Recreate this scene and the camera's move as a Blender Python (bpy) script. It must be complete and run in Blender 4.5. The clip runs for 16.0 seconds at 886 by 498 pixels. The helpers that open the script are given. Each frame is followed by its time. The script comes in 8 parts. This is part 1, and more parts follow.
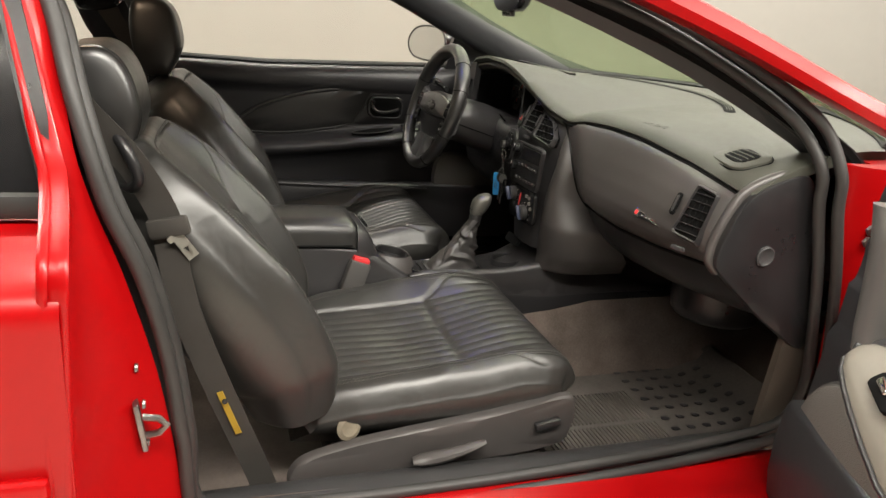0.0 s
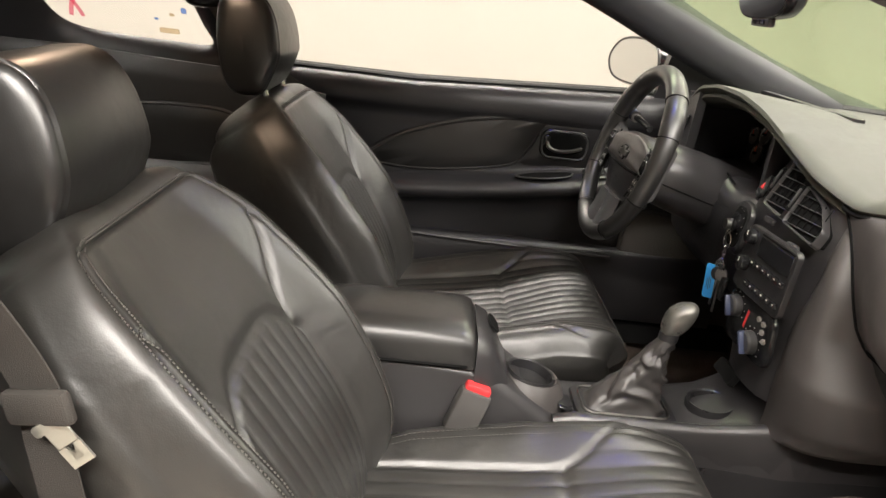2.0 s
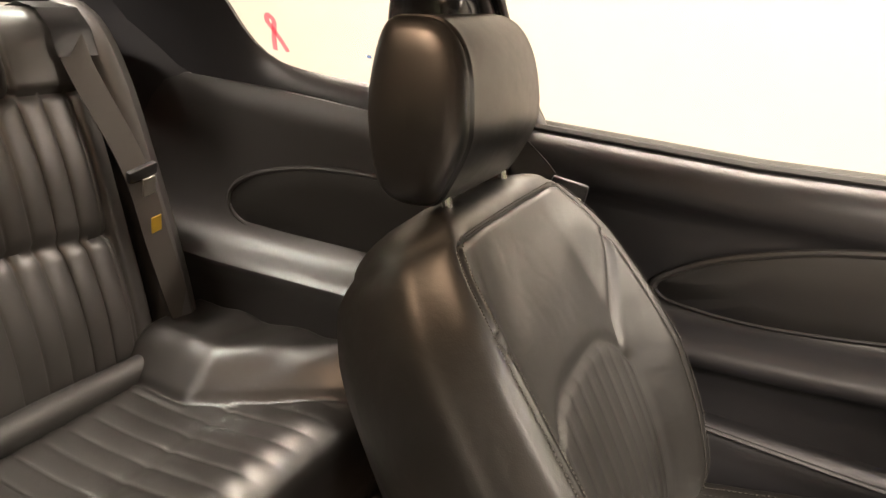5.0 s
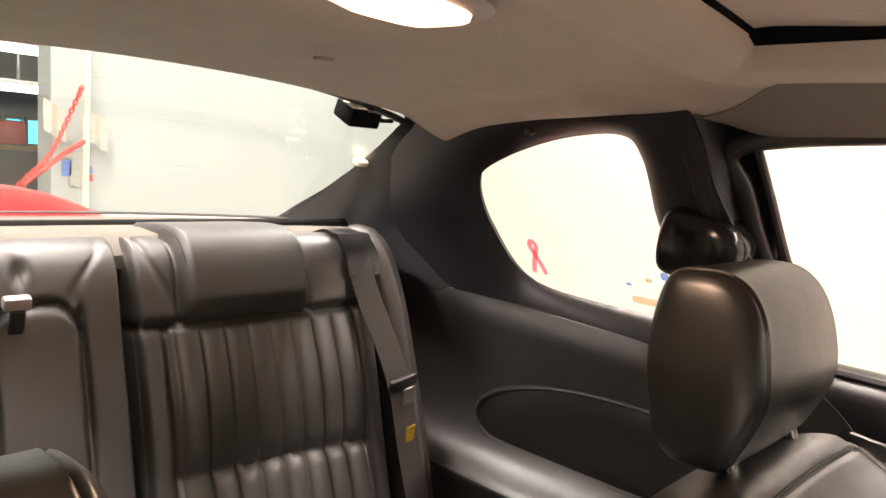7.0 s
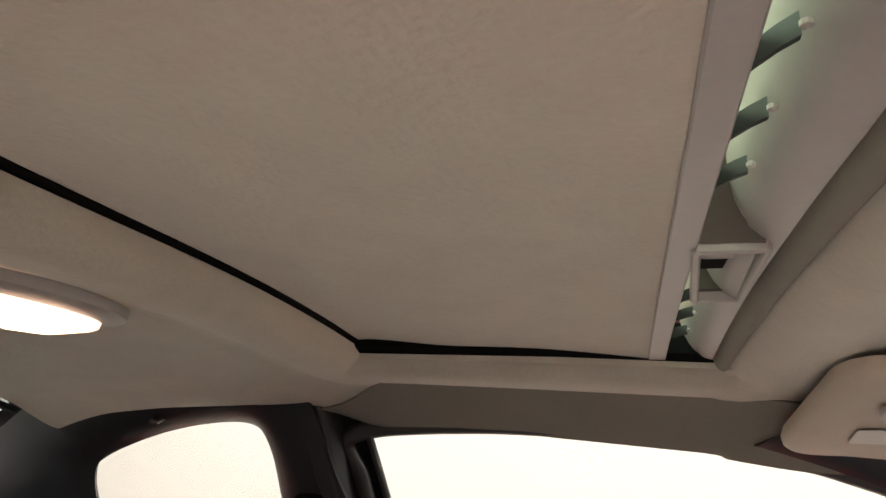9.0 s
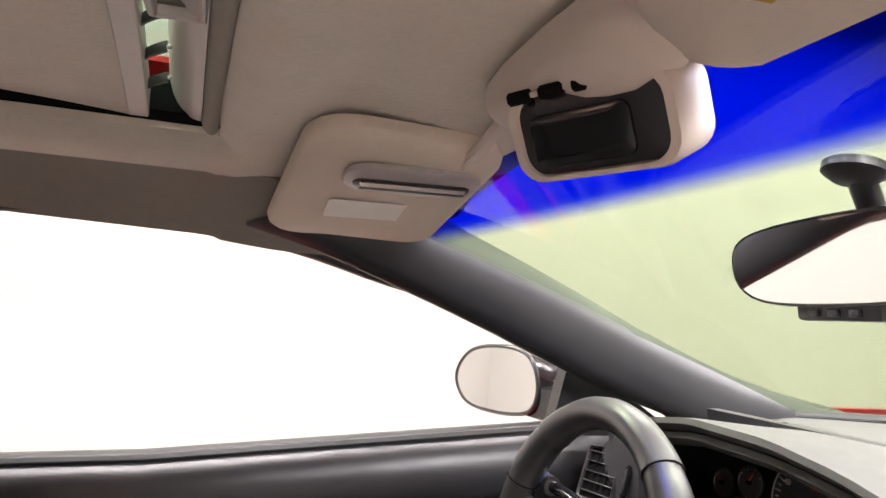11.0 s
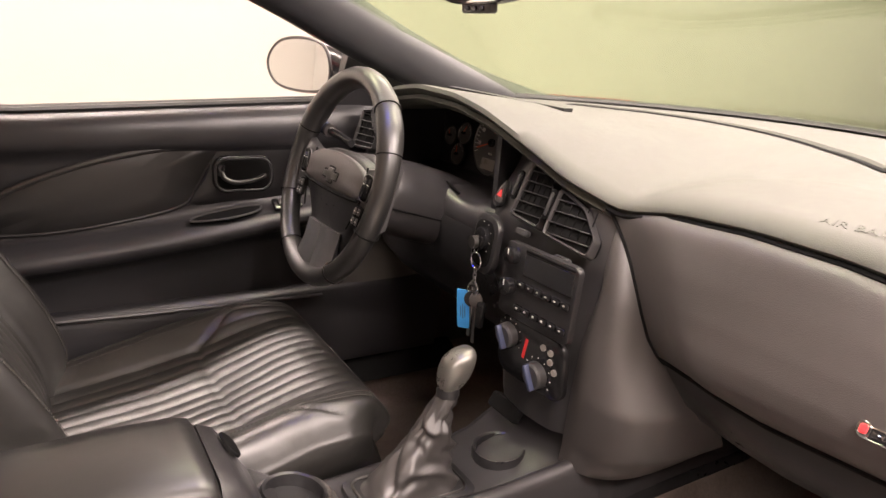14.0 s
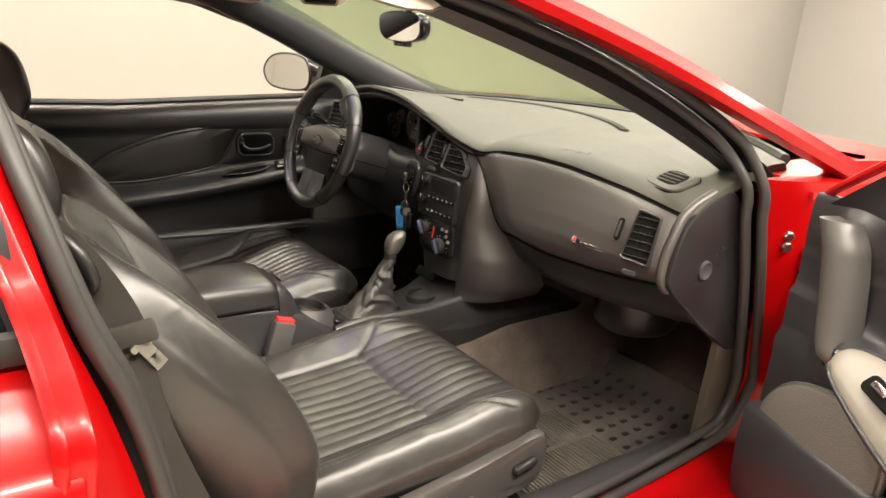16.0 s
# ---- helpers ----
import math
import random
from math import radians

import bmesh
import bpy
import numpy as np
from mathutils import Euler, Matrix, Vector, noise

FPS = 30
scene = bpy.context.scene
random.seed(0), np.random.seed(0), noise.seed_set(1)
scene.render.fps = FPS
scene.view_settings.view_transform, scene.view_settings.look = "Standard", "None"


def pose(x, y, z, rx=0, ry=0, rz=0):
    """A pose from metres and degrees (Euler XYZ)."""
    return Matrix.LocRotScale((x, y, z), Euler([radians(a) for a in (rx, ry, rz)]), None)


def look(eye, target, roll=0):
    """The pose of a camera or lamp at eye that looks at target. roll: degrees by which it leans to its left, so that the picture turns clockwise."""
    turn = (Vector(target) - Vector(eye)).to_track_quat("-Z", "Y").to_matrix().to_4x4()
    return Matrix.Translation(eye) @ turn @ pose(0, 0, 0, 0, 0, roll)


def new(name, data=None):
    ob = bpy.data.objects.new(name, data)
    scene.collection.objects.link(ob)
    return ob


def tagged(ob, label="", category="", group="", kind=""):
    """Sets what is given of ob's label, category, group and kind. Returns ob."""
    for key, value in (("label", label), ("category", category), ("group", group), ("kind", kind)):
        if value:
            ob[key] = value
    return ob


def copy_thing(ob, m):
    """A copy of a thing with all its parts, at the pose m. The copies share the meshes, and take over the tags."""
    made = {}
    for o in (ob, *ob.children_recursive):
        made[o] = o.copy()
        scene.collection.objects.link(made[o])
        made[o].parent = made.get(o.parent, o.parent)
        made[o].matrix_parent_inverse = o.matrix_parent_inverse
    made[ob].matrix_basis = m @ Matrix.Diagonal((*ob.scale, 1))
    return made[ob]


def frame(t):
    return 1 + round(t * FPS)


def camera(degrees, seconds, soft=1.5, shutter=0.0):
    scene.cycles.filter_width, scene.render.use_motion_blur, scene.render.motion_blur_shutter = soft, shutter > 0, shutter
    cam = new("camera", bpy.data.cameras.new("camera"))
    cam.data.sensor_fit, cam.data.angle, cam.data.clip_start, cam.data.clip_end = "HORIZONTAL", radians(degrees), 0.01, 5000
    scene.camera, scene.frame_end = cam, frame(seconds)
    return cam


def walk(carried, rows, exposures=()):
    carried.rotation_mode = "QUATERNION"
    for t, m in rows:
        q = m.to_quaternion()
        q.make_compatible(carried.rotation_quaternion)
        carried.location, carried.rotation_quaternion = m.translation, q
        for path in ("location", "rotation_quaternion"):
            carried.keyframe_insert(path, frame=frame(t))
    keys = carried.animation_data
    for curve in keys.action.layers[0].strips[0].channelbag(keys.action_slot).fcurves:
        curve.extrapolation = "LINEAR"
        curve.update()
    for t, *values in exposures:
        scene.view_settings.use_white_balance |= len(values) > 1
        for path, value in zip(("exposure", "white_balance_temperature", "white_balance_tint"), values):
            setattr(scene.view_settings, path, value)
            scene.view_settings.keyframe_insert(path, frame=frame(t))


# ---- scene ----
cam = camera(65.3, 16.0)
PATH = [
    (0.0, pose(-0.681, -1.646, 1.086, 70.84, -5.75, -17.78)),
    (0.5, pose(-0.577, -1.532, 1.088, 70.37, -6.16, -12.32)),
    (1.0, pose(-0.486, -1.399, 1.082, 69.95, -6.21, -6.92)),
    (1.5, pose(-0.441, -1.246, 1.082, 69.63, -6.31, -2.99)),
    (2.0, pose(-0.460, -1.066, 1.080, 69.53, -6.54, -0.09)),
    (2.5, pose(-0.468, -0.931, 1.079, 69.08, -6.66, 2.81)),
    (3.0, pose(-0.432, -0.789, 1.075, 69.00, -6.83, 6.02)),
    (3.2, pose(-0.413, -0.743, 1.060, 69.44, -6.64, 7.57)),
    (5.3, pose(-0.505, -0.323, 1.077, 68.64, -5.13, 30.97)),
    (5.5, pose(-0.519, -0.318, 1.073, 68.92, -5.04, 33.63)),
    (6.0, pose(-0.538, -0.306, 1.067, 70.86, -4.70, 40.47)),
    (6.5, pose(-0.563, -0.319, 1.083, 75.39, -4.36, 44.59)),
    (7.0, pose(-0.538, -0.360, 1.123, 82.63, -4.34, 45.83)),
    (7.5, pose(-0.522, -0.401, 1.147, 90.43, -4.55, 42.98)),
    (8.0, pose(-0.514, -0.421, 1.161, 98.10, -4.42, 36.68)),
    (8.5, pose(-0.506, -0.428, 1.160, 103.30, -3.66, 27.45)),
    (9.0, pose(-0.491, -0.415, 1.150, 106.38, -2.84, 17.05)),
    (9.5, pose(-0.469, -0.391, 1.144, 107.14, -1.79, 6.29)),
    (10.0, pose(-0.450, -0.391, 1.133, 105.76, -0.50, -4.25)),
    (10.2, pose(-0.439, -0.384, 1.134, 104.04, -0.62, -7.51)),
    (12.3, pose(-0.390, -0.295, 0.971, 79.43, -3.14, -26.10)),
    (12.5, pose(-0.397, -0.322, 0.994, 77.28, -3.04, -26.96)),
    (13.0, pose(-0.421, -0.441, 1.009, 74.44, -3.74, -28.34)),
    (13.5, pose(-0.452, -0.594, 1.024, 73.15, -4.02, -29.67)),
    (14.0, pose(-0.495, -0.742, 1.053, 72.83, -4.28, -30.77)),
    (14.5, pose(-0.579, -0.871, 1.089, 72.65, -4.28, -32.01)),
    (15.0, pose(-0.691, -1.044, 1.092, 72.88, -4.40, -32.64)),
    (15.5, pose(-0.796, -1.219, 1.116, 72.71, -4.24, -33.71)),
    (16.0, pose(-0.889, -1.437, 1.114, 72.97, -4.21, -34.86)),
]
EXPOSURES = [(0, 0.18, 6650, 7), (0.5, 0.25, 6650, 8), (1, 0.42, 6650, 9), (2, 0.78, 6600, 10), (3.2, 0.98, 7000, 12), (5.3, 1.36, 7550, 16), (7, 1.34, 7100, 20), (8.5, 0.90, 6300, 12), (9.3, 1.14, 6200, 10), (10.2, 1.24, 6100, 10), (12.3, 0.92, 6500, 34), (14, 1.10, 7100, 24), (15.3, 0.98, 7100, 17), (16, 0.70, 7150, 10)]
walk(cam, PATH, EXPOSURES)

# ---------------------------------------------------------------- world and lamps
world = bpy.data.worlds.new("garage_air")
world.use_nodes = True
world.node_tree.nodes["Background"].inputs[0].default_value = (1.0, 0.96, 0.9, 1)
world.node_tree.nodes["Background"].inputs[1].default_value = 0.012
scene.world = world

LAMP_Z = 2.95
# the last lamp is added only to brighten the room ahead of the windshield
LAMP_ROWS = [(-2.6, -2.3, 46), (-0.6, -2.3, 120), (1.4, -2.3, 120), (-2.6, 0.0, 75), (-0.6, 0.0, 50), (1.4, 0.0, 50), (3.2, 0.0, 34), (-2.6, 1.9, 50), (-0.6, 1.9, 47), (1.4, 1.9, 40), (3.2, -2.3, 50), (3.2, 1.9, 42), (5.2, 1.4, 60)]
for lx, ly, watts in LAMP_ROWS:
    tube_light = bpy.data.lights.new("ceiling_lamp_light", "AREA")
    tube_light.shape, tube_light.size, tube_light.size_y = "RECTANGLE", 1.5, 0.22
    tube_light.energy, tube_light.color = watts, (1.0, 0.95, 0.885)
    new("ceiling_lamp_light", tube_light).matrix_world = pose(lx, ly, LAMP_Z - 0.03)
dome_light = bpy.data.lights.new("dome_lamp_light", "AREA")
dome_light.shape, dome_light.size, dome_light.size_y = "ELLIPSE", 0.09, 0.05
dome_light.energy, dome_light.color = 0.5, (1.0, 0.72, 0.50)


# ---------------------------------------------------------------- materials
def mat(name, color, rough=0.5, metal=0.0, bump=0.0, bscale=500.0, var=0.15, vscale=7.0, rvar=0.08, grain="NOISE", wrinkle=0.0, coat=0.0, spec=0.5, sheen=0.0, ior=1.5):
    m = bpy.data.materials.new(name)
    m.use_nodes = True
    n, l = m.node_tree.nodes, m.node_tree.links
    b = n["Principled BSDF"]
    b.inputs["Metallic"].default_value = metal
    b.inputs["Coat Weight"].default_value = coat
    b.inputs["Coat Roughness"].default_value = 0.06
    b.inputs["Specular IOR Level"].default_value = spec
    b.inputs["IOR"].default_value = ior
    b.inputs["Sheen Weight"].default_value = sheen
    tc = n.new("ShaderNodeTexCoord")
    big = n.new("ShaderNodeTexNoise")
    big.inputs["Scale"].default_value, big.inputs["Detail"].default_value = vscale, 6
    l.new(tc.outputs["Object"], big.inputs["Vector"])
    fine = n.new("ShaderNodeTexNoise")
    fine.inputs["Scale"].default_value, fine.inputs["Detail"].default_value = vscale * 14, 3
    l.new(tc.outputs["Object"], fine.inputs["Vector"])
    mixf = n.new("ShaderNodeMath")
    mixf.operation = "MULTIPLY_ADD"
    mixf.inputs[1].default_value = 0.35
    l.new(fine.outputs["Fac"], mixf.inputs[0])
    half = n.new("ShaderNodeMath")
    half.operation = "MULTIPLY"
    half.inputs[1].default_value = 0.65
    l.new(big.outputs["Fac"], half.inputs[0])
    l.new(half.outputs[0], mixf.inputs[2])
    ramp = n.new("ShaderNodeMapRange")
    ramp.inputs["From Min"].default_value, ramp.inputs["From Max"].default_value = 0.3, 0.7
    ramp.inputs["To Min"].default_value, ramp.inputs["To Max"].default_value = 1 - var, 1 + var
    l.new(mixf.outputs[0], ramp.inputs["Value"])
    mul = n.new("ShaderNodeVectorMath")
    mul.operation = "SCALE"
    mul.inputs[0].default_value = color
    l.new(ramp.outputs["Result"], mul.inputs["Scale"])
    l.new(mul.outputs["Vector"], b.inputs["Base Color"])
    rr = n.new("ShaderNodeMapRange")
    rr.inputs["From Min"].default_value, rr.inputs["From Max"].default_value = 0.3, 0.7
    rr.inputs["To Min"].default_value, rr.inputs["To Max"].default_value = max(rough - rvar, 0.02), min(rough + rvar, 1)
    l.new(mixf.outputs[0], rr.inputs["Value"])
    l.new(rr.outputs["Result"], b.inputs["Roughness"])
    last = None
    if wrinkle:
        w = n.new("ShaderNodeTexNoise")
        w.inputs["Scale"].default_value, w.inputs["Detail"].default_value, w.inputs["Distortion"].default_value = 13, 2, 0.7
        l.new(tc.outputs["Object"], w.inputs["Vector"])
        bw = n.new("ShaderNodeBump")
        bw.inputs["Strength"].default_value, bw.inputs["Distance"].default_value = wrinkle, 0.010
        l.new(w.outputs["Fac"], bw.inputs["Height"])
        fw = n.new("ShaderNodeTexNoise")
        fw.inputs["Scale"].default_value, fw.inputs["Detail"].default_value, fw.inputs["Distortion"].default_value = 55, 2, 0.5
        l.new(tc.outputs["Object"], fw.inputs["Vector"])
        bf = n.new("ShaderNodeBump")
        bf.inputs["Strength"].default_value, bf.inputs["Distance"].default_value = wrinkle * 0.5, 0.0025
        l.new(fw.outputs["Fac"], bf.inputs["Height"])
        l.new(bw.outputs["Normal"], bf.inputs["Normal"])
        last = bf
    if bump:
        g = n.new("ShaderNodeTexVoronoi" if grain == "VORONOI" else "ShaderNodeTexNoise")
        g.inputs["Scale"].default_value = bscale
        l.new(tc.outputs["Object"], g.inputs["Vector"])
        bb = n.new("ShaderNodeBump")
        bb.inputs["Strength"].default_value, bb.inputs["Distance"].default_value = bump, 0.001
        l.new(g.outputs["Distance" if grain == "VORONOI" else "Fac"], bb.inputs["Height"])
        if last:
            l.new(last.outputs["Normal"], bb.inputs["Normal"])
        last = bb
    if last:
        l.new(last.outputs["Normal"], b.inputs["Normal"])
    return m


def glass(name, tint, band=None):
    """Thin tinted pane. band: (colour, x at which it ends, softness) of the shade strip along a windshield's top."""
    m = bpy.data.materials.new(name)
    m.use_nodes = True
    n, l = m.node_tree.nodes, m.node_tree.links
    n.remove(n["Principled BSDF"])
    tr, gl, mx, fr = n.new("ShaderNodeBsdfTransparent"), n.new("ShaderNodeBsdfGlossy"), n.new("ShaderNodeMixShader"), n.new("ShaderNodeLayerWeight")
    tr.inputs[0].default_value = (*tint, 1)
    gl.inputs["Roughness"].default_value = 0.02
    fr.inputs[0].default_value = 0.5
    pw, ml = n.new("ShaderNodeMath"), n.new("ShaderNodeMath")
    pw.operation, ml.operation = "POWER", "MULTIPLY_ADD"
    pw.inputs[1].default_value, ml.inputs[1].default_value, ml.inputs[2].default_value = 5.0, 0.6, 0.025
    l.new(fr.outputs["Facing"], pw.inputs[0])
    l.new(pw.outputs[0], ml.inputs[0])
    if band:
        tc, sp, mr, mc = n.new("ShaderNodeTexCoord"), n.new("ShaderNodeSeparateXYZ"), n.new("ShaderNodeMapRange"), n.new("ShaderNodeMix")
        mc.data_type = "RGBA"
        l.new(tc.outputs["Object"], sp.inputs[0])
        sq, bow = n.new("ShaderNodeMath"), n.new("ShaderNodeMath")
        sq.operation, bow.operation = "MULTIPLY", "MULTIPLY_ADD"
        l.new(sp.outputs[1], sq.inputs[0])
        l.new(sp.outputs[1], sq.inputs[1])
        bow.inputs[1].default_value = 0.55
        l.new(sq.outputs[0], bow.inputs[0])
        l.new(sp.outputs[0], bow.inputs[2])
        l.new(bow.outputs[0], mr.inputs["Value"])
        mr.inputs["From Min"].default_value, mr.inputs["From Max"].default_value = band[1] - band[2], band[1] + band[2]
        l.new(mr.outputs["Result"], mc.inputs["Factor"])
        mc.inputs["A"].default_value, mc.inputs["B"].default_value = (*band[0], 1), (*tint, 1)
        l.new(mc.outputs["Result"], tr.inputs[0])
    l.new(ml.outputs[0], mx.inputs[0])
    l.new(tr.outputs[0], mx.inputs[1])
    l.new(gl.outputs[0], mx.inputs[2])
    l.new(mx.outputs[0], n["Material Output"].inputs["Surface"])
    return m


def glow(name, color, strength):
    m = bpy.data.materials.new(name)
    m.use_nodes = True
    b = m.node_tree.nodes["Principled BSDF"]
    b.inputs["Base Color"].default_value = (*color, 1)
    b.inputs["Emission Color"].default_value = (*color, 1)
    b.inputs["Emission Strength"].default_value = strength
    return m


LEATHER = mat("black_leather", (0.018, 0.0170, 0.0155), 0.41, bump=0.08, bscale=700, var=0.12, vscale=9, rvar=0.04, grain="VORONOI", wrinkle=0.26, spec=0.85, ior=1.55)
LEATHER_SIDE = mat("black_vinyl", (0.016, 0.0153, 0.0148), 0.36, bump=0.05, bscale=650, var=0.15, vscale=6, grain="VORONOI", wrinkle=0.07, spec=0.7, ior=1.55)
LEATHER_REAR = mat("rear_black_leather", (0.031, 0.0295, 0.0283), 0.46, bump=0.06, bscale=700, var=0.15, vscale=9, grain="VORONOI", wrinkle=0.12, spec=0.8, ior=1.55)
THREAD = mat("grey_thread", (0.060, 0.056, 0.050), 0.7, var=0.25, vscale=60)
PAD = mat("dash_pad_vinyl", (0.056, 0.057, 0.046), 0.55, bump=0.25, bscale=900, var=0.07, vscale=5, grain="VORONOI", spec=0.4)
DASH = mat("dash_plastic", (0.058, 0.052, 0.050), 0.44, bump=0.2, bscale=900, var=0.10, vscale=5, grain="VORONOI", spec=0.75)
TRIM = mat("black_trim_plastic", (0.018, 0.0175, 0.0185), 0.33, bump=0.15, bscale=900, var=0.15, vscale=6, grain="VORONOI", spec=0.55)
DOORTRIM = mat("door_trim_plastic", (0.022, 0.0215, 0.0235), 0.36, bump=0.18, bscale=900, var=0.12, vscale=5, grain="VORONOI", spec=0.65)
GREYTRIM = mat("charcoal_trim_plastic", (0.038, 0.037, 0.038), 0.38, bump=0.18, bscale=900, var=0.1, vscale=5, grain="VORONOI", spec=0.7)
PILLAR = mat("pillar_trim_plastic", (0.024, 0.024, 0.027), 0.40, bump=0.18, bscale=900, var=0.1, vscale=5, grain="VORONOI", spec=0.6)
RIMGLOSS = mat("polished_rim_leather", (0.036, 0.034, 0.033), 0.33, var=0.1, rvar=0.05, spec=0.7)
GLOSS = mat("gloss_black_plastic", (0.012, 0.012, 0.013), 0.18, var=0.1, rvar=0.05, spec=0.5)
# near-black for dark plastic, and for shade painted into gaps and recesses
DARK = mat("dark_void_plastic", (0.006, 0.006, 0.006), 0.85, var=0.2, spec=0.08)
RUBBER = mat("black_rubber", (0.022, 0.022, 0.021), 0.55, bump=0.1, bscale=300, var=0.15)
SEAL = mat("grey_weather_seal", (0.032, 0.031, 0.030), 0.50, bump=0.25, bscale=500, var=0.15)
CARPET = mat("dark_carpet", (0.122, 0.097, 0.083), 0.95, bump=1.0, bscale=600, var=0.35, vscale=14, spec=0.1, sheen=0.2)
MATRUB = mat("mat_rubber", (0.092, 0.081, 0.073), 0.5, bump=0.2, bscale=300, var=0.35, vscale=9, rvar=0.12)
LINER = mat("beige_headliner", (0.58, 0.52, 0.44), 0.95, bump=1.0, bscale=170, var=0.07, vscale=16, spec=0.1, sheen=0.3)
# headliner cloth with the shade of its turned edges in the colour
LINER_SHADED = mat("brown_grey_edge_trim", (0.26, 0.236, 0.203), 0.85, bump=0.3, bscale=500, var=0.1, vscale=9)
SHELF = mat("shelf_felt", (0.115, 0.108, 0.094), 0.9, bump=0.5, bscale=500, var=0.1, vscale=9, spec=0.15)
BOOT = mat("soft_boot_leather", (0.030, 0.027, 0.026), 0.48, bump=0.1, bscale=700, var=0.15, vscale=20, grain="VORONOI", spec=0.8)
FASCIA = mat("dark_fascia_plastic", (0.027, 0.0255, 0.0265), 0.36, bump=0.12, bscale=900, var=0.1, vscale=6, grain="VORONOI", spec=0.7)
VISOR = mat("beige_visor_vinyl", (0.60, 0.52, 0.435), 0.7, bump=0.4, bscale=600, var=0.06, vscale=12)
BEIGE = mat("beige_plastic", (0.56, 0.483, 0.42), 0.45, var=0.06)
SLAT = mat("dark_brown_plastic", (0.075, 0.062, 0.050), 0.55, var=0.12, vscale=20)
GREYBAR = mat("warm_grey_plastic", (0.40, 0.365, 0.35), 0.40, var=0.1, vscale=14)
PAINT = mat("red_car_paint", (0.34, 0.0016, 0.003), 0.32, var=0.05, vscale=3, rvar=0.03, coat=0.12, spec=0.28)
CHROME = mat("chrome", (0.75, 0.74, 0.72), 0.14, metal=1.0, var=0.05)
STEEL = mat("worn_steel", (0.26, 0.25, 0.24), 0.36, metal=1.0, var=0.25, vscale=40)
KNOB = mat("satin_grey_knob", (0.17, 0.165, 0.15), 0.30, metal=0.65, var=0.12, vscale=30)
WEB = mat("belt_webbing", (0.051, 0.0465, 0.042), 0.75, bump=0.6, bscale=900, var=0.12, vscale=20, spec=0.3)
TONGUE = mat("tongue_steel", (0.38, 0.37, 0.33), 0.35, metal=0.8, var=0.15)
REDPL = mat("red_button_plastic", (0.70, 0.04, 0.045), 0.4, var=0.08)
YELLOW = mat("yellow_tag", (0.42, 0.27, 0.03), 0.6, var=0.2, vscale=40)
BLUE = mat("blue_tag_plastic", (0.03, 0.27, 0.62), 0.4, var=0.06)
COLLAR = mat("worn_tan_felt", (0.17, 0.145, 0.105), 0.85, bump=0.4, bscale=400, var=0.25, vscale=40)
WHITE = mat("white_print", (0.75, 0.73, 0.68), 0.6, var=0.05)
INK = mat("dim_print", (0.22, 0.21, 0.19), 0.6, var=0.1)
STICK = mat("sticker_blue", (0.08, 0.16, 0.42), 0.5, var=0.1)
STICKG = mat("sticker_grey", (0.35, 0.33, 0.28), 0.6, var=0.2, vscale=60)
ORANGE = mat("needle_orange", (0.75, 0.10, 0.03), 0.5, var=0.03)
DIAL = mat("dial_face", (0.075, 0.072, 0.072), 0.5, var=0.08)
LCD = mat("lcd_grey", (0.26, 0.24, 0.22), 0.3, var=0.05)
NAVY = mat("navy_plastic", (0.045, 0.055, 0.10), 0.35, var=0.1)
WALLPAINT = mat("white_wall_paint", (0.345, 0.334, 0.311), 0.75, bump=0.15, bscale=120, var=0.035, vscale=1.1)
CONCRETE = mat("grey_concrete", (0.50, 0.46, 0.40), 0.55, bump=0.3, bscale=60, var=0.14, vscale=2.2)
SHOPGREY = mat("workshop_grey", (0.16, 0.17, 0.18), 0.8, var=0.15, vscale=1.5)
WOOD = mat("brown_board", (0.30, 0.17, 0.07), 0.7, var=0.25, vscale=5)
PLATE = mat("satin_grey_armrest_plastic", (0.17, 0.157, 0.132), 0.42, bump=0.1, bscale=900, var=0.08, vscale=8, grain="VORONOI")
COLUMN = mat("satin_charcoal_plastic", (0.070, 0.066, 0.063), 0.36, bump=0.1, bscale=900, var=0.08, vscale=8, grain="VORONOI", spec=0.8)
POLE = mat("cream_pole", (0.62, 0.55, 0.40), 0.5, var=0.08)
CHAINRED = mat("red_plastic_chain", (0.72, 0.05, 0.04), 0.45, var=0.06)
MIRROR = mat("mirror_silver", (0.86, 0.86, 0.86), 0.03, metal=1.0, var=0.0, rvar=0.0)
CLEAR = glass("clear_glass", (0.97, 0.97, 0.95))
WSGLASS = glass("green_windshield_glass", (0.745, 0.82, 0.675), ((0.03, 0.08, 0.80), 0.585, 0.02))
PINK = glass("pink_film", (0.97, 0.55, 0.64))
BLUEFILM = glass("blue_film", (0.45, 0.60, 0.92))
TANFILM = glass("tan_film", (0.86, 0.78, 0.66))
FILM = glass("demister_film", (0.93, 0.93, 0.90))
REARGLASS = glass("rear_window_glass", (0.76, 0.85, 0.86))
ROOFGLASS = glass("sunroof_glass", (0.55, 0.63, 0.54))
SMOKE = glass("smoked_glass", (0.80, 0.88, 0.79))
LAMPGLOW = glow("dome_lamp_lens", (1.0, 0.62, 0.40), 1.0)
_n, _l = LAMPGLOW.node_tree.nodes, LAMPGLOW.node_tree.links
_tc, _len, _fall = _n.new("ShaderNodeTexCoord"), _n.new("ShaderNodeVectorMath"), _n.new("ShaderNodeMapRange")
_len.operation = "LENGTH"
_l.new(_tc.outputs["Object"], _len.inputs[0])
_l.new(_len.outputs["Value"], _fall.inputs["Value"])
_fall.inputs["From Min"].default_value, _fall.inputs["From Max"].default_value = 0.018, 0.080
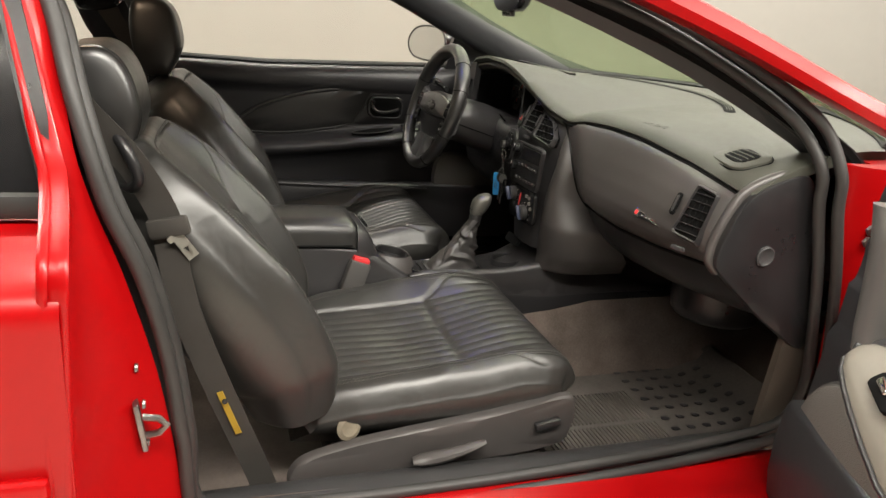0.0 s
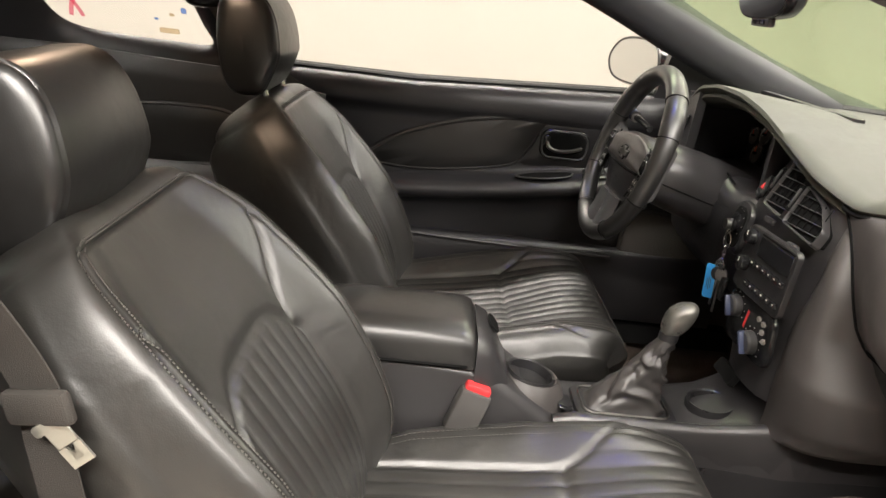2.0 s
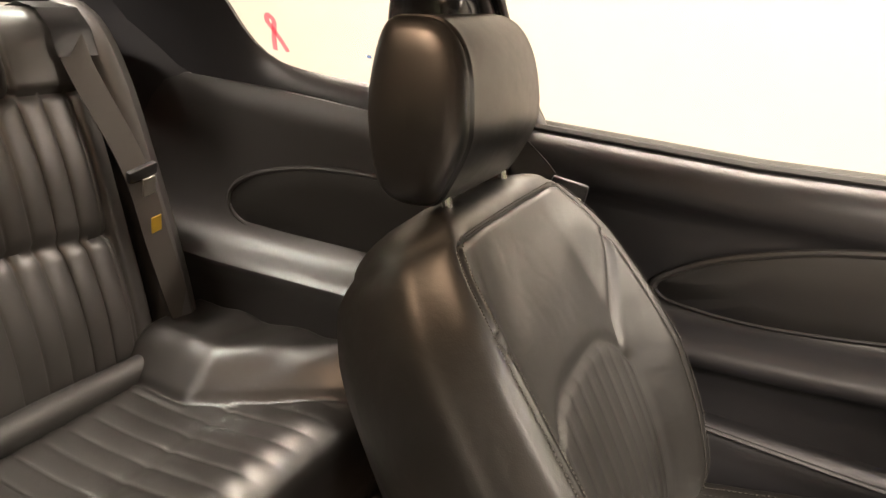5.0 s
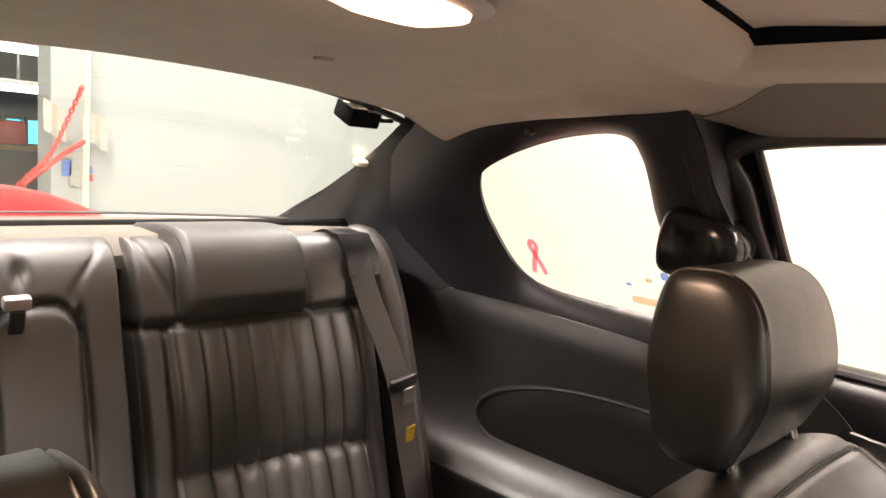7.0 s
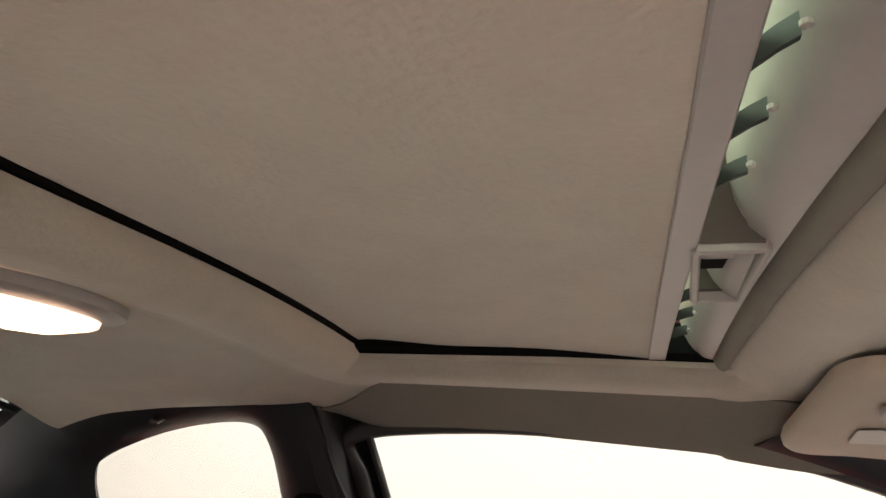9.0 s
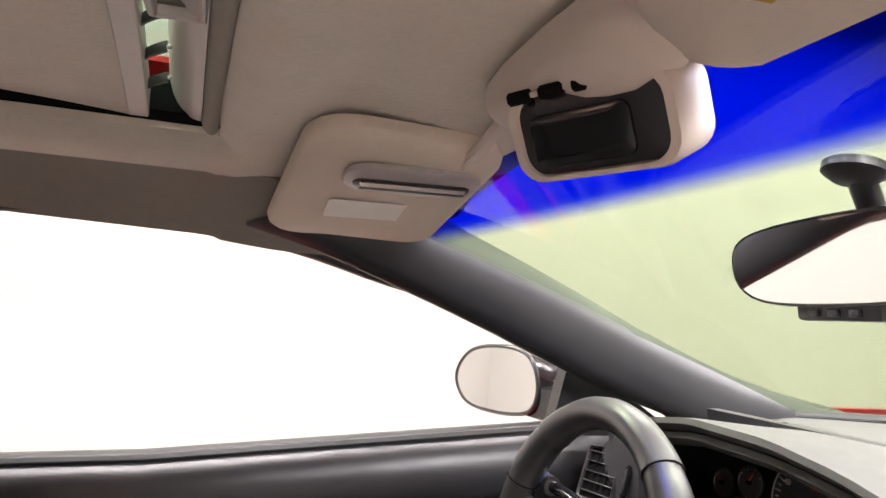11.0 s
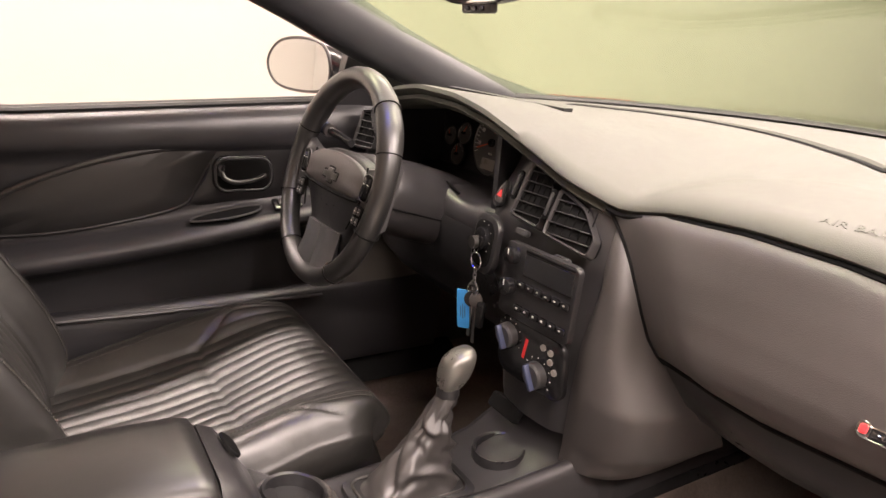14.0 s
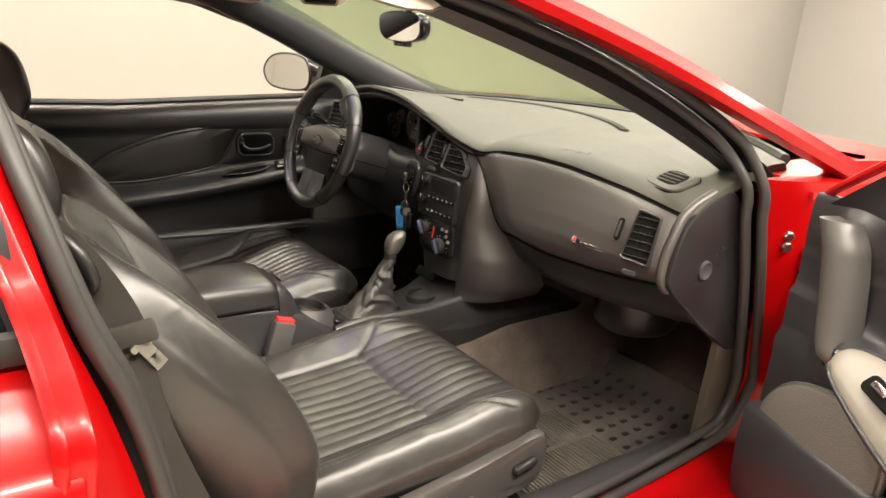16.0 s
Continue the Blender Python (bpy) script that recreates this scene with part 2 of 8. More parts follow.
_fall.inputs["To Min"].default_value, _fall.inputs["To Max"].default_value = 3.2, 0.45
_l.new(_fall.outputs["Result"], _n["Principled BSDF"].inputs["Emission Strength"])
TUBEGLOW = glow("strip_light_glow", (1.0, 0.97, 0.9), 6.0)
SKYGLOW = glow("window_daylight", (0.10, 0.62, 0.85), 1.1)


# ---------------------------------------------------------------- mesh tools
def V(*a):
    return Vector(a)


def sm(a, b, x):
    t = min(max((x - a) / (b - a), 0.0), 1.0)
    return t * t * (3 - 2 * t)


def lerp(a, b, t):
    return a + (b - a) * t


def tab(x, pts):
    """Linear table of (x, value), x rising."""
    return float(np.interp(x, [p[0] for p in pts], [p[1] for p in pts]))


def spline(pts, n, closed=False):
    """n points along a smooth curve through pts."""
    p = [Vector(q) for q in pts]
    k, out = len(p), []
    segs = k if closed else k - 1
    for i in range(n):
        s = i * segs / (n if closed else n - 1)
        j = min(int(s), segs - 1)
        t = s - j
        if closed:
            a, b, c, d = p[(j - 1) % k], p[j % k], p[(j + 1) % k], p[(j + 2) % k]
        else:
            a, b, c, d = p[max(j - 1, 0)], p[j], p[j + 1], p[min(j + 2, k - 1)]
        out.append(0.5 * (2 * b + (c - a) * t + (2 * a - 5 * b + 4 * c - d) * t * t + (3 * b - a - 3 * c + d) * t ** 3))
    return out


def grid_into(bm, F, close_u=False, close_v=False):
    vs = [[bm.verts.new(p) for p in row] for row in F]
    nu, nv = len(vs), len(vs[0])
    for i in range(nu if close_u else nu - 1):
        for j in range(nv if close_v else nv - 1):
            bm.faces.new((vs[i][j], vs[(i + 1) % nu][j], vs[(i + 1) % nu][(j + 1) % nv], vs[i][(j + 1) % nv]))
    return vs


def sheet(F, off):
    """A slab: the grid F and the same grid moved by off, closed along its rim."""
    bm, off = bmesh.new(), Vector(off)
    a = grid_into(bm, F)
    b = grid_into(bm, [[p + off for p in row] for row in F])
    nu, nv = len(a), len(a[0])
    rim = [(i, 0) for i in range(nu)] + [(nu - 1, j) for j in range(1, nv)] + [(i, nv - 1) for i in range(nu - 2, -1, -1)] + [(0, j) for j in range(nv - 2, 0, -1)]
    for (i, j), (k, l) in zip(rim, rim[1:] + rim[:1]):
        bm.faces.new((a[i][j], b[i][j], b[k][l], a[k][l]))
    bmesh.ops.recalc_face_normals(bm, faces=bm.faces)
    return bm


def loft(rings, caps=True, close=False):
    bm = bmesh.new()
    vs = grid_into(bm, rings, close_u=close, close_v=True)
    if caps and not close:
        for ring in (vs[0], vs[-1]):
            c = bm.verts.new(sum((v.co for v in ring), Vector()) / len(ring))
            for a, b in zip(ring, ring[1:] + ring[:1]):
                bm.faces.new((a, b, c))
    bmesh.ops.recalc_face_normals(bm, faces=bm.faces)
    return bm


def tube(pts, r, n=8, closed=False, flat=1.0, up=None, twist=None):
    """A round (or flattened) bar along pts; r may be a list."""
    p = [Vector(q) for q in pts]
    k, rings, ref = len(p), [], Vector(up) if up else None
    for i in range(k):
        d = (p[(i + 1) % k] - p[i - 1]) if closed else (p[min(i + 1, k - 1)] - p[max(i - 1, 0)])
        d.normalize()
        if ref is None or abs(ref.dot(d)) > 0.98:
            ref = Vector((0, 0, 1)) if abs(d.z) < 0.9 else Vector((1, 0, 0))
        side = d.cross(ref).normalized()
        if up is None:
            ref = side.cross(d)
        nrm = side.cross(d)
        rr = r[i] if isinstance(r, (list, tuple)) else r
        rings.append([p[i] + rr * (math.cos(a) * side + flat * math.sin(a) * nrm) for a in (2 * math.pi * j / n for j in range(n))])
    return loft(rings, caps=not closed, close=closed)


def rbox(sx, sy, sz, r=0.004, seg=2, m=None):
    bm = bmesh.new()
    bmesh.ops.create_cube(bm, size=1)
    bmesh.ops.scale(bm, vec=(sx, sy, sz), verts=bm.verts)
    r = min(r, 0.49 * min(sx, sy, sz))
    bmesh.ops.bevel(bm, geom=bm.edges[:], offset=r, segments=seg, affect="EDGES", profile=0.5)
    if m is not None:
        bm.transform(m)
    return bm


def prism(outline, depth, m=None, bevel=0.0, dome=0.0):
    """A plate: the 2D outline in x, y, from z = 0 up to depth, with a rounded upper rim and a domed top."""
    bm = bmesh.new()
    pts = [Vector((p[0], p[1], 0)) for p in outline]
    c = sum(pts, Vector()) / len(pts)
    rings = [pts]
    steps = [(1.0, 1.0)] if not bevel else [(0.0, 1 - min(bevel / depth, 1)), (0.3, 1 - 0.3 * min(bevel / depth, 1)), (1.0, 1.0)]
    for inset, h in steps:
        rings.append([p + (c - p).normalized() * inset * bevel + Vector((0, 0, depth * h)) for p in pts])
    vs = [[bm.verts.new(p) for p in ring] for ring in rings]
    k = len(pts)
    for a, b in zip(vs, vs[1:]):
        for i in range(k):
            bm.faces.new((a[i], a[(i + 1) % k], b[(i + 1) % k], b[i]))
    top = rings[-1]
    mid = [bm.verts.new(lerp(p, c + Vector((0, 0, depth)), 0.5) + Vector((0, 0, dome * 0.75))) for p in top]
    tip = bm.verts.new(c + Vector((0, 0, depth + dome)))
    for i in range(k):
        bm.faces.new((vs[-1][i], vs[-1][(i + 1) % k], mid[(i + 1) % k], mid[i]))
        bm.faces.new((mid[i], mid[(i + 1) % k], tip))
    low = bm.verts.new(c)
    for i in range(k):
        bm.faces.new((vs[0][(i + 1) % k], vs[0][i], low))
    bmesh.ops.recalc_face_normals(bm, faces=bm.faces)
    if m is not None:
        bm.transform(m)
    return bm


def lathe(profile, n=24, m=None):
    """A turned body: (radius, height) pairs round z."""
    bm = loft([[V(r * math.cos(a), r * math.sin(a), z) for a in (2 * math.pi * j / n for j in range(n))] for r, z in profile])
    if m is not None:
        bm.transform(m)
    return bm


def rrect(w, h, r, n=5):
    r = min(r, w / 2 - 1e-4, h / 2 - 1e-4)
    return [(sx * (w / 2 - r) + r * math.cos(a), sy * (h / 2 - r) + r * math.sin(a))
            for sx, sy, q in ((1, 1, 0), (-1, 1, 1), (-1, -1, 2), (1, -1, 3)) for a in ((q + k / n) * math.pi / 2 for k in range(n + 1))]


def ellipse(a, b, n=28):
    return [(a * math.cos(2 * math.pi * i / n), b * math.sin(2 * math.pi * i / n)) for i in range(n)]


def facing(c, out, up=(0, 0, 1)):
    """A frame at c whose z looks along out and whose y goes up."""
    z = Vector(out).normalized()
    x = Vector(up).cross(z).normalized()
    y = z.cross(x)
    return Matrix(((x.x, y.x, z.x, c[0]), (x.y, y.y, z.y, c[1]), (x.z, y.z, z.z, c[2]), (0, 0, 0, 1)))


def join(*bms):
    bm = bmesh.new()
    for b in bms:
        me = bpy.data.meshes.new("tmp")
        b.to_mesh(me)
        b.free()
        bm.from_mesh(me)
        bpy.data.meshes.remove(me)
    return bm


def thing(name, loc, label, category, group="", kind=""):
    ob = tagged(new(name), label, category, group, kind)
    ob.location, ob.empty_display_size = loc, 0.05
    return ob


def root_of(ob):
    while ob.parent:
        ob = ob.parent
    return ob


def part(name, bm, material, parent=None, label="", angle=38):
    """Links a bmesh given in car coordinates as one mesh object, under a thing or a part where there is one."""
    if parent is not None:
        bm.transform(Matrix.Translation(-Vector(root_of(parent).location)))
    me = bpy.data.meshes.new(name)
    bm.to_mesh(me)
    bm.free()
    me.materials.append(material)
    me.shade_smooth()
    me.set_sharp_from_angle(angle=radians(angle))
    ob = new(name, me)
    ob.parent = parent
    if label:
        ob["label"] = label
    return ob


def solo(name, bm, material, label, category, kind="", group="", angle=38):
    return tagged(part(name, bm, material, None, "", angle), label, category, group, kind)


def letters(body, size, m, depth=0.0006):
    cu = bpy.data.curves.new("letters", "FONT")
    cu.body, cu.size, cu.extrude, cu.align_x, cu.align_y, cu.resolution_u = body, size, depth, "CENTER", "CENTER", 2
    ob = bpy.data.objects.new("letters", cu)
    scene.collection.objects.link(ob)
    bpy.context.view_layer.update()
    me = bpy.data.meshes.new_from_object(ob.evaluated_get(bpy.context.evaluated_depsgraph_get()))
    bm = bmesh.new()
    bm.from_mesh(me)
    bm.transform(m)
    bpy.data.objects.remove(ob)
    bpy.data.meshes.remove(me)
    return bm


# ---------------------------------------------------------------- garage
def slab(name, x0, x1, y0, y1, z0, z1, material, label, category):
    return solo(name, rbox(x1 - x0, y1 - y0, z1 - z0, 0.004, 1, Matrix.Translation(((x0 + x1) / 2, (y0 + y1) / 2, (z0 + z1) / 2))), material, label, category, "structure")


slab("floor", -11, 7.4, -7.7, 3.2, -0.12, 0.0, CONCRETE, "pale grey concrete garage floor", "floor")
slab("wall_west", -4.1, 7.1, 2.9, 3.1, 0, 3.1, WALLPAINT, "plain cream white painted garage wall", "wall")
# the unseen east wall stands far off to weaken fill light from that side
slab("wall_east", -11, 7.1, -7.6, -7.4, 0, 3.1, WALLPAINT, "plain cream white painted garage wall", "wall")
slab("wall_north", 6.9, 7.1, -7.4, 2.9, 0, 3.1, WALLPAINT, "plain cream white painted garage wall", "wall")
slab("wall_south", -4.1, -3.9, 0.532, 2.9, 0, 3.1, WALLPAINT, "cream white partition wall that ends at a workshop opening", "wall")
slab("wall_workshop", -11, -10.8, -7.4, 3.1, 0, 3.1, SHOPGREY, "dark grey workshop back wall", "wall")
slab("wall_workshop_side", -10.8, -4.1, 2.9, 3.1, 0, 3.1, SHOPGREY, "dark grey workshop side wall", "wall")
slab("ceiling", -4.1, 7.1, -7.6, 3.1, 3.1, 3.2, WALLPAINT, "plain white garage ceiling", "ceiling")
slab("ceiling_workshop", -11, -4.1, -7.6, 3.1, 3.1, 3.2, SHOPGREY, "dark workshop ceiling", "ceiling")
for lx, ly, watts in LAMP_ROWS:
    fixture = thing("ceiling_light", (lx, ly, LAMP_Z), "long white strip light fixture under the ceiling", "ceiling light", "garage ceiling lights")
    part("housing", rbox(1.6, 0.28, 0.06, 0.01, 2, pose(lx, ly, LAMP_Z + 0.04)), BEIGE, fixture)
    for dx in (-0.6, 0.6):
        part("hanger", rbox(0.02, 0.02, 0.09, 0.003, 1, pose(lx + dx, ly, LAMP_Z + 0.105)), STEEL, fixture)
for k, (lx, ly, lz) in enumerate(((-7.0, 1.12, 1.84), (-6.6, 0.9, 1.70), (-7.0, 1.12, 1.43))):
    strip = thing("strip_light", (lx, ly, lz), "lit white fluorescent strip light in the workshop", "ceiling light", "workshop strip lights")
    part("diffuser", rbox(0.16, 1.5, 0.05, 0.012, 2, pose(lx, ly, lz)), TUBEGLOW, strip)
    part("housing", rbox(0.2, 1.54, 0.03, 0.008, 1, pose(lx, ly, lz + 0.045)), BEIGE, strip)
    part("hanger", rbox(0.02, 0.02, 3.1 - lz - 0.06, 0.003, 1, pose(lx, ly, (3.1 + lz + 0.06) / 2)), STEEL, strip)
for k in range(4):
    yy = 1.45 + 0.24 * k
    win = thing("window_1", (-10.79, yy, 1.07), "bright bluish workshop window", "window", "workshop windows", "structure")
    part("pane", rbox(0.02, 0.16, 0.30, 0.004, 1, pose(-10.78, yy, 1.07)), SKYGLOW, win)
    part("window_frame", join(rbox(0.05, 0.22, 0.04, 0.004, 1, pose(-10.77, yy, 1.24)), rbox(0.05, 0.22, 0.04, 0.004, 1, pose(-10.77, yy, 0.90)), rbox(0.05, 0.03, 0.38, 0.004, 1, pose(-10.77, yy - 0.095, 1.07)), rbox(0.05, 0.03, 0.38, 0.004, 1, pose(-10.77, yy + 0.095, 1.07))), SHOPGREY, win)
bench = thing("workbench", (-9.6, 1.6, 0), "cluttered brown wooden workbench at the back of the workshop", "workbench")
part("top", rbox(0.7, 2.6, 0.06, 0.01, 1, pose(-9.6, 1.6, 0.90)), WOOD, bench)
for a in (-1, 1):
    for b in (-1, 1):
        part("leg", rbox(0.08, 0.08, 0.87, 0.006, 1, pose(-9.6 + 0.28 * a, 1.6 + 1.2 * b, 0.435)), WOOD, bench)
for yy, h, m in ((0.7, 0.22, WOOD), (1.15, 0.16, STEEL), (1.6, 0.26, CHAINRED), (2.1, 0.18, WHITE)):
    solo("storage_box", rbox(0.3, 0.3, h, 0.02, 2, pose(-9.55, yy, 0.93 + h / 2)), m, "small storage box on the workbench", "box", group="boxes on the workbench")

# barrier with a red chain and small flags in front of the partition
post = thing("flag_pole", (-3.82, 0.648, 0), "thin cream pole standing against the white partition wall", "pole")
part("shaft", tube([(-3.82, 0.648, 0.02), (-3.82, 0.653, 1.62)], 0.014, 8), POLE, post)
part("foot", lathe([(0.13, 0), (0.13, 0.02), (0.03, 0.05), (0.016, 0.08)], 16, pose(-3.82, 0.648, 0)), POLE, post)
FADED = mat("faded_cloth", (0.55, 0.33, 0.27), 0.9, var=0.3, vscale=18)
for yy, zz, lean, m in ((0.53, 1.19, 24, FADED), (0.70, 1.16, -24, FADED)):
    flag = thing("small_flag", (-3.85, yy, zz), "faded red and grey cloth pennant hanging on the pole", "flag", "pennants on the pole")
    part("cloth", sheet([[V(-3.84 + 0.01 * math.sin(7 * u), yy + (u - 0.5) * 0.085, zz + (v - 0.5) * 0.13 - u * 0.05) for v in (0, 0.5, 1)] for u in (0, 0.33, 0.66, 1)], (0.004, 0, 0)), m, flag)
    part("stripe", sheet([[V(-3.833 + 0.01 * math.sin(7 * u), yy + (u - 0.5) * 0.085, zz + v * 0.04 - 0.07 - u * 0.05) for v in (0, 1)] for u in (0, 0.33, 0.66, 1)], (0.004, 0, 0)), STICKG, flag)
for k, pts in enumerate((((-3.78, 0.62, 1.31), (-3.76, 0.555, 1.16), (-3.75, 0.49, 1.02), (-3.74, 0.39, 0.91), (-3.7, 0.22, 0.74)), ((-3.78, 0.625, 1.08), (-3.76, 0.55, 1.03), (-3.75, 0.47, 0.96), (-3.74, 0.40, 0.90), (-3.7, 0.24, 0.72)))):
    chain = thing("barrier_chain", pts[0], "red plastic barrier chain hung from the pole", "chain", "red barrier chains")
    line = spline(pts, 38)
    for i in range(37):
        mid, d = (line[i] + line[i + 1]) / 2, (line[i + 1] - line[i]).normalized()
        fr = facing(mid, d.cross(V(1, 0, 0)) if i % 2 else V(1, 0, 0), d)
        part("link", tube([fr @ V(x, y, 0) for x, y in ellipse(0.008, 0.014, 10)], 0.0035, 5, closed=True), CHAINRED, chain)
for yy, zz, w, h, m in ((0.595, 0.96, 0.04, 0.07, STICK), (0.69, 0.955, 0.022, 0.03, STICK), (0.69, 0.92, 0.025, 0.03, CHAINRED), (0.64, 0.93, 0.07, 0.10, STICKG), (0.60, 1.03, 0.04, 0.05, STICKG)):
    solo("notice", rbox(0.004, w, h, 0.001, 1, pose(-3.895, yy, zz)), m, "small coloured paper notice stuck to the white wall", "notice", group="paper notices")


# ---------------------------------------------------------------- car shell
def y_side(z):
    """Half width of the inside at height z: upright below the belt, leaning in above it."""
    return 0.70 if z < 0.88 else 0.70 - 0.6 * (z - 0.88)


def taper(x):
    """Narrowing of the body towards its ends, seen from above."""
    return 1 - 0.13 * max((x - 1.1) / 0.9, 0) ** 2 - 0.10 * max((-1.9 - x) / 0.8, 0) ** 2


car = thing("car", (-0.6, 0, 0), "glossy red two-door coupe body with the front passenger door open", "car")


def ws_base(y):
    return V(0.88 - 0.75 * y * y, y, 0.939 - 0.03 * y * y)


def ws_head(y):
    return V(-0.15 - 0.35 * y * y, y, 1.235 - 0.16 * y * y)


YS = [i / 12 * 0.62 for i in range(-12, 13)]
panel = sheet([[lerp(ws_head(y * 0.86), ws_base(y * 1.05), v) + V(0, 0, 0.05 * v * (1 - v)) for v in [i / 12 for i in range(13)]] for y in YS], (0.002, 0, 0.005))
ws = part("windshield", panel, WSGLASS, car, "green tinted windshield with a blue shade band along its top")
ws.visible_shadow = False
part("windshield_frit", sheet([[lerp(ws_base(y * 1.08), ws_head(y * 1.08), t) + V(-0.004, 0, -0.004) for t in (-0.01, 0.004, 0.013)] for y in YS], (-0.001, 0, -0.001)), RUBBER, car, "black printed edge of the windshield")
part("windshield_border", tube([ws_base(y * 1.08) + V(0.0, 0, -0.004) for y in YS], 0.012, 6), RUBBER, car)


def rear_top(y):
    return V(-1.395 - 0.42 * y * y, y, 1.232 - 0.19 * y * y)


def rear_low(y):
    return V(-2.06 + 0.25 * y * y, y, 0.958 - 0.02 * y * y)


rg = part("rear_window", sheet([[lerp(rear_top(y * 0.82), rear_low(y), v) + V(0, 0, 0.05 * v * (1 - v)) for v in [i / 10 for i in range(11)]] for y in YS], (0, 0, 0.005)), REARGLASS, car, "large sloping rear window")
rg.visible_shadow = False
part("rear_window_border", tube([rear_low(y) + V(0.004, 0, 0.003) for y in YS], 0.005, 6, flat=0.6), RUBBER, car)
part("rear_window_border", tube([rear_top(y * 0.82) + V(-0.006, 0, -0.006) for y in YS], 0.012, 6, flat=0.5), RUBBER, car)
for i in range(14):
    v = 0.16 + i * 0.056
    part("defroster_line", tube([lerp(rear_top(y * 0.82), rear_low(y), v) + V(0, 0, 0.05 * v * (1 - v) - 0.001) for y in YS[1:-1]], 0.0003, 4), FILM, car)

# outside skin
HX0, HX1, HY, HYN = -0.842, -0.400, 0.362, -0.315


def roof_z(x, y, up=0.0):
    base = tab(x, [(-1.45, 1.215), (-1.27, 1.232), (-0.95, 1.254), (-0.84, 1.281), (-0.41, 1.272), (-0.25, 1.250), (-0.1, 1.225)])
    return base - 0.16 * y * y - 0.9 * max(abs(y) - 0.41, 0) ** 1.6 + up


def holed(xs, ys, f, off):
    """Two sheets with a rectangular hole for the sunroof, closed along hole and rim."""
    bm, off = bmesh.new(), Vector(off)
    a = [[bm.verts.new(f(x, y)) for y in ys] for x in xs]
    b = [[bm.verts.new(f(x, y) + off) for y in ys] for x in xs]

    def solid(i, j):
        if not (0 <= i < len(xs) - 1 and 0 <= j < len(ys) - 1):
            return False
        return not (HX0 < (xs[i] + xs[i + 1]) / 2 < HX1 and HYN < (ys[j] + ys[j + 1]) / 2 < HY)
    for i in range(len(xs) - 1):
        for j in range(len(ys) - 1):
            if not solid(i, j):
                continue
            for g in (a, b):
                bm.faces.new((g[i][j], g[i + 1][j], g[i + 1][j + 1], g[i][j + 1]))
            for (p, q), near in ((((i, j), (i + 1, j)), (i, j - 1)), (((i, j + 1), (i + 1, j + 1)), (i, j + 1)), (((i, j), (i, j + 1)), (i - 1, j)), (((i + 1, j), (i + 1, j + 1)), (i + 1, j))):
                if not solid(*near):
                    bm.faces.new((a[p[0]][p[1]], a[q[0]][q[1]], b[q[0]][q[1]], b[p[0]][p[1]]))
    bmesh.ops.recalc_face_normals(bm, faces=bm.faces)
    return bm


XS = sorted({*[-1.42 + 0.029 * i for i in range(13)], *[-1.045 + 0.0155 * i for i in range(13)], HX0, HX1, *[HX0 + (HX1 - HX0) * i / 12 for i in range(13)], *[HX1 + 0.0125 * i for i in range(1, 9)], -0.28, -0.25, -0.2, -0.15})
YH = sorted({*[0.0125 * i * k for i in range(24, 41) for k in (-1, 1)], HYN, HY, *[HY * i / 8 for i in range(-6, 7)]})


def rear_bow(x, y):
    return 0.060 * max(0.1 - max(y, -0.36), 0) ** 3 / 0.0741 * sm(-1.05, HX0, x) * sm(-0.50, HX0, x) - 0.022 * sm(-0.12, 0.36, y) * sm(-0.43, HX1, x) * sm(-0.29, HX1, x)


def edge_line(x):
    """Where the cloth ends along the side of the roof: its distance from the middle and its height."""
    return (tab(x, [(-1.0, 0.500), (-0.90, 0.522), (-0.45, 0.530), (-0.28, 0.526), (-0.15, 0.480)]), tab(x, [(-1.43, 1.153), (-1.32, 1.183), (-1.20, 1.197), (-1.05, 1.203), (-0.94, 1.201), (-0.88, 1.184), (-0.66, 1.181), (-0.43, 1.168), (-0.33, 1.152), (-0.27, 1.152), (-0.20, 1.185), (-0.15, 1.205)]))


def liner_point(x, y, lip=True):
    a = abs(y)
    t = max((a - 0.39) / 0.11, 0)
    out, low = edge_line(x)
    yy = min(a, 0.39) + (out - 0.39) * t
    z = lerp(roof_z(x, min(a, 0.39)) - 0.03 * t, low, t ** 2.2)
    # rounded lip round the sunroof opening, with a shallow valley behind it
    dx = max(HX0 - x, x - HX1, 0)
    dy = max(y - HY, HYN - y, 0)
    d = math.hypot(dx, dy)
    if lip:
        z -= (0.016 * sm(0.085, 0.050, d) + 0.004 * sm(0.050, 0.025, d) - 0.016 * sm(0.020, 0.0, d)) * sm(0.75, 0.1, t)
    return V(x + rear_bow(x, y), math.copysign(yy, y) if a > 1e-9 else 0.0, z)


solo("headliner", holed(XS, YH, liner_point, (0, 0, 0.012)), LINER, "beige woven fabric headliner with a raised lip round the sunroof", "ceiling", "structure", angle=60)
part("roof", holed(XS, YH, lambda x, y: V(x + rear_bow(x, y), y * 1.04, roof_z(x, y, 0.055) + 0.01), (0, 0, 0.006)), PAINT, car, "red painted steel roof")
part("roof_glass", sheet([[V(x, y, roof_z(x, y, 0.072)) for y in (-0.38, -0.15, 0.15, 0.38)] for x in (-0.87, -0.6, -0.38)], (0, 0, 0.005)), ROOFGLASS, car, "pale green tinted sunroof glass panel")

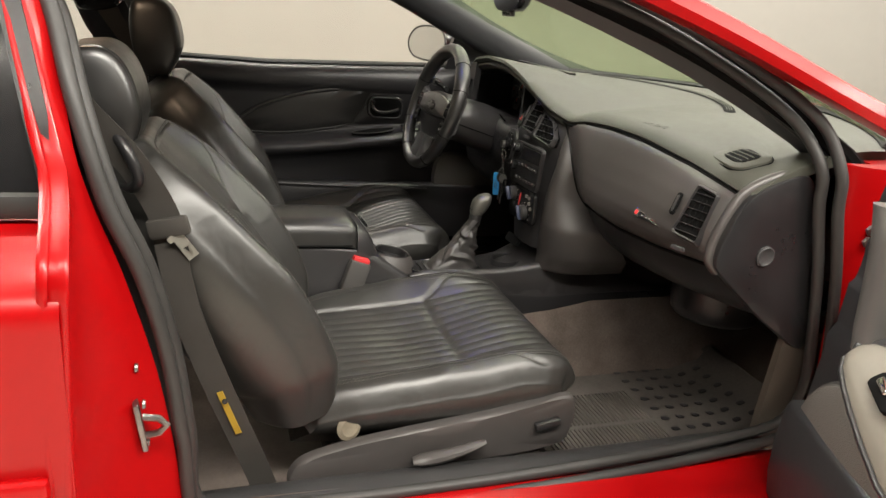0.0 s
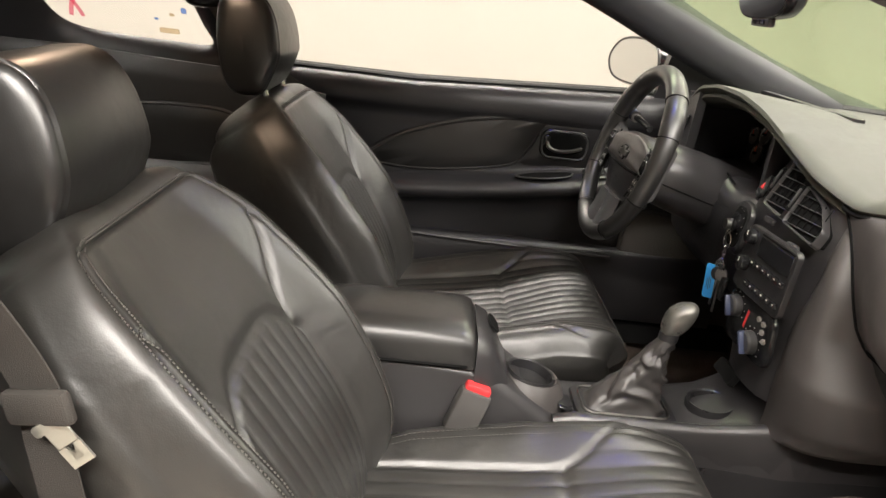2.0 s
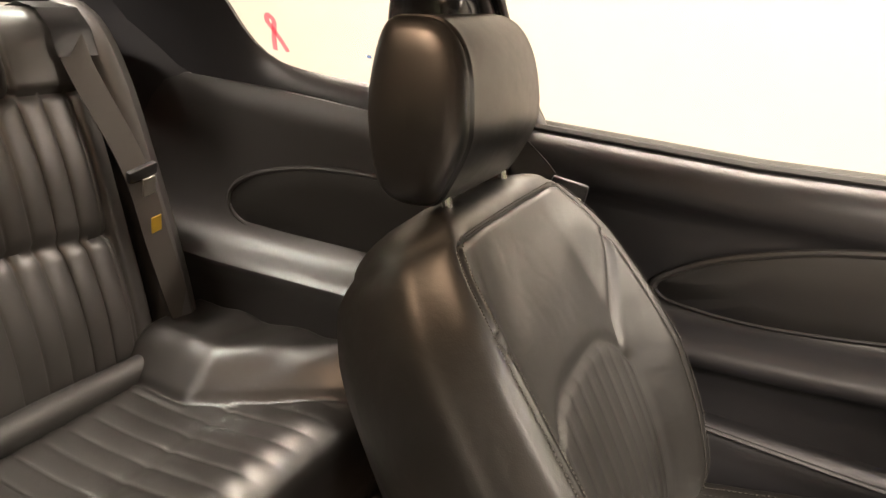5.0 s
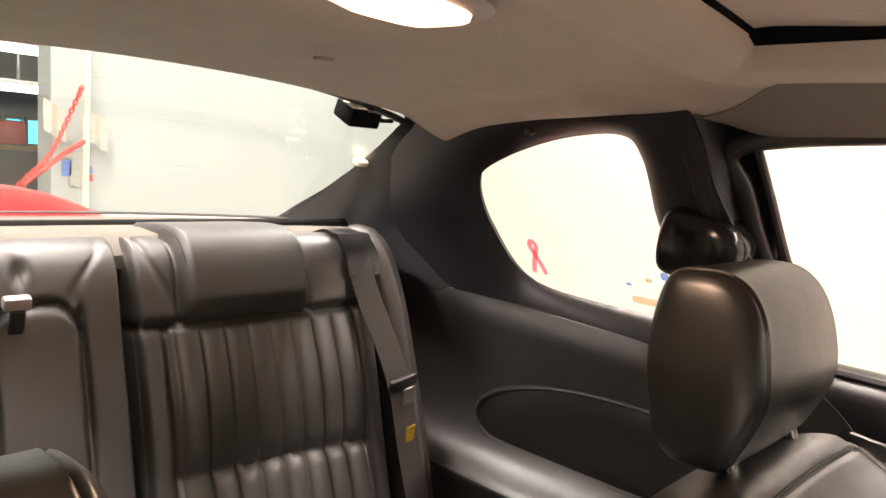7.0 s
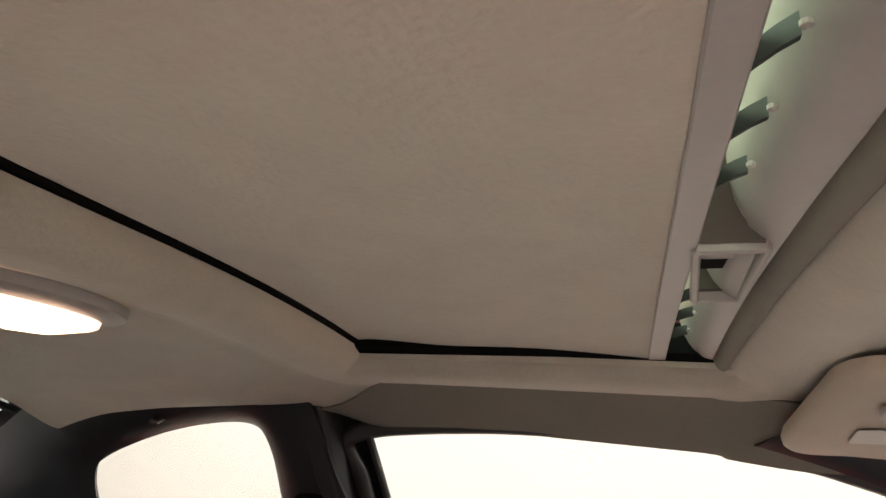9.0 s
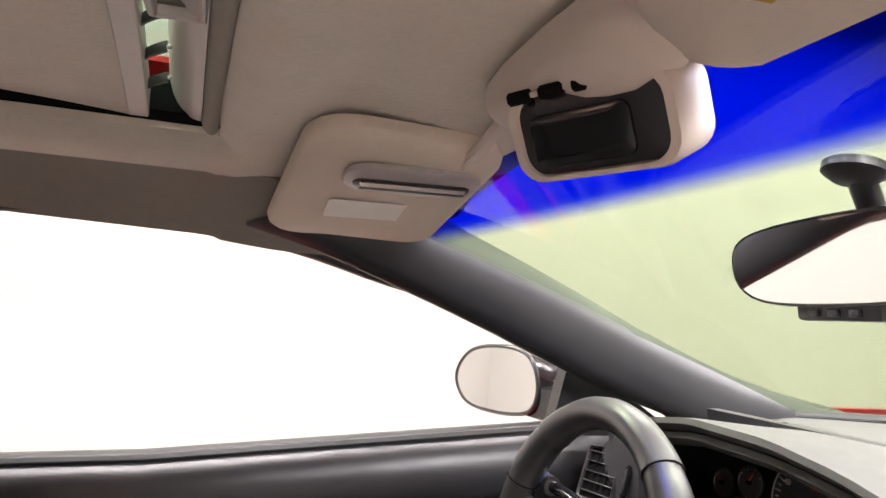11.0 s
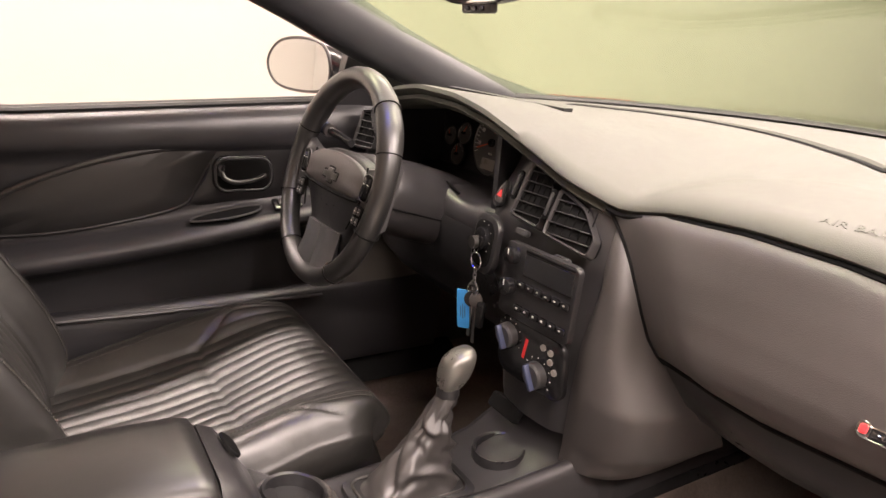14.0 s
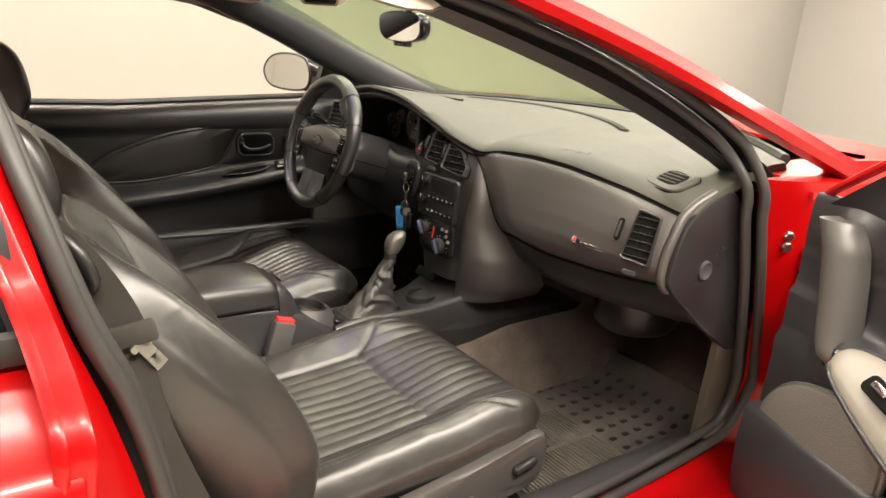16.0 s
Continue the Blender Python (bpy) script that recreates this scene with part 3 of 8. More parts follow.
# bonnet, wings, cowl, boot lid
part("hood", sheet([[V(x, y * taper(x), 0.930 - 0.055 * sm(0.9, 2.0, x) - 0.085 * y * y - 0.35 * max(abs(y) - 0.6, 0) ** 1.5 - 0.05 * sm(1.6, 2.0, x)) for y in [i / 10 * 0.78 for i in range(-10, 11)]] for x in [0.98 - 0.0, 1.1, 1.25, 1.4, 1.6, 1.8, 2.0]], (0, 0, -0.03)), PAINT, car, "red hood")
part("cowl", sheet([[lerp(ws_base(y) + V(0.01, 0, -0.02), V(0.99, y * 1.1, 0.91 - 0.1 * y * y), v) - V(0, 0, 0.03 * math.sin(v * math.pi)) for v in (0, 0.3, 0.6, 1)] for y in [i / 10 * 0.66 for i in range(-10, 11)]], (0, 0, -0.015)), RUBBER, car, "black plastic cowl below the windshield")
for k, (y0, y1) in enumerate(((-0.62, -0.02), (-0.02, 0.55))):
    wp = part("wiper", tube([ws_base(y0) + V(0.05, 0, -0.016), ws_base((y0 + y1) / 2) + V(0.035, 0, -0.010), ws_base(y1) + V(0.02, 0, -0.006)], 0.007, 6), RUBBER, car)
part("trunk_lid", sheet([[V(x, y, tab(x, [(-2.7, 0.90), (-2.5, 0.985), (-2.42, 0.978), (-2.3, 0.915), (-2.02, 0.925)]) - 0.95 * y * y) for y in [i / 10 * 0.72 * taper(x) for i in range(-10, 11)]] for x in [-2.7, -2.6, -2.5, -2.42, -2.36, -2.3, -2.15, -2.02]], (0, 0, -0.03)), PAINT, car, "red trunk lid")

for s in (-1, 1):
    # wing from the bonnet down
    part("fender", sheet([[V(x, s * taper(x) * lerp(0.74, 0.90, sm(0, 0.5, v)), lerp(0.925 - 0.07 * sm(0.7, 2.0, x), 0.32, v)) for v in [i / 10 for i in range(11)]] for x in (0.60, 0.7, 1.0, 1.2, 1.4, 1.6, 1.8, 2.0)], (0, -s * 0.02, 0)), PAINT, car, "", 60)
    # rear quarter: from the belt down, and the pillar above it
    part("quarter_panel", sheet([[V(x, s * taper(x) * (0.903 - 0.15 * sm(0.16, 0.0, v) ** 1.5 - 0.02 * v * v), lerp(0.822 + 0.03 * sm(-1.2, -2.4, x), 0.28, v)) for v in [(i / 30) ** 1.4 for i in range(31)]] for x in (-2.7, -2.5, -2.3, -2.1, -1.9, -1.5, -1.2, -1.0, -0.90, -0.852, -0.832)], (0, -s * 0.02, 0)), PAINT, car, "red rear quarter panel", 60)
    part("side_molding", rbox(1.5, 0.02, 0.045, 0.008, 2, pose(-1.605, s * 0.905, 0.52)), PAINT, car)
    part("rocker_panel", sheet([[V(x, s * lerp(0.725, 0.895, sm(0, 0.6, v)), lerp(0.298, 0.14, sm(0.35, 1, v))) for v in [i / 8 for i in range(9)]] for x in (-0.95, -0.4, 0.1, 0.5, 0.7)], (0, -s * 0.015, -0.01)), PAINT, car, "red rocker panel below the door opening")
    part("bumper", sheet([[V(-2.7 - 0.14 * math.sin(math.pi * v) * (1 - 0.8 * u * u) - 0.08 * (1 - u * u), s * 0.815 * u, lerp(0.82, 0.3, v)) for v in [i / 8 for i in range(9)]] for u in [i / 10 for i in range(11)]], (-0.02, 0, 0)), PAINT, car)
    part("front_bumper", sheet([[V(2.0 + 0.18 * math.sin(math.pi * v) * (1 - 0.8 * u * u) + 0.10 * (1 - u * u), s * 0.785 * u, lerp(0.80 - 0.06 * u * u, 0.25, v)) for v in [i / 8 for i in range(9)]] for u in [i / 10 for i in range(11)]], (0.02, 0, 0)), PAINT, car)
    for wx in (-2.05, 1.35):
        wheel = part("wheel", lathe([(0.19, -0.1), (0.31, -0.1), (0.335, -0.07), (0.335, 0.07), (0.31, 0.1), (0.20, 0.1), (0.19, 0.04), (0.05, 0.05), (0.0, 0.05)], 32, pose(wx, s * 0.80, 0.335, -90 * s)), RUBBER, car, "black tyre on a silver wheel")
        part("rim", lathe([(0.0, 0.06), (0.05, 0.07), (0.06, 0.05), (0.185, 0.06), (0.20, 0.09), (0.19, 0.02), (0.0, 0.02)], 24, pose(wx, s * 0.80, 0.335, -90 * s)), STEEL, wheel)
    # front pillar, outside, with its upper run over the door
    lift = 0.034 if s < 0 else 0.0
    rail = spline([(0.60, s * 0.765, 0.895 + 0.6 * lift), (0.36, s * 0.70, 0.972 + 1.1 * lift), (0.12, s * 0.638, 1.068 + lift), (-0.12, s * 0.58, 1.150 + 0.8 * lift), (-0.34, s * 0.53, 1.222 + 0.3 * lift), (-0.6, s * 0.525, 1.248), (-0.95, s * 0.545, 1.238), (-1.25, s * 0.575, 1.20), (-1.55, s * 0.62, 1.11), (-1.9, s * 0.69, 0.955), (-2.08, s * 0.72, 0.88)], 60)
    part("roof_rail", loft([[p + V(0, s * a, b) for a, b in ((-0.035, 0.020), (0.0, 0.028), (0.022, 0.020), (0.034, -0.002), (0.030, -0.018), (0.0, -0.022), (-0.035, -0.010))] for p in rail]), PAINT, car, "red windshield pillar and roof rail")
    part("pillar_foot", loft([[V(x, s * y, z) for x, y in ((x0, 0.72), (x0 + 0.035, 0.752), (x0 + 0.10, 0.785), (x0 + 0.20, 0.80), (x0 + 0.20, 0.72))] for x0, z in ((0.368 if s < 0 else 0.40, 0.90), (0.408 if s < 0 else 0.455, 0.78), (0.452 if s < 0 else 0.48, 0.62), (0.478, 0.45), (0.46, 0.36), (0.44, 0.30))]), PAINT, car, "red front door pillar")

# passenger side: red jamb behind the door, with its lock striker
jamb_line = [(-0.722, 0.33), (-0.732, 0.45), (-0.752, 0.58), (-0.787, 0.72), (-0.822, 0.83), (-0.848, 0.95), (-0.868, 1.06), (-0.905, 1.19)]
for s in (-1,):
    rows_ = []
    for jp in spline([(x, 0, z) for x, z in jamb_line], 40):
        x, z = jp.x, jp.z
        yb = s * (y_side(z) + 0.035)
        fold = sm(0.775, 0.885, z)
        out = lerp(0.90, y_side(max(z, 0.88)) + 0.06, fold)
        xe = lerp(-0.865 + 0.055 * z, -0.838 - 0.27 * max(z - 0.86, 0), fold)
        a, e = V(x, yb, z), V(xe, s * out, z)
        rows_.append([lerp(a, e, u) + V(-0.014 * math.sin(math.pi * u) * (1 - fold), 0, 0) for u in [k / 12 for k in range(12)]] + [lerp(a, e, 0.985) + V(0.001, 0, 0), e + V(-0.003, 0, 0), e + V(-0.010, -s * 0.006, 0)])
    part("door_jamb", sheet(rows_, (-0.02, 0, 0)), PAINT, car, "red painted door jamb", 75)
striker = part("lock_striker", rbox(0.008, 0.03, 0.075, 0.003, 2, pose(-0.772, -0.775, 0.52, 0, -8, 8)), STEEL, car, "scratched steel door striker")
part("loop", tube([(-0.768, -0.782, 0.535), (-0.748, -0.782, 0.531), (-0.738, -0.782, 0.52), (-0.748, -0.782, 0.509), (-0.768, -0.782, 0.505)], 0.0050, 8), STEEL, striker)
for yy, zz, xx in ((-0.775, 0.55, -0.768), (-0.775, 0.49, -0.765), (-0.765, 0.60, -0.776)):
    part("screw", lathe([(0.007, 0), (0.006, 0.004), (0, 0.004)], 10, facing((xx, yy, zz), (1, 0, 0))), STEEL, car)

# quarter windows with their black outer surround
for s in (-1, 1):
    q = [(-1.40, 1.086), (-1.354, 1.124), (-1.212, 1.168), (-1.085, 1.181), (-1.052, 1.146), (-1.045, 1.05), (-1.015, 0.95), (-1.0, 0.893), (-1.10, 0.888), (-1.336, 0.905), (-1.402, 1.006)]
    loop = spline([(x, s * (y_side(z) + 0.004), z) for x, z in q], 60, True)
    c = sum(loop, Vector()) / 60
    bm = bmesh.new()
    ring = [bm.verts.new(p + (p - c) * 0.04) for p in loop]
    bm.faces.new(ring)
    g = bmesh.ops.extrude_face_region(bm, geom=bm.faces[:])
    bmesh.ops.translate(bm, verts=[v for v in g["geom"] if isinstance(v, bmesh.types.BMVert)], vec=(0, s * 0.005, 0))
    qw = part("quarter_window", bm, CLEAR if s > 0 else SMOKE, car, "fixed rear quarter window")
    qw.visible_shadow = False
    part("window_seal", tube([p + (p - c) * 0.035 for p in loop], 0.006, 6, closed=True), RUBBER, qw)
# outer trim of the passenger quarter window, seen beside the door opening
part("belt_molding", loft([[V(x, -0.772 + a, z + b + 0.008) for a, b in ((0, 0.014), (-0.012, 0.012), (-0.016, 0), (-0.012, -0.014), (0, -0.016))] for x, z in ((-1.35, 0.845), (-1.1, 0.822), (-0.94, 0.817), (-0.848, 0.818))]), RUBBER, car, "black window belt molding")
part("window_reveal", loft([[p + V(a, b, 0) for a, b in ((-0.014, -0.03), (0.014, -0.035), (0.016, -0.02), (-0.012, -0.016))] for p in spline([(-0.852, -0.735, 0.83), (-0.872, -0.70, 0.92), (-0.897, -0.645, 1.017), (-0.935, -0.57, 1.15)], 20)]), TRIM, car, "black pillar trim")

for s in (-1, 1):
    part("pillar_glass", sheet([[V(lerp(x1, -1.06 if s < 0 else -0.99, u), s * (y_side(z) + 0.052 - 0.01 * u), z) for u in (0, 0.5, 1)] for z, x1 in ((0.825, -0.838), (0.92, -0.857), (1.017, -0.884), (1.10, -0.906), (1.18, -0.928))], (0, -s * 0.004, 0)), GLOSS, car, "blacked-out front end of the quarter window")

# shoulder of the passenger wing between the pillar foot and the hood
part("fender_shoulder", sheet([[V(x, -y, z - 0.10 * (y - 0.68) - 0.35 * max(y - 0.75, 0)) for y in (0.64, 0.68, 0.72, 0.75, 0.785)] for x, z in ((0.46, 0.902), (0.55, 0.906), (0.65, 0.908), (0.80, 0.910), (1.0, 0.905))], (0, 0, -0.012)), PAINT, car, "red shoulder of the front wing", 60)
# hinge bolts in the passenger door jamb
for z in (0.787, 0.765):
    part("hinge_bolt", lathe([(0.011, 0), (0.011, 0.004), (0.008, 0.007), (0.0, 0.007)], 6, facing((0.452, -0.760, z), (-0.6, -0.8, 0))), STEEL, car, "bare steel hinge bolt")

# weather seal round each door opening
for s in (-1, 1):
    ring = [(-0.69, 0.32), (-0.712, 0.46), (-0.73, 0.60), (-0.758, 0.72), (-0.796, 0.82), (-0.828, 0.93), (-0.855, 1.03), (-0.895, 1.11), (-0.895, 1.165), (-0.75, 1.188), (-0.55, 1.186), (-0.36, 1.168), (-0.20, 1.126), (-0.02, 1.08), (0.20, 0.99), (0.345, 0.915), (0.405, 0.86), (0.432, 0.76), (0.452, 0.62), (0.462, 0.47), (0.435, 0.375), (0.36, 0.340), (0.1, 0.315), (-0.2, 0.302), (-0.5, 0.302)]
    if s < 0:
        ring = ring[:8] + [(-0.90, 1.172), (-0.75, 1.205), (-0.55, 1.208), (-0.36, 1.194), (-0.20, 1.163), (-0.02, 1.116), (0.09, 1.078), (0.20, 1.028), (0.285, 0.980), (0.332, 0.935), (0.352, 0.880), (0.366, 0.820), (0.386, 0.760), (0.406, 0.700), (0.424, 0.635), (0.448, 0.530), (0.462, 0.440), (0.438, 0.368)] + ring[21:]
    if s > 0:
        ring = ring[:5] + [(-0.866, 0.93), (-0.903, 1.03), (-0.917, 1.11), (-0.921, 1.168)] + ring[9:]
    pts = spline([(x, s * (y_side(z) + 0.012), z) for x, z in ring], 150, True)
    # driver's seal takes a lighter grey: window light put into its colour
    part("door_seal", tube(pts, 0.0105 if s < 0 else 0.013, 12, closed=True), SEAL if s < 0 else GREYTRIM, car, "charcoal rubber weather seal round the door opening")
    pts2 = spline([(x + (0.022 if x > -0.3 and z > 0.4 else (-0.008 if x < -0.6 and z > 0.4 else 0)), s * (y_side(z) + 0.034), z + (0.012 if z > 0.9 else (-0.014 if z < 0.4 else 0))) for x, z in ring], 150, True)
    part("seal_carrier", tube(pts2, 0.0105 if s < 0 else 0.010, 10, closed=True), SEAL, car)
    # driver's plate is near-black, painting in the dark below the closed door
    part("sill_plate", loft([[V(x, s * y, z) for y, z in ((0.60, 0.25), (0.63, 0.285), (0.67, 0.298), (0.70, 0.296), (0.715, 0.26))] for x in (-0.80, -0.3, 0.2, 0.42)]), GREYTRIM if s < 0 else DARK, car, "charcoal plastic sill plate")

# side glass of the driver's door
WIN = [(0.10, 0.985), (0.0, 1.04), (-0.1, 1.085), (-0.30, 1.15), (-0.5, 1.19), (-0.7, 1.20), (-0.88, 1.19)]
side_glass = solo("side_window", sheet([[V(x, lerp(0.705, y_side(zt), v), lerp(0.86, zt, v)) for v in (0, 0.5, 1)] for x, zt in [(0.20, 0.93)] + WIN + [(-0.80, 1.0), (-0.79, 0.88)][:0]], (0, 0.004, 0)), CLEAR, "clear closed side window of the driver's door", "window", "structure")
side_glass.visible_shadow = False


# ---------------------------------------------------------------- pillar and quarter trim
def ring_panel(outer, inner, n, rings, th):
    """A panel between an outer line and an inner opening; rings: (share of the way, push towards the middle of the car)."""
    o, i = spline(outer, n, True), spline(inner, n, True)
    F = []
    for k, push in rings:
        F.append([lerp(a, b, k) + V(0, push, 0) for a, b in zip(o, i)])
    bm = bmesh.new()
    grid_into(bm, F, close_v=True)
    bmesh.ops.recalc_face_normals(bm, faces=bm.faces)
    bmesh.ops.solidify(bm, geom=bm.faces[:], thickness=th)
    bmesh.ops.recalc_face_normals(bm, faces=bm.faces)
    return bm


for s in (-1, 1):
    ys = lambda z, d=0.0: s * (y_side(z) - d)
    q_in = [(-1.40, 1.086), (-1.354, 1.124), (-1.212, 1.168), (-1.085, 1.181), (-1.052, 1.146), (-1.045, 1.05), (-1.015, 0.95), (-1.0, 0.893), (-1.10, 0.888), (-1.336, 0.905), (-1.402, 1.006)]
    q_out = [(-1.60, 1.10), (-1.50, 1.19), (-1.26, 1.212), (-1.10, 1.222), (-0.97, 1.222), (-0.93, 1.10), (-0.88, 0.97), (-0.85, 0.86), (-1.07, 0.832), (-1.45, 0.842), (-1.66, 0.95)]
    trim_out = [(x, s * (y_side(z) - 0.035), z) for x, z in q_out]
    trim_in = [(x, s * (y_side(z) - 0.002), z) for x, z in q_in]
    solo("trim_quarter_upper", ring_panel(trim_out, trim_in, 72, [(0, 0.0), (0.25, -s * 0.006), (0.5, -s * 0.010), (0.72, -s * 0.010), (0.88, -s * 0.006), (0.96, -s * 0.001), (1.0, s * 0.003)], 0.004), PILLAR, "charcoal plastic trim round the rear quarter window", "trim", "structure", angle=60)
    # rear pillar between quarter window and rear window
    rows_ = []
    for z, x0, y0, x1, y1 in ((1.215, -1.42, 0.42, -1.38, 0.505), (1.18, -1.505, 0.465, -1.46, 0.515), (1.14, -1.60, 0.495, -1.53, 0.525), (1.095, -1.705, 0.52, -1.585, 0.545), (1.04, -1.83, 0.535, -1.62, 0.575), (0.985, -1.965, 0.54, -1.66, 0.602), (0.945, -2.04, 0.53, -1.645, 0.622), (0.90, -1.95, 0.56, -1.55, 0.655), (0.80, -1.85, 0.62, -1.50, 0.664), (0.60, -1.80, 0.64, -1.48, 0.664)):
        rows_.append([lerp(V(x0, s * y0, z), V(x1, s * y1, z), v) + V(0.02 * math.sin(v * math.pi), -s * 0.012 * math.sin(v * math.pi), 0.01 * math.sin(v * math.pi)) for v in [i / 6 for i in range(7)]])
    solo("trim_rear_pillar", sheet(rows_, (-0.004, s * 0.02, 0)), PILLAR, "charcoal plastic rear pillar trim", "trim", "structure", angle=60)
    # lower quarter trim with an armrest ledge
    qx = [-1.75 + 0.9 * i / 30 for i in range(31)]
    qz = [0.86, 0.84, 0.81, 0.77, 0.73, 0.69, 0.65, 0.61, 0.585, 0.57, 0.56, 0.552, 0.546, 0.54, 0.53, 0.515, 0.49, 0.45, 0.40, 0.34, 0.26]
    rows_ = []
    for x in qx:
        lift = 0.02 * sm(-1.45, -0.95, x)
        row = []
        for z in qz:
            y = tab(z, [(0.26, 0.575), (0.45, 0.572), (0.515, 0.562), (0.53, 0.552), (0.54, 0.552), (0.546, 0.558), (0.56, 0.585), (0.575, 0.612), (0.61, 0.628), (0.77, 0.634), (0.84, 0.640), (0.86, 0.655)])
            row.append(V(x, s * y, z + lift * sm(0.7, 0.5, z) - 0.012 * sm(-1.4, -0.9, x) * sm(0.75, 0.86, z)))
        rows_.append(row)
    quarter = thing("quarter_trim", (-1.25, s * 0.6, 0.26), "charcoal plastic rear side panel with an armrest ledge", "side panel", "rear side panels")
    part("panel", sheet(rows_, (0, s * 0.015, 0)), GREYTRIM, quarter)
    ov = spline([(-1.405, 0.0, 0.642), (-1.36, 0, 0.692), (-1.23, 0, 0.735), (-1.06, 0, 0.752), (-0.93, 0, 0.74), (-0.90, 0, 0.66), (-0.95, 0, 0.62), (-1.10, 0, 0.604), (-1.26, 0, 0.592), (-1.37, 0, 0.60)], 60, True)
    part("insert", prism([(s * p.x, p.z) for p in ov], 0.010, facing((0, s * 0.635, 0), (0, -s, 0)), 0.004, 0.004), LEATHER_SIDE, quarter, "black vinyl oval insert")
    part("insert_bead", tube([V(p.x, s * 0.627, p.z) for p in ov], 0.0055, 8, closed=True), GREYTRIM, quarter)
    part("speaker_grille", prism(rrect(0.14, 0.10, 0.03), 0.006, facing((-0.95, s * 0.574, 0.40), (0, -s, 0)), 0.003), TRIM, quarter)
    # belt pillar trim
    rows_ = []
    for z, x0, x1 in ((1.215, -1.0, -0.90), (1.15, -0.99, -0.885), (1.06, -0.965, -0.862), (0.97, -0.94, -0.835), (0.88, -0.91, -0.81), (0.75, -0.90, -0.775), (0.6, -0.90, -0.735), (0.45, -0.90, -0.712), (0.32, -0.90, -0.70)):
        yb = y_side(z) - 0.048 + 0.024 * sm(1.12, 1.20, z) if z > 0.85 else lerp(y_side(z) - 0.05, 0.67, sm(0.85, 0.7, z))
        x1 = tab(z, [(0.75, -0.775), (0.88, -0.868), (0.97, -0.905), (1.06, -0.922), (1.15, -0.930), (1.215, -0.938)]) if s > 0 and z > 0.74 else x1
        rows_.append([V(lerp(x0, x1, v), s * (yb + 0.045 * (abs(2 * v - 1) ** 4)), z) for v in [i / 8 for i in range(9)]])
    solo("trim_door_pillar", sheet(rows_, (0, s * 0.006, 0)), PILLAR, "black plastic trim on the door pillar", "trim", "structure", angle=60)
    if s > 0:
        # added filler, near-black as the shade in the gap
        part("pillar_infill", sheet([[V(x, y_side(z) + 0.016, z) for x in (-0.99, x1 - 0.02, x1)] for z, x1 in ((0.86, -0.842), (0.94, -0.858), (1.02, -0.876), (1.107, -0.889), (1.172, -0.897), (1.215, -0.86))], (0, 0.006, 0)), DARK, car, "added dark filler sheet for the shaded gap beside the driver's window")
    # front pillar trim
    fp = spline(([(0.64, 0.69, 0.875)] if s > 0 else []) + [(0.46, s * 0.665, 0.915), (0.30, s * 0.645, 0.962), (0.12, s * 0.61, 1.028), (-0.03, s * 0.575, 1.09), (-0.16, s * 0.545, 1.14), (-0.27, s * 0.52, 1.18), (-0.36, s * 0.50, 1.205)], 30)
    if s < 0:
        rows_ = []
        for i in range(40):
            x = lerp(-0.36, 0.43, i / 39)
            zi = tab(x, [(-0.36, 1.166), (-0.28, 1.152), (-0.21, 1.132), (-0.12, 1.106), (-0.04, 1.081), (0.05, 1.050), (0.14, 1.016), (0.23, 0.976), (0.29, 0.946), (0.35, 0.914), (0.40, 0.880), (0.43, 0.850)])
            zo = tab(x, [(-0.36, 1.190), (-0.28, 1.178), (-0.20, 1.160), (-0.13, 1.139), (-0.05, 1.115), (0.04, 1.088), (0.12, 1.057), (0.20, 1.018), (0.26, 0.985), (0.33, 0.942), (0.39, 0.902), (0.43, 0.862)])
            pi, po = V(x, -y_side(zi) + 0.056, zi), V(x, -y_side(zo) + 0.028, zo)
            n_ = V(-0.35, 0.75, 0.35)
            rows_.append([pi + V(0.045, -0.035, 0.022), pi + V(0.012, -0.008, 0.006), pi, lerp(pi, po, 0.15) + n_ * 0.004, lerp(pi, po, 0.5) + n_ * 0.006, lerp(pi, po, 0.85) + n_ * 0.005, po + n_ * 0.002, po + V(0.004, -0.022, 0.0), po + V(0.05, -0.03, 0.015)])
        solo("trim_front_pillar", loft(rows_), PILLAR, "dark charcoal plastic windshield pillar trim", "trim", "structure", angle=60)
        solo("trim_pillar_bead", tube([r[6] + V(-0.002, 0.001, 0.001) for r in rows_], 0.0026, 6), SEAL, "thin grey bead along the windshield pillar trim", "trim", "structure")
        part("pillar_core", tube([r[4] + V(0.03, -0.035, 0.012) for r in rows_], 0.020, 8), DARK, car, "dark inner pillar")
    else:
        solo("trim_front_pillar", loft([[p + V(a, s * b, c) for a, b, c in ((0.095, -0.004, 0.036), (0.045, -0.028, 0.012), (0.0, -0.03, -0.016), (-0.03, -0.012, -0.03), (-0.03, 0.016, -0.028), (0.02, 0.035, 0.0), (0.09, 0.03, 0.045))] for p in fp]), PILLAR, "charcoal plastic windshield pillar trim", "trim", "structure", angle=70)
    # band over the turned-down rim of the headliner above the door, its shade painted darker
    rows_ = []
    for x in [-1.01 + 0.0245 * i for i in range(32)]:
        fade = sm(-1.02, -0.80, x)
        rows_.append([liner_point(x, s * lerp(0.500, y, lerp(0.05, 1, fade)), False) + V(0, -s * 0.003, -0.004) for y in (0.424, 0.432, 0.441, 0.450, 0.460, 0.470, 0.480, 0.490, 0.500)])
    solo("trim_roof_edge", sheet(rows_, (0, s * 0.004, 0.003)), LINER_SHADED, "roof edge of the headliner above the side window, its shade painted brown-grey", "trim", "structure", angle=70)
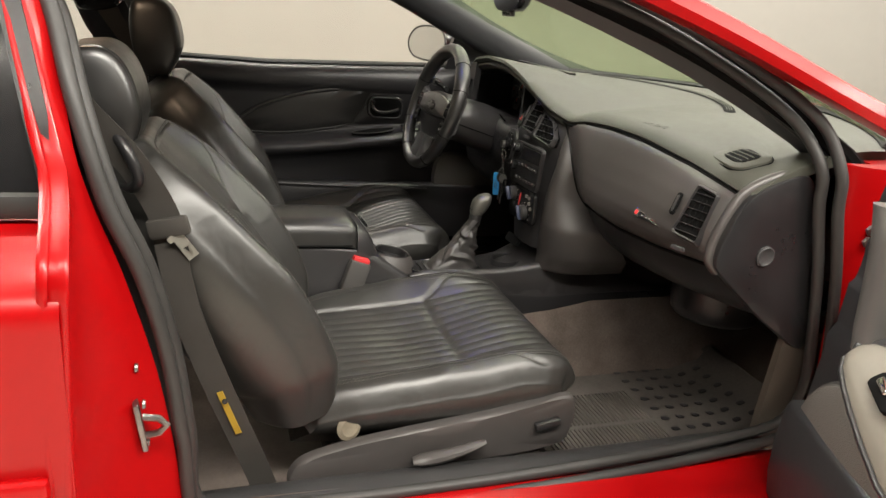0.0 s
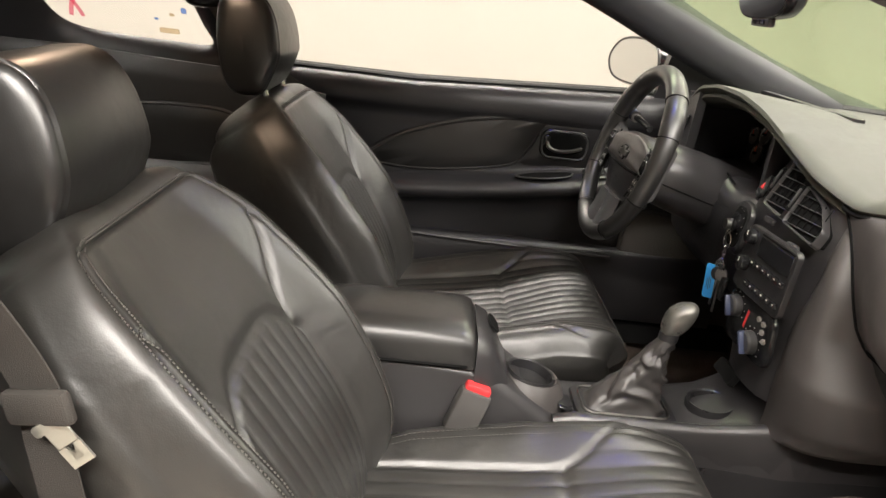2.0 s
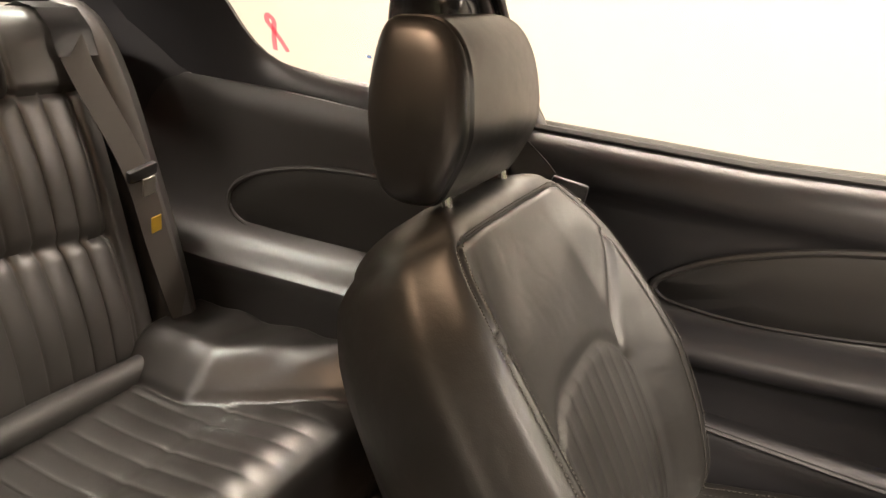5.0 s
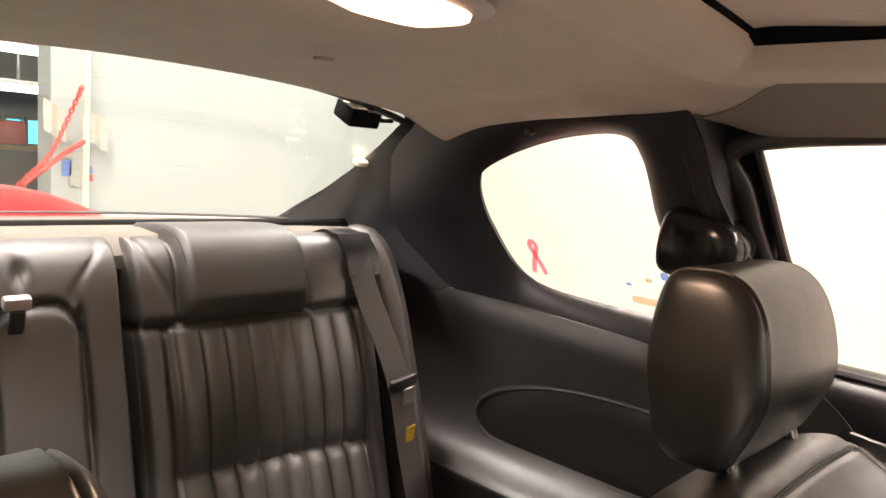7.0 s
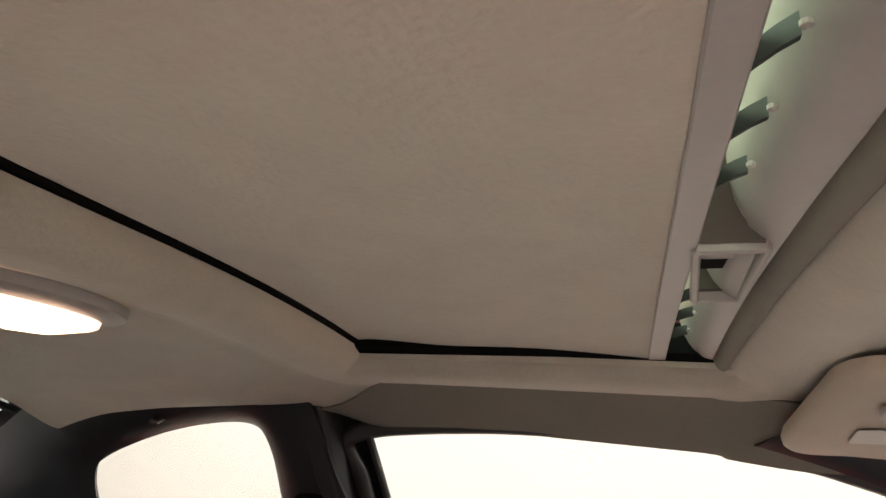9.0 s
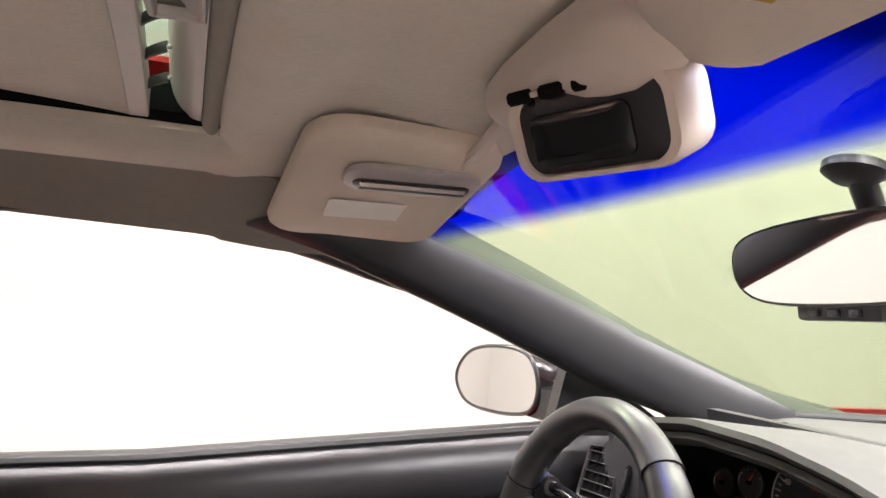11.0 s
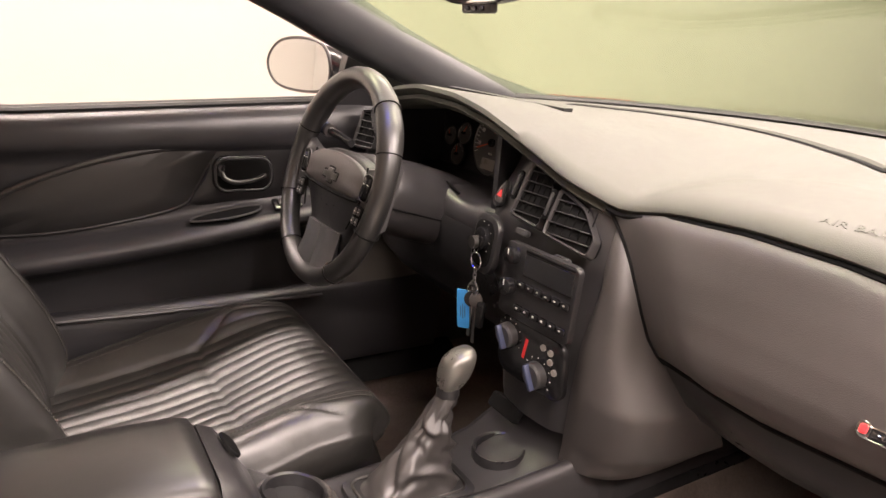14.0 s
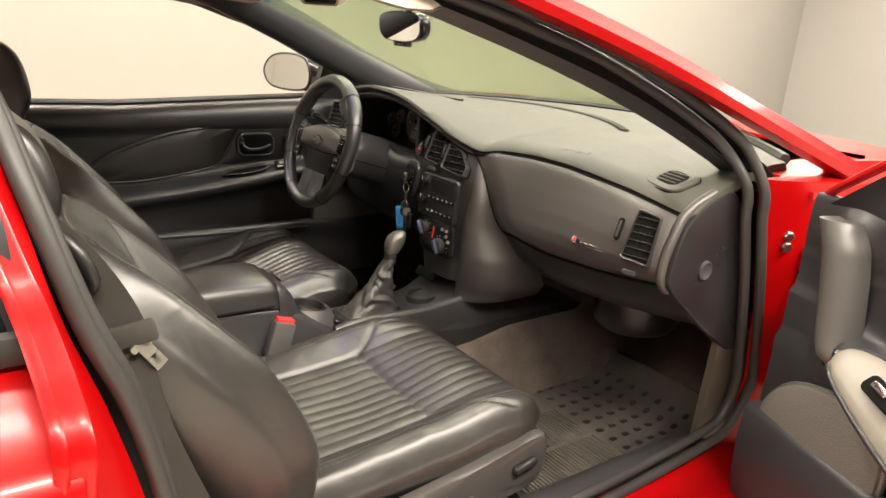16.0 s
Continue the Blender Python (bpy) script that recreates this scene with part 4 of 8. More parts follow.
    hook = thing("coat_hook", (-1.227, s * 0.475, 1.165), "small black coat hook on the roof edge trim", "coat hook", "coat hooks")
    part("base", rbox(0.030, 0.008, 0.016, 0.003, 2, pose(-1.227, s * 0.500, 1.182, s * 30)), GREYTRIM, hook)
    part("hook", tube([(-1.234, s * 0.498, 1.18), (-1.232, s * 0.488, 1.174), (-1.222, s * 0.488, 1.172), (-1.220, s * 0.498, 1.178)], 0.0035, 8), GREYTRIM, hook)

# firewall, floor pan and tunnel inside the car
rows_ = []
for x, z in ((-1.9, 0.30), (-1.45, 0.30), (-1.2, 0.24), (-0.95, 0.19), (-0.6, 0.18), (-0.2, 0.172), (-0.1, 0.172), (0.0, 0.172), (0.1, 0.172), (0.3, 0.172), (0.55, 0.178), (0.70, 0.24), (0.80, 0.38), (0.86, 0.55), (0.88, 0.75), (0.88, 0.92)):
    row = []
    for i in range(69):
        y = -0.68 + 1.36 * i / 68
        tun = sm(lerp(0.17, 0.215, sm(-0.12, 0.10, x)), lerp(0.10, 0.125, sm(-0.12, 0.10, x)), abs(y)) * (0.16 + 0.06 * sm(0.0, 0.3, x)) * (1 - 0.75 * sm(-0.9, -1.1, x))
        side = 0.12 * sm(0.60, 0.68, abs(y))
        row.append(V(x, y, z + (tun + side) * (1 if z < 0.4 else 0)))
    rows_.append(row)
solo("floor_carpet", sheet(rows_, (0, 0, -0.03)), CARPET, "worn dark brown-black carpet on the car floor", "floor", "structure", angle=60)
for s in (-1, 1):
    solo("trim_kick_panel", sheet([[V(x, s * y, z) for z, y in ((0.20, 0.665), (0.34, 0.668), (0.45, 0.672), (0.50, 0.674), (0.545, 0.675))] for x in (0.40 if s < 0 else 0.34, 0.50, 0.62, 0.85)], (0, s * 0.015, 0)), SLAT, "dark brown kick panel beside the footwell", "trim", "structure")
for s in (-1, 1):
    solo("trim_wheel_well", sheet([[V(x, s * lerp(0.655, 0.672, v), lerp(0.30, 0.93 - 0.09 * sm(-1.9, -1.55, x), v)) for v in (0, 0.3, 0.6, 0.85, 1)] for x in (-2.15, -1.9, -1.6, -1.3, -1.0)], (0, s * 0.012, 0)), CARPET, "dark carpet panel over the wheel well", "trim", "structure")
solo("parcel_shelf", sheet([[V(x, y * (1 - 0.17 * sm(-1.78, -1.66, x)), tab(x, [(-2.1, 0.948), (-1.9, 0.960), (-1.7, 0.974), (-1.62, 0.974), (-1.57, 0.950)]) - 0.03 * y * y) for y in [i / 8 * 0.6 for i in range(-8, 9)]] for x in (-2.1, -1.9, -1.78, -1.74, -1.7, -1.66, -1.62, -1.57)], (0, 0, -0.02)), SHELF, "charcoal felt parcel shelf below the rear window", "trim", "structure")
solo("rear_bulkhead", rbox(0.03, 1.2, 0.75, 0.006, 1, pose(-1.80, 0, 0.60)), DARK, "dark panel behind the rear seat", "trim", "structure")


# ---------------------------------------------------------------- front seats
BACK_PATH = [(-0.490, 0.375), (-0.500, 0.46), (-0.530, 0.54), (-0.572, 0.615), (-0.620, 0.69), (-0.672, 0.765), (-0.7085, 0.815), (-0.7345, 0.851)]
PITCH = 0.0285


def pleat(y, depth=0.007):
    t = abs(math.sin(math.pi * y / PITCH))
    return -depth * (1 - t ** 0.36)


def groove(d, w=0.006, depth=0.006):
    return -depth * math.exp(-(d / w) ** 2)


def back_rings(ns=84, nf=150, nb=22):
    line = spline([(x, 0, z) for x, z in BACK_PATH], ns)
    rings = []
    for i in range(ns + 7):
        k = min(i, ns - 1)
        s = k / (ns - 1)
        p = line[k]
        d = (line[min(k + 1, ns - 1)] - line[max(k - 1, 0)]).normalized()
        nrm = V(d.z, 0, -d.x)
        over = max(i - (ns - 1), 0) / 7
        w = 0.247 - 0.012 * sm(0.18, 0.0, s) - 0.090 * (max(s - 0.42, 0) / 0.58) ** 2.2 - 0.026 * over - 0.085 * (1 - math.sqrt(max(1 - over ** 2, 0)))
        th = tab(s, [(0, 0.12), (0.25, 0.170), (0.5, 0.182), (0.8, 0.178), (0.92, 0.168), (1, 0.145)])
        shrink = math.sqrt(max(1 - over ** 2, 0))
        bol = tab(s, [(0, 0.02), (0.15, 0.042), (0.45, 0.048), (0.7, 0.028), (0.88, 0.010), (1, 0.0)])
        c = p + d * 0.034 * over - nrm * th * 0.5 * (1 - shrink)
        ring = []
        for j in range(nf):
            f = -1 + 2 * j / (nf - 1)
            y = f * w
            a = abs(f)
            v = bol * sm(0.52, 0.84, a) * (1 - 0.5 * sm(0.9, 1.0, a))
            v -= 0.05 * (1 - math.sqrt(max(1 - sm(0.80, 1.0, a) ** 2 * 0.98, 0)))
            v -= 0.012 * sm(0.8, 0.2, a) * sm(0.5, 0.9, s)
            top = 0.572 - 0.10 * (abs(y) / 0.135) ** 4
            if abs(y) < 0.135 and s < top:
                v += pleat(y, 0.0042) * sm(top, top - 0.05, s) * sm(0.0, 0.05, s)
            if abs(y) < 0.15:
                v += groove((s - top) * 0.55, 0.006, 0.006) if abs(y) < 0.135 else 0
            v += groove(abs(y) - 0.138, 0.005, 0.006) * sm(0.52, 0.46, s)
            # seam from the arch to the shoulder
            v += groove(abs(y) - lerp(0.128, 0.176, sm(0.50, 0.735, s)), 0.005, 0.007) * sm(0.50, 0.53, s) * sm(0.75, 0.73, s)
            # edge seam along both bolsters and over the top
            v += groove((a - 0.815) * w, 0.0035, 0.0045) * sm(0.04, 0.10, s) * sm(0.97, 0.94, s)
            v += groove((s - 0.955) * 0.55, 0.0035, 0.0045) * sm(0.84, 0.80, a)
            # slack leather of the plain upper panel
            v += 0.0022 * noise.noise(V(y * 16, s * 7, 1.7)) * sm(0.58, 0.68, s)
            ring.append(c + V(0, y, 0) + nrm * (v * shrink))
        tail = []
        for j in range(1, nb):
            f = 1 - 2 * j / nb
            a = abs(f)
            back = th * shrink * (1 - 0.34 * sm(0.66, 1.0, a) ** 2) + 0.012 * (1 - a) * shrink
            tail.append(c + V(0, f * w, 0) - nrm * back)

        def side(p0, p1, sy):
            return [p0.lerp(p1, t / 8) + V(0, sy * 0.010 * math.sin(math.pi * t / 8) * shrink, 0) for t in range(1, 8)]
        ring += side(ring[-1], tail[0], 1) + tail + side(tail[-1], ring[0], -1)
        rings.append(ring)
    return rings


CUSH = [(-0.530, 0.370), (-0.50, 0.392), (-0.44, 0.398), (-0.36, 0.404), (-0.28, 0.410), (-0.20, 0.420), (-0.13, 0.434), (-0.07, 0.445), (-0.02, 0.448), (0.012, 0.440), (0.032, 0.420), (0.044, 0.39), (0.046, 0.35)]


def cushion_rings(ns=96, nf=150, nb=14):
    line = spline([(x, 0, z) for x, z in CUSH], ns)
    rings = []
    for i in range(ns):
        s, p = i / (ns - 1), line[i]
        d = (line[min(i + 1, ns - 1)] - line[max(i - 1, 0)]).normalized()
        nrm = V(-d.z, 0, d.x)
        w = tab(p.x, [(-0.53, 0.225), (-0.4, 0.25), (-0.2, 0.262), (-0.05, 0.258), (0.02, 0.245)]) - 0.04 * sm(0.88, 1, s)
        bol = tab(p.x, [(-0.53, 0.0), (-0.42, 0.022), (-0.25, 0.034), (-0.1, 0.026), (-0.02, 0.008), (0.03, 0.0)])
        ring = []
        for j in range(nf):
            f = -1 + 2 * j / (nf - 1)
            y, a = f * w, abs(f)
            v = bol * sm(0.5, 0.82, a)
            v -= 0.055 * (1 - math.sqrt(max(1 - sm(0.80, 1.0, a) ** 2 * 0.98, 0)))
            inner = lerp(0.146, 0.232, sm(-0.205, -0.045, p.x) ** 1.1)
            if abs(y) < inner:
                v += pleat(y, 0.0046) * sm(-0.53, -0.47, p.x) * sm(0.020, -0.015, p.x) * sm(inner, inner - 0.012, abs(y))
                v += groove(p.x + 0.190, 0.0045, 0.008)
            v += groove(abs(y) - inner, 0.005, 0.007) * sm(-0.03, -0.06, p.x)
            v += 0.0018 * noise.noise(V(y * 22, p.x * 30, 5.3)) * sm(inner, inner + 0.03, abs(y))
            v -= 0.010 * sm(0.14, 0.0, abs(y)) * sm(-0.45, -0.25, p.x) * sm(-0.05, -0.2, p.x)
            ring.append(p + V(0, y, 0) + nrm * v)
        for j in range(1, nb):
            f = 1 - 2 * j / nb
            ring.append(V(min(p.x, 0.03), f * w * (0.97 if j in (1, nb - 1) else 0.9), min(0.295, p.z - 0.03)))
        rings.append(ring)
    return rings


def headrest_bm(zc):
    """A cushion with a rounded side profile carried across, with seamed, slightly domed side panels."""
    tilt, m = radians(12), 64
    ys = [(0.02, 0.1095), (0.3, 0.1090), (0.6, 0.1080), (0.80, 0.1060), (0.91, 0.1025), (0.962, 0.098), (0.985, 0.0945), (0.997, 0.0905)]
    ys += [(1.004, 0.0885), (1.0, 0.0865), (1.0, 0.076), (1.0, 0.060), (1.0, 0.040), (1.0, 0.020)]
    stations = [(k, -y) for k, y in ys] + [(1.0, 0.0)] + [(k, y) for k, y in reversed(ys)]
    rings = []
    for k, y in stations:
        dip = 0.968 if abs(abs(y) - 0.0905) < 0.0012 else 1.0
        ring = []
        for j in range(m):
            a = 2 * math.pi * j / m
            ca, sa = math.cos(a), math.sin(a)
            h = 0.094 * math.copysign(abs(sa) ** (0.72 if ca > 0 else 0.60), sa)
            x = 0.058 * math.copysign(abs(ca) ** (0.68 if ca > 0 else 0.46), ca)
            if ca > 0:
                x *= 1 - 0.42 * sm(-0.005, -0.092, h)
                x += 0.010 * (1 - (y / 0.12) ** 2) * ca
            else:
                x *= 0.92 * (1 - 0.16 * sm(0.0, 0.094, h))
            x, h = x * k * dip, h * (0.08 + 0.92 * k) * dip
            yy = y * (1.05 - 0.13 * sm(-0.02, 0.094, h) - 0.03 * sm(-0.07, -0.094, h))
            ring.append(V(-0.822 + x * math.cos(tilt) - h * math.sin(tilt) * 0.75, yy, zc + h * math.cos(tilt) + x * math.sin(tilt) * 0.4))
        rings.append(ring)
    return loft(rings)


def stitches(pts, r=0.0010, gap=2):
    """A row of short thread stitches along a line."""
    bms = []
    for i in range(0, len(pts) - 1, gap):
        bms.append(tube([pts[i], (pts[i] + pts[i + 1]) / 2, pts[i + 1]], r, 4))
    return join(*bms)


def build_seat(yc):
    seat = thing("front_seat", (-0.25, yc, 0.19), "black leather bucket seat with pleated inserts and grey stitching", "car seat", "front seats")
    T = Matrix.Translation((0, yc, 0))

    def add(name, bm, m, parent=None, label="", angle=38):
        bm.transform(T)
        return part(name, bm, m, parent or seat, label, angle)
    br, cr = back_rings(), cushion_rings()
    nf = 150
    back = add("backrest", loft(br), LEATHER, label="reclined black leather backrest with a pleated arch", angle=80)
    cush = add("cushion", loft(cr), LEATHER, label="black leather cushion with lengthwise pleats and a cross seam", angle=80)
    for jo in (11, 16):
        path = [br[i][jo] for i in range(8, 79)] + [br[80 + (jo < 13)][j] for j in range(jo + 6, nf - jo - 6, 2)] + [br[i][nf - 1 - jo] for i in range(78, 7, -1)]
        add("stitching", stitches([p + V(0.0012, 0, 0.0012) for p in spline(path, 620)], 0.0008), THREAD, back)
    for sgn in (0, 1):
        for jo in (14, 18):
            j = jo if sgn == 0 else nf - 1 - jo
            densec = spline([cr[i][j] for i in range(14, 82)], 190)
            add("stitching", stitches([p + V(0, 0, 0.0010) for p in densec], 0.0008), THREAD, cush)
    # front edge stitch
    add("stitching", stitches([p + V(0.0008, 0, 0.001) for p in spline([cr[81][j] for j in range(12, nf - 12)], 150)]), THREAD, cush)
    zc = 0.903
    head = add("headrest", headrest_bm(zc), LEATHER_SIDE, label="rounded black leather headrest", angle=70)
    for y in (-0.075, 0.075):
        add("post", tube([(-0.782, y, 0.79), (-0.812, y, 0.90)], 0.006, 10), CHROME, head)
        add("post_guide", lathe([(0.014, 0), (0.013, 0.008), (0.009, 0.012)], 14, pose(-0.797, y, 0.868, 0, -18)), GREYTRIM, back)
    # plastic base on both sides
    for sgn in (-1, 1):
        side = spline([(-0.535, 0, 0.30), (-0.46, 0, 0.325), (-0.36, 0, 0.342), (-0.20, 0, 0.362), (-0.10, 0, 0.378), (-0.015, 0, 0.392), (0.008, 0, 0.372), (0.006, 0, 0.318), (-0.03, 0, 0.280), (-0.24, 0, 0.258), (-0.48, 0, 0.222), (-0.55, 0, 0.25)], 48, True)
        shield = add("side_shield", prism([(-sgn * p.x, p.z) for p in side] if sgn < 0 else [(-p.x, p.z) for p in side], 0.022, facing((0, sgn * 0.243, 0), (0, sgn, 0)), 0.010), DASH, label="black plastic side shield")
        if sgn < 0:
            add("lever", tube(spline([(-0.33, sgn * 0.285, 0.296), (-0.26, sgn * 0.29, 0.308), (-0.19, sgn * 0.287, 0.324)], 8), [0.010, 0.015, 0.016, 0.015, 0.013, 0.012, 0.010, 0.006], 10, flat=0.7), DASH, shield)
            add("switch", rbox(0.055, 0.016, 0.016, 0.005, 2, pose(-0.055, sgn * 0.272, 0.340, 0, -12)), TRIM, shield)
            add("recline_ring", lathe([(0.022, 0), (0.024, 0.006), (0.016, 0.010), (0.012, 0.008)], 20, facing((-0.445, sgn * 0.232, 0.348), (0.3, sgn, 0.3))), COLLAR, shield, "worn tan recliner collar")
    add("frame", join(rbox(0.46, 0.40, 0.10, 0.02, 2, pose(-0.24, 0, 0.26)), rbox(0.40, 0.03, 0.06, 0.006, 1, pose(-0.26, 0.17, 0.205)), rbox(0.40, 0.03, 0.06, 0.006, 1, pose(-0.26, -0.17, 0.205))), TRIM)
    return seat


driver_seat = build_seat(0.345)
passenger_seat = copy_thing(driver_seat, pose(-0.25, -0.345, 0.19))
for ob in driver_seat.children:
    if ob.name.startswith("headrest"):
        ob.location = (0.016, 0, 0.046)
for ob in passenger_seat.children:
    if ob.name.startswith("headrest"):
        ob.location = (0.010, 0, 0.006)
# the driver's cushion is set back and tipped up, the passenger's a touch back
for ob in driver_seat.children:
    if ob.name.startswith("cushion"):
        ob.matrix_basis = Matrix.Translation((-0.308, 0, 0.203)) @ Matrix.Rotation(radians(-5), 4, "Y") @ Matrix.Translation((0.25, 0, -0.195)) @ ob.matrix_basis
for ob in passenger_seat.children:
    if ob.name.startswith("cushion"):
        ob.location = (-0.012, 0, 0.002)
# the passenger's backrest is reclined a little further
for ob in passenger_seat.children:
    if ob.name.startswith(("backrest", "headrest")):
        turn = Matrix.Translation((-0.24, -0.010, 0.19)) @ Matrix.Rotation(radians(-3.5), 4, "Y") @ Matrix.Translation((0.24, 0, -0.19))
        ob.matrix_basis = turn @ ob.matrix_basis
tagged(driver_seat, "black leather driver's seat behind the steering wheel, headrest raised")
tagged(passenger_seat, "black leather passenger seat with pleated inserts, headrest lowered")

# ---------------------------------------------------------------- rear bench
bench_seat = thing("rear_bench", (-1.3, 0, 0.26), "black leather rear bench with pleated backrests", "car seat")


def rear_back(y0, y1, s, b0, b1):
    """One outer backrest from y0 (inner) to y1 (outer)."""
    path = spline([(-1.385, 0, 0.36), (-1.40, 0, 0.45), (-1.425, 0, 0.55), (-1.448, 0, 0.63), (-1.478, 0, 0.74), (-1.508, 0, 0.835), (-1.52, 0, 0.88), (-1.535, 0, 0.93), (-1.56, 0, 0.962), (-1.60, 0, 0.972), (-1.64, 0, 0.968)], 90)
    nf = 270
    F = []
    for i, p in enumerate(path):
        d = (path[min(i + 1, 89)] - path[max(i - 1, 0)]).normalized()
        nrm = V(d.z, 0, -d.x)
        row = []
        for j in range(nf):
            f = j / (nf - 1)
            y = lerp(y0, y1, f)
            a = abs(2 * f - 1)
            v = -0.016 * sm(0.93, 1.0, a) ** 2
            mid = (y0 + y1) / 2
            half = (y1 - y0) / 2
            u = (y - mid) / half
            if p.z < 0.852:
                if abs(u) < 0.80:
                    v += pleat((y - mid) * PITCH / 0.040, 0.008) * sm(0.852, 0.83, p.z) * sm(0.37, 0.42, p.z)
                    v += groove(p.z - (0.632 - 0.012 * u), 0.008, 0.012)
                    v += 0.010 * math.sin(math.pi * min(max((p.z - 0.40) / 0.23, 0), 1)) + 0.010 * math.sin(math.pi * min(max((p.z - 0.63) / 0.22, 0), 1))
                v += groove(abs(u) - 0.80, 0.03, 0.008)
            else:
                v += 0.022 * sm(b0 - 0.004, b0 + 0.02, y) * sm(b1 + 0.004, b1 - 0.02, y) * sm(0.852, 0.89, p.z) * sm(1.0, 0.96, p.z)
                v += groove(y - b0, 0.005, 0.007) + groove(y - b1, 0.005, 0.007)
                v += groove(y - lerp(b0 - 0.045, b0 - 0.004, sm(0.98, 0.86, p.z)), 0.005, 0.005) * sm(0.86, 0.9, p.z)
            v += groove(p.z - 0.852, 0.007, 0.012)
            row.append(p + V(0, s * y, 0) + nrm * v)
        F.append(row)
    return sheet(F, (-0.10, 0, -0.01)), F


for s in (-1, 1):
    bm, F = rear_back(0.008, 0.435, s, 0.074, 0.297) if s > 0 else rear_back(0.215, 0.435, s, 0.245, 0.37)
    rb = part("backrest", bm, LEATHER_REAR, bench_seat, "pleated black leather rear backrest", 80)
    for k in ((47, 179) if s > 0 else (39, 187)):
        part("stitching", stitches([p + V(0.002, 0, 0.001) for p in spline([F[i][k] for i in range(62, 84)], 60)]), THREAD, rb)
    # outer bolster beside the belt
    bp = spline([(-1.40, s * 0.488, 0.38), (-1.44, s * 0.486, 0.55), (-1.49, s * 0.482, 0.72), (-1.535, s * 0.475, 0.86), (-1.575, s * 0.465, 0.935), (-1.63, s * 0.455, 0.945)], 20)
    part("side_bolster", tube(bp, [0.036] * 17 + [0.034, 0.03, 0.02], 12, flat=1.3), LEATHER_REAR, bench_seat)
# centre piece with a fold-down armrest
F = []
for p in spline([(-1.385, 0, 0.36), (-1.40, 0, 0.45), (-1.425, 0, 0.55), (-1.448, 0, 0.63), (-1.478, 0, 0.74), (-1.508, 0, 0.835), (-1.52, 0, 0.88), (-1.535, 0, 0.93), (-1.56, 0, 0.962), (-1.60, 0, 0.972), (-1.64, 0, 0.968)], 90):
    row = []
    for j in range(70):
        f = -1 + 2 * j / 69
        y = -0.104 + 0.098 * f
        v = -0.016 * sm(0.92, 1.0, abs(f)) ** 2
        top = 0.895 - 0.03 * (abs(y + 0.115) / 0.05) ** 4
        inside = sm(0.056, 0.050, abs(y + 0.115)) * sm(top + 0.004, top - 0.006, p.z)
        v += 0.004 * inside + groove(abs(y + 0.115) - 0.053, 0.005, 0.012) * sm(0.90, 0.875, p.z)
        v += groove(p.z - top, 0.006, 0.012) * sm(0.056, 0.05, abs(y + 0.115))
        v += groove(y + 0.070 - 0.045 * sm(0.90, 0.98, p.z), 0.005, 0.005) * sm(0.89, 0.90, p.z)
        v -= 0.012 * math.exp(-((y + 0.130) / 0.010) ** 2 - ((p.z - 0.935) / 0.018) ** 2)
        row.append(p + V(v, y, 0))
    F.append(row)
centre = part("centre_backrest", sheet(F, (-0.09, 0, 0)), LEATHER_REAR, bench_seat, "narrow centre backrest with a fold-down armrest", 80)
latch = part("release_latch", rbox(0.016, 0.032, 0.018, 0.004, 2, pose(-1.508, -0.14, 0.905, 0, 15)), GREYBAR, centre, "grey plastic armrest latch")
part("latch_strap", rbox(0.006, 0.018, 0.035, 0.002, 1, pose(-1.508, -0.14, 0.880, 0, 18)), TRIM, latch)
# cushions
for s in (-1, 1):
    F = []
    prof = spline([(-1.40, 0, 0.385), (-1.34, 0, 0.392), (-1.24, 0, 0.392), (-1.12, 0, 0.405), (-1.03, 0, 0.418), (-0.975, 0, 0.405), (-0.955, 0, 0.36), (-0.96, 0, 0.28)], 60)
    for i, p in enumerate(prof):
        row = []
        wall = 0.345 + 0.55 * max(p.x + 1.24, 0)
        for j in range(190):
            f = j / 189
            y = lerp(0.012, 0.565, f)
            v = (0.070 * sm(wall - 0.030, wall + 0.085, y) + 0.010 * noise.noise(V(p.x * 16, y * 7, 4.0)) * sm(wall, wall + 0.05, y) * sm(-1.02, -1.12, p.x)) * sm(0.97, 0.8, i / 59) - 0.03 * sm(0.93, 1.0, f) ** 2 + 0.012 * sm(0.18, 0.0, f) - 0.02 * sm(0.04, 0, f)
            if 0.12 < f and y < wall - 0.012:
                v += pleat((y - 0.2) * PITCH / 0.040, 0.0035) * sm(-1.40, -1.34, p.x) * sm(-0.98, -1.05, p.x)
                v += groove(p.x + 1.17, 0.007, 0.006)
            v += groove(y - wall + 0.006, 0.007, 0.008)
            row.append(p + V(0, s * y, v))
        F.append(row)
    part("cushion", sheet(F, (-0.02, 0, -0.08)), LEATHER_SIDE, bench_seat, "black leather rear seat cushion with a raised bolster", 80)
part("bench_base", rbox(0.42, 1.10, 0.16, 0.02, 2, pose(-1.19, 0, 0.28)), CARPET, bench_seat)
part("seat_gap_roll", tube([(-1.372, -0.45, 0.398), (-1.370, -0.2, 0.402), (-1.370, 0.2, 0.402), (-1.372, 0.41, 0.398)], [0.024, 0.028, 0.028, 0.024], 16), RUBBER, bench_seat)


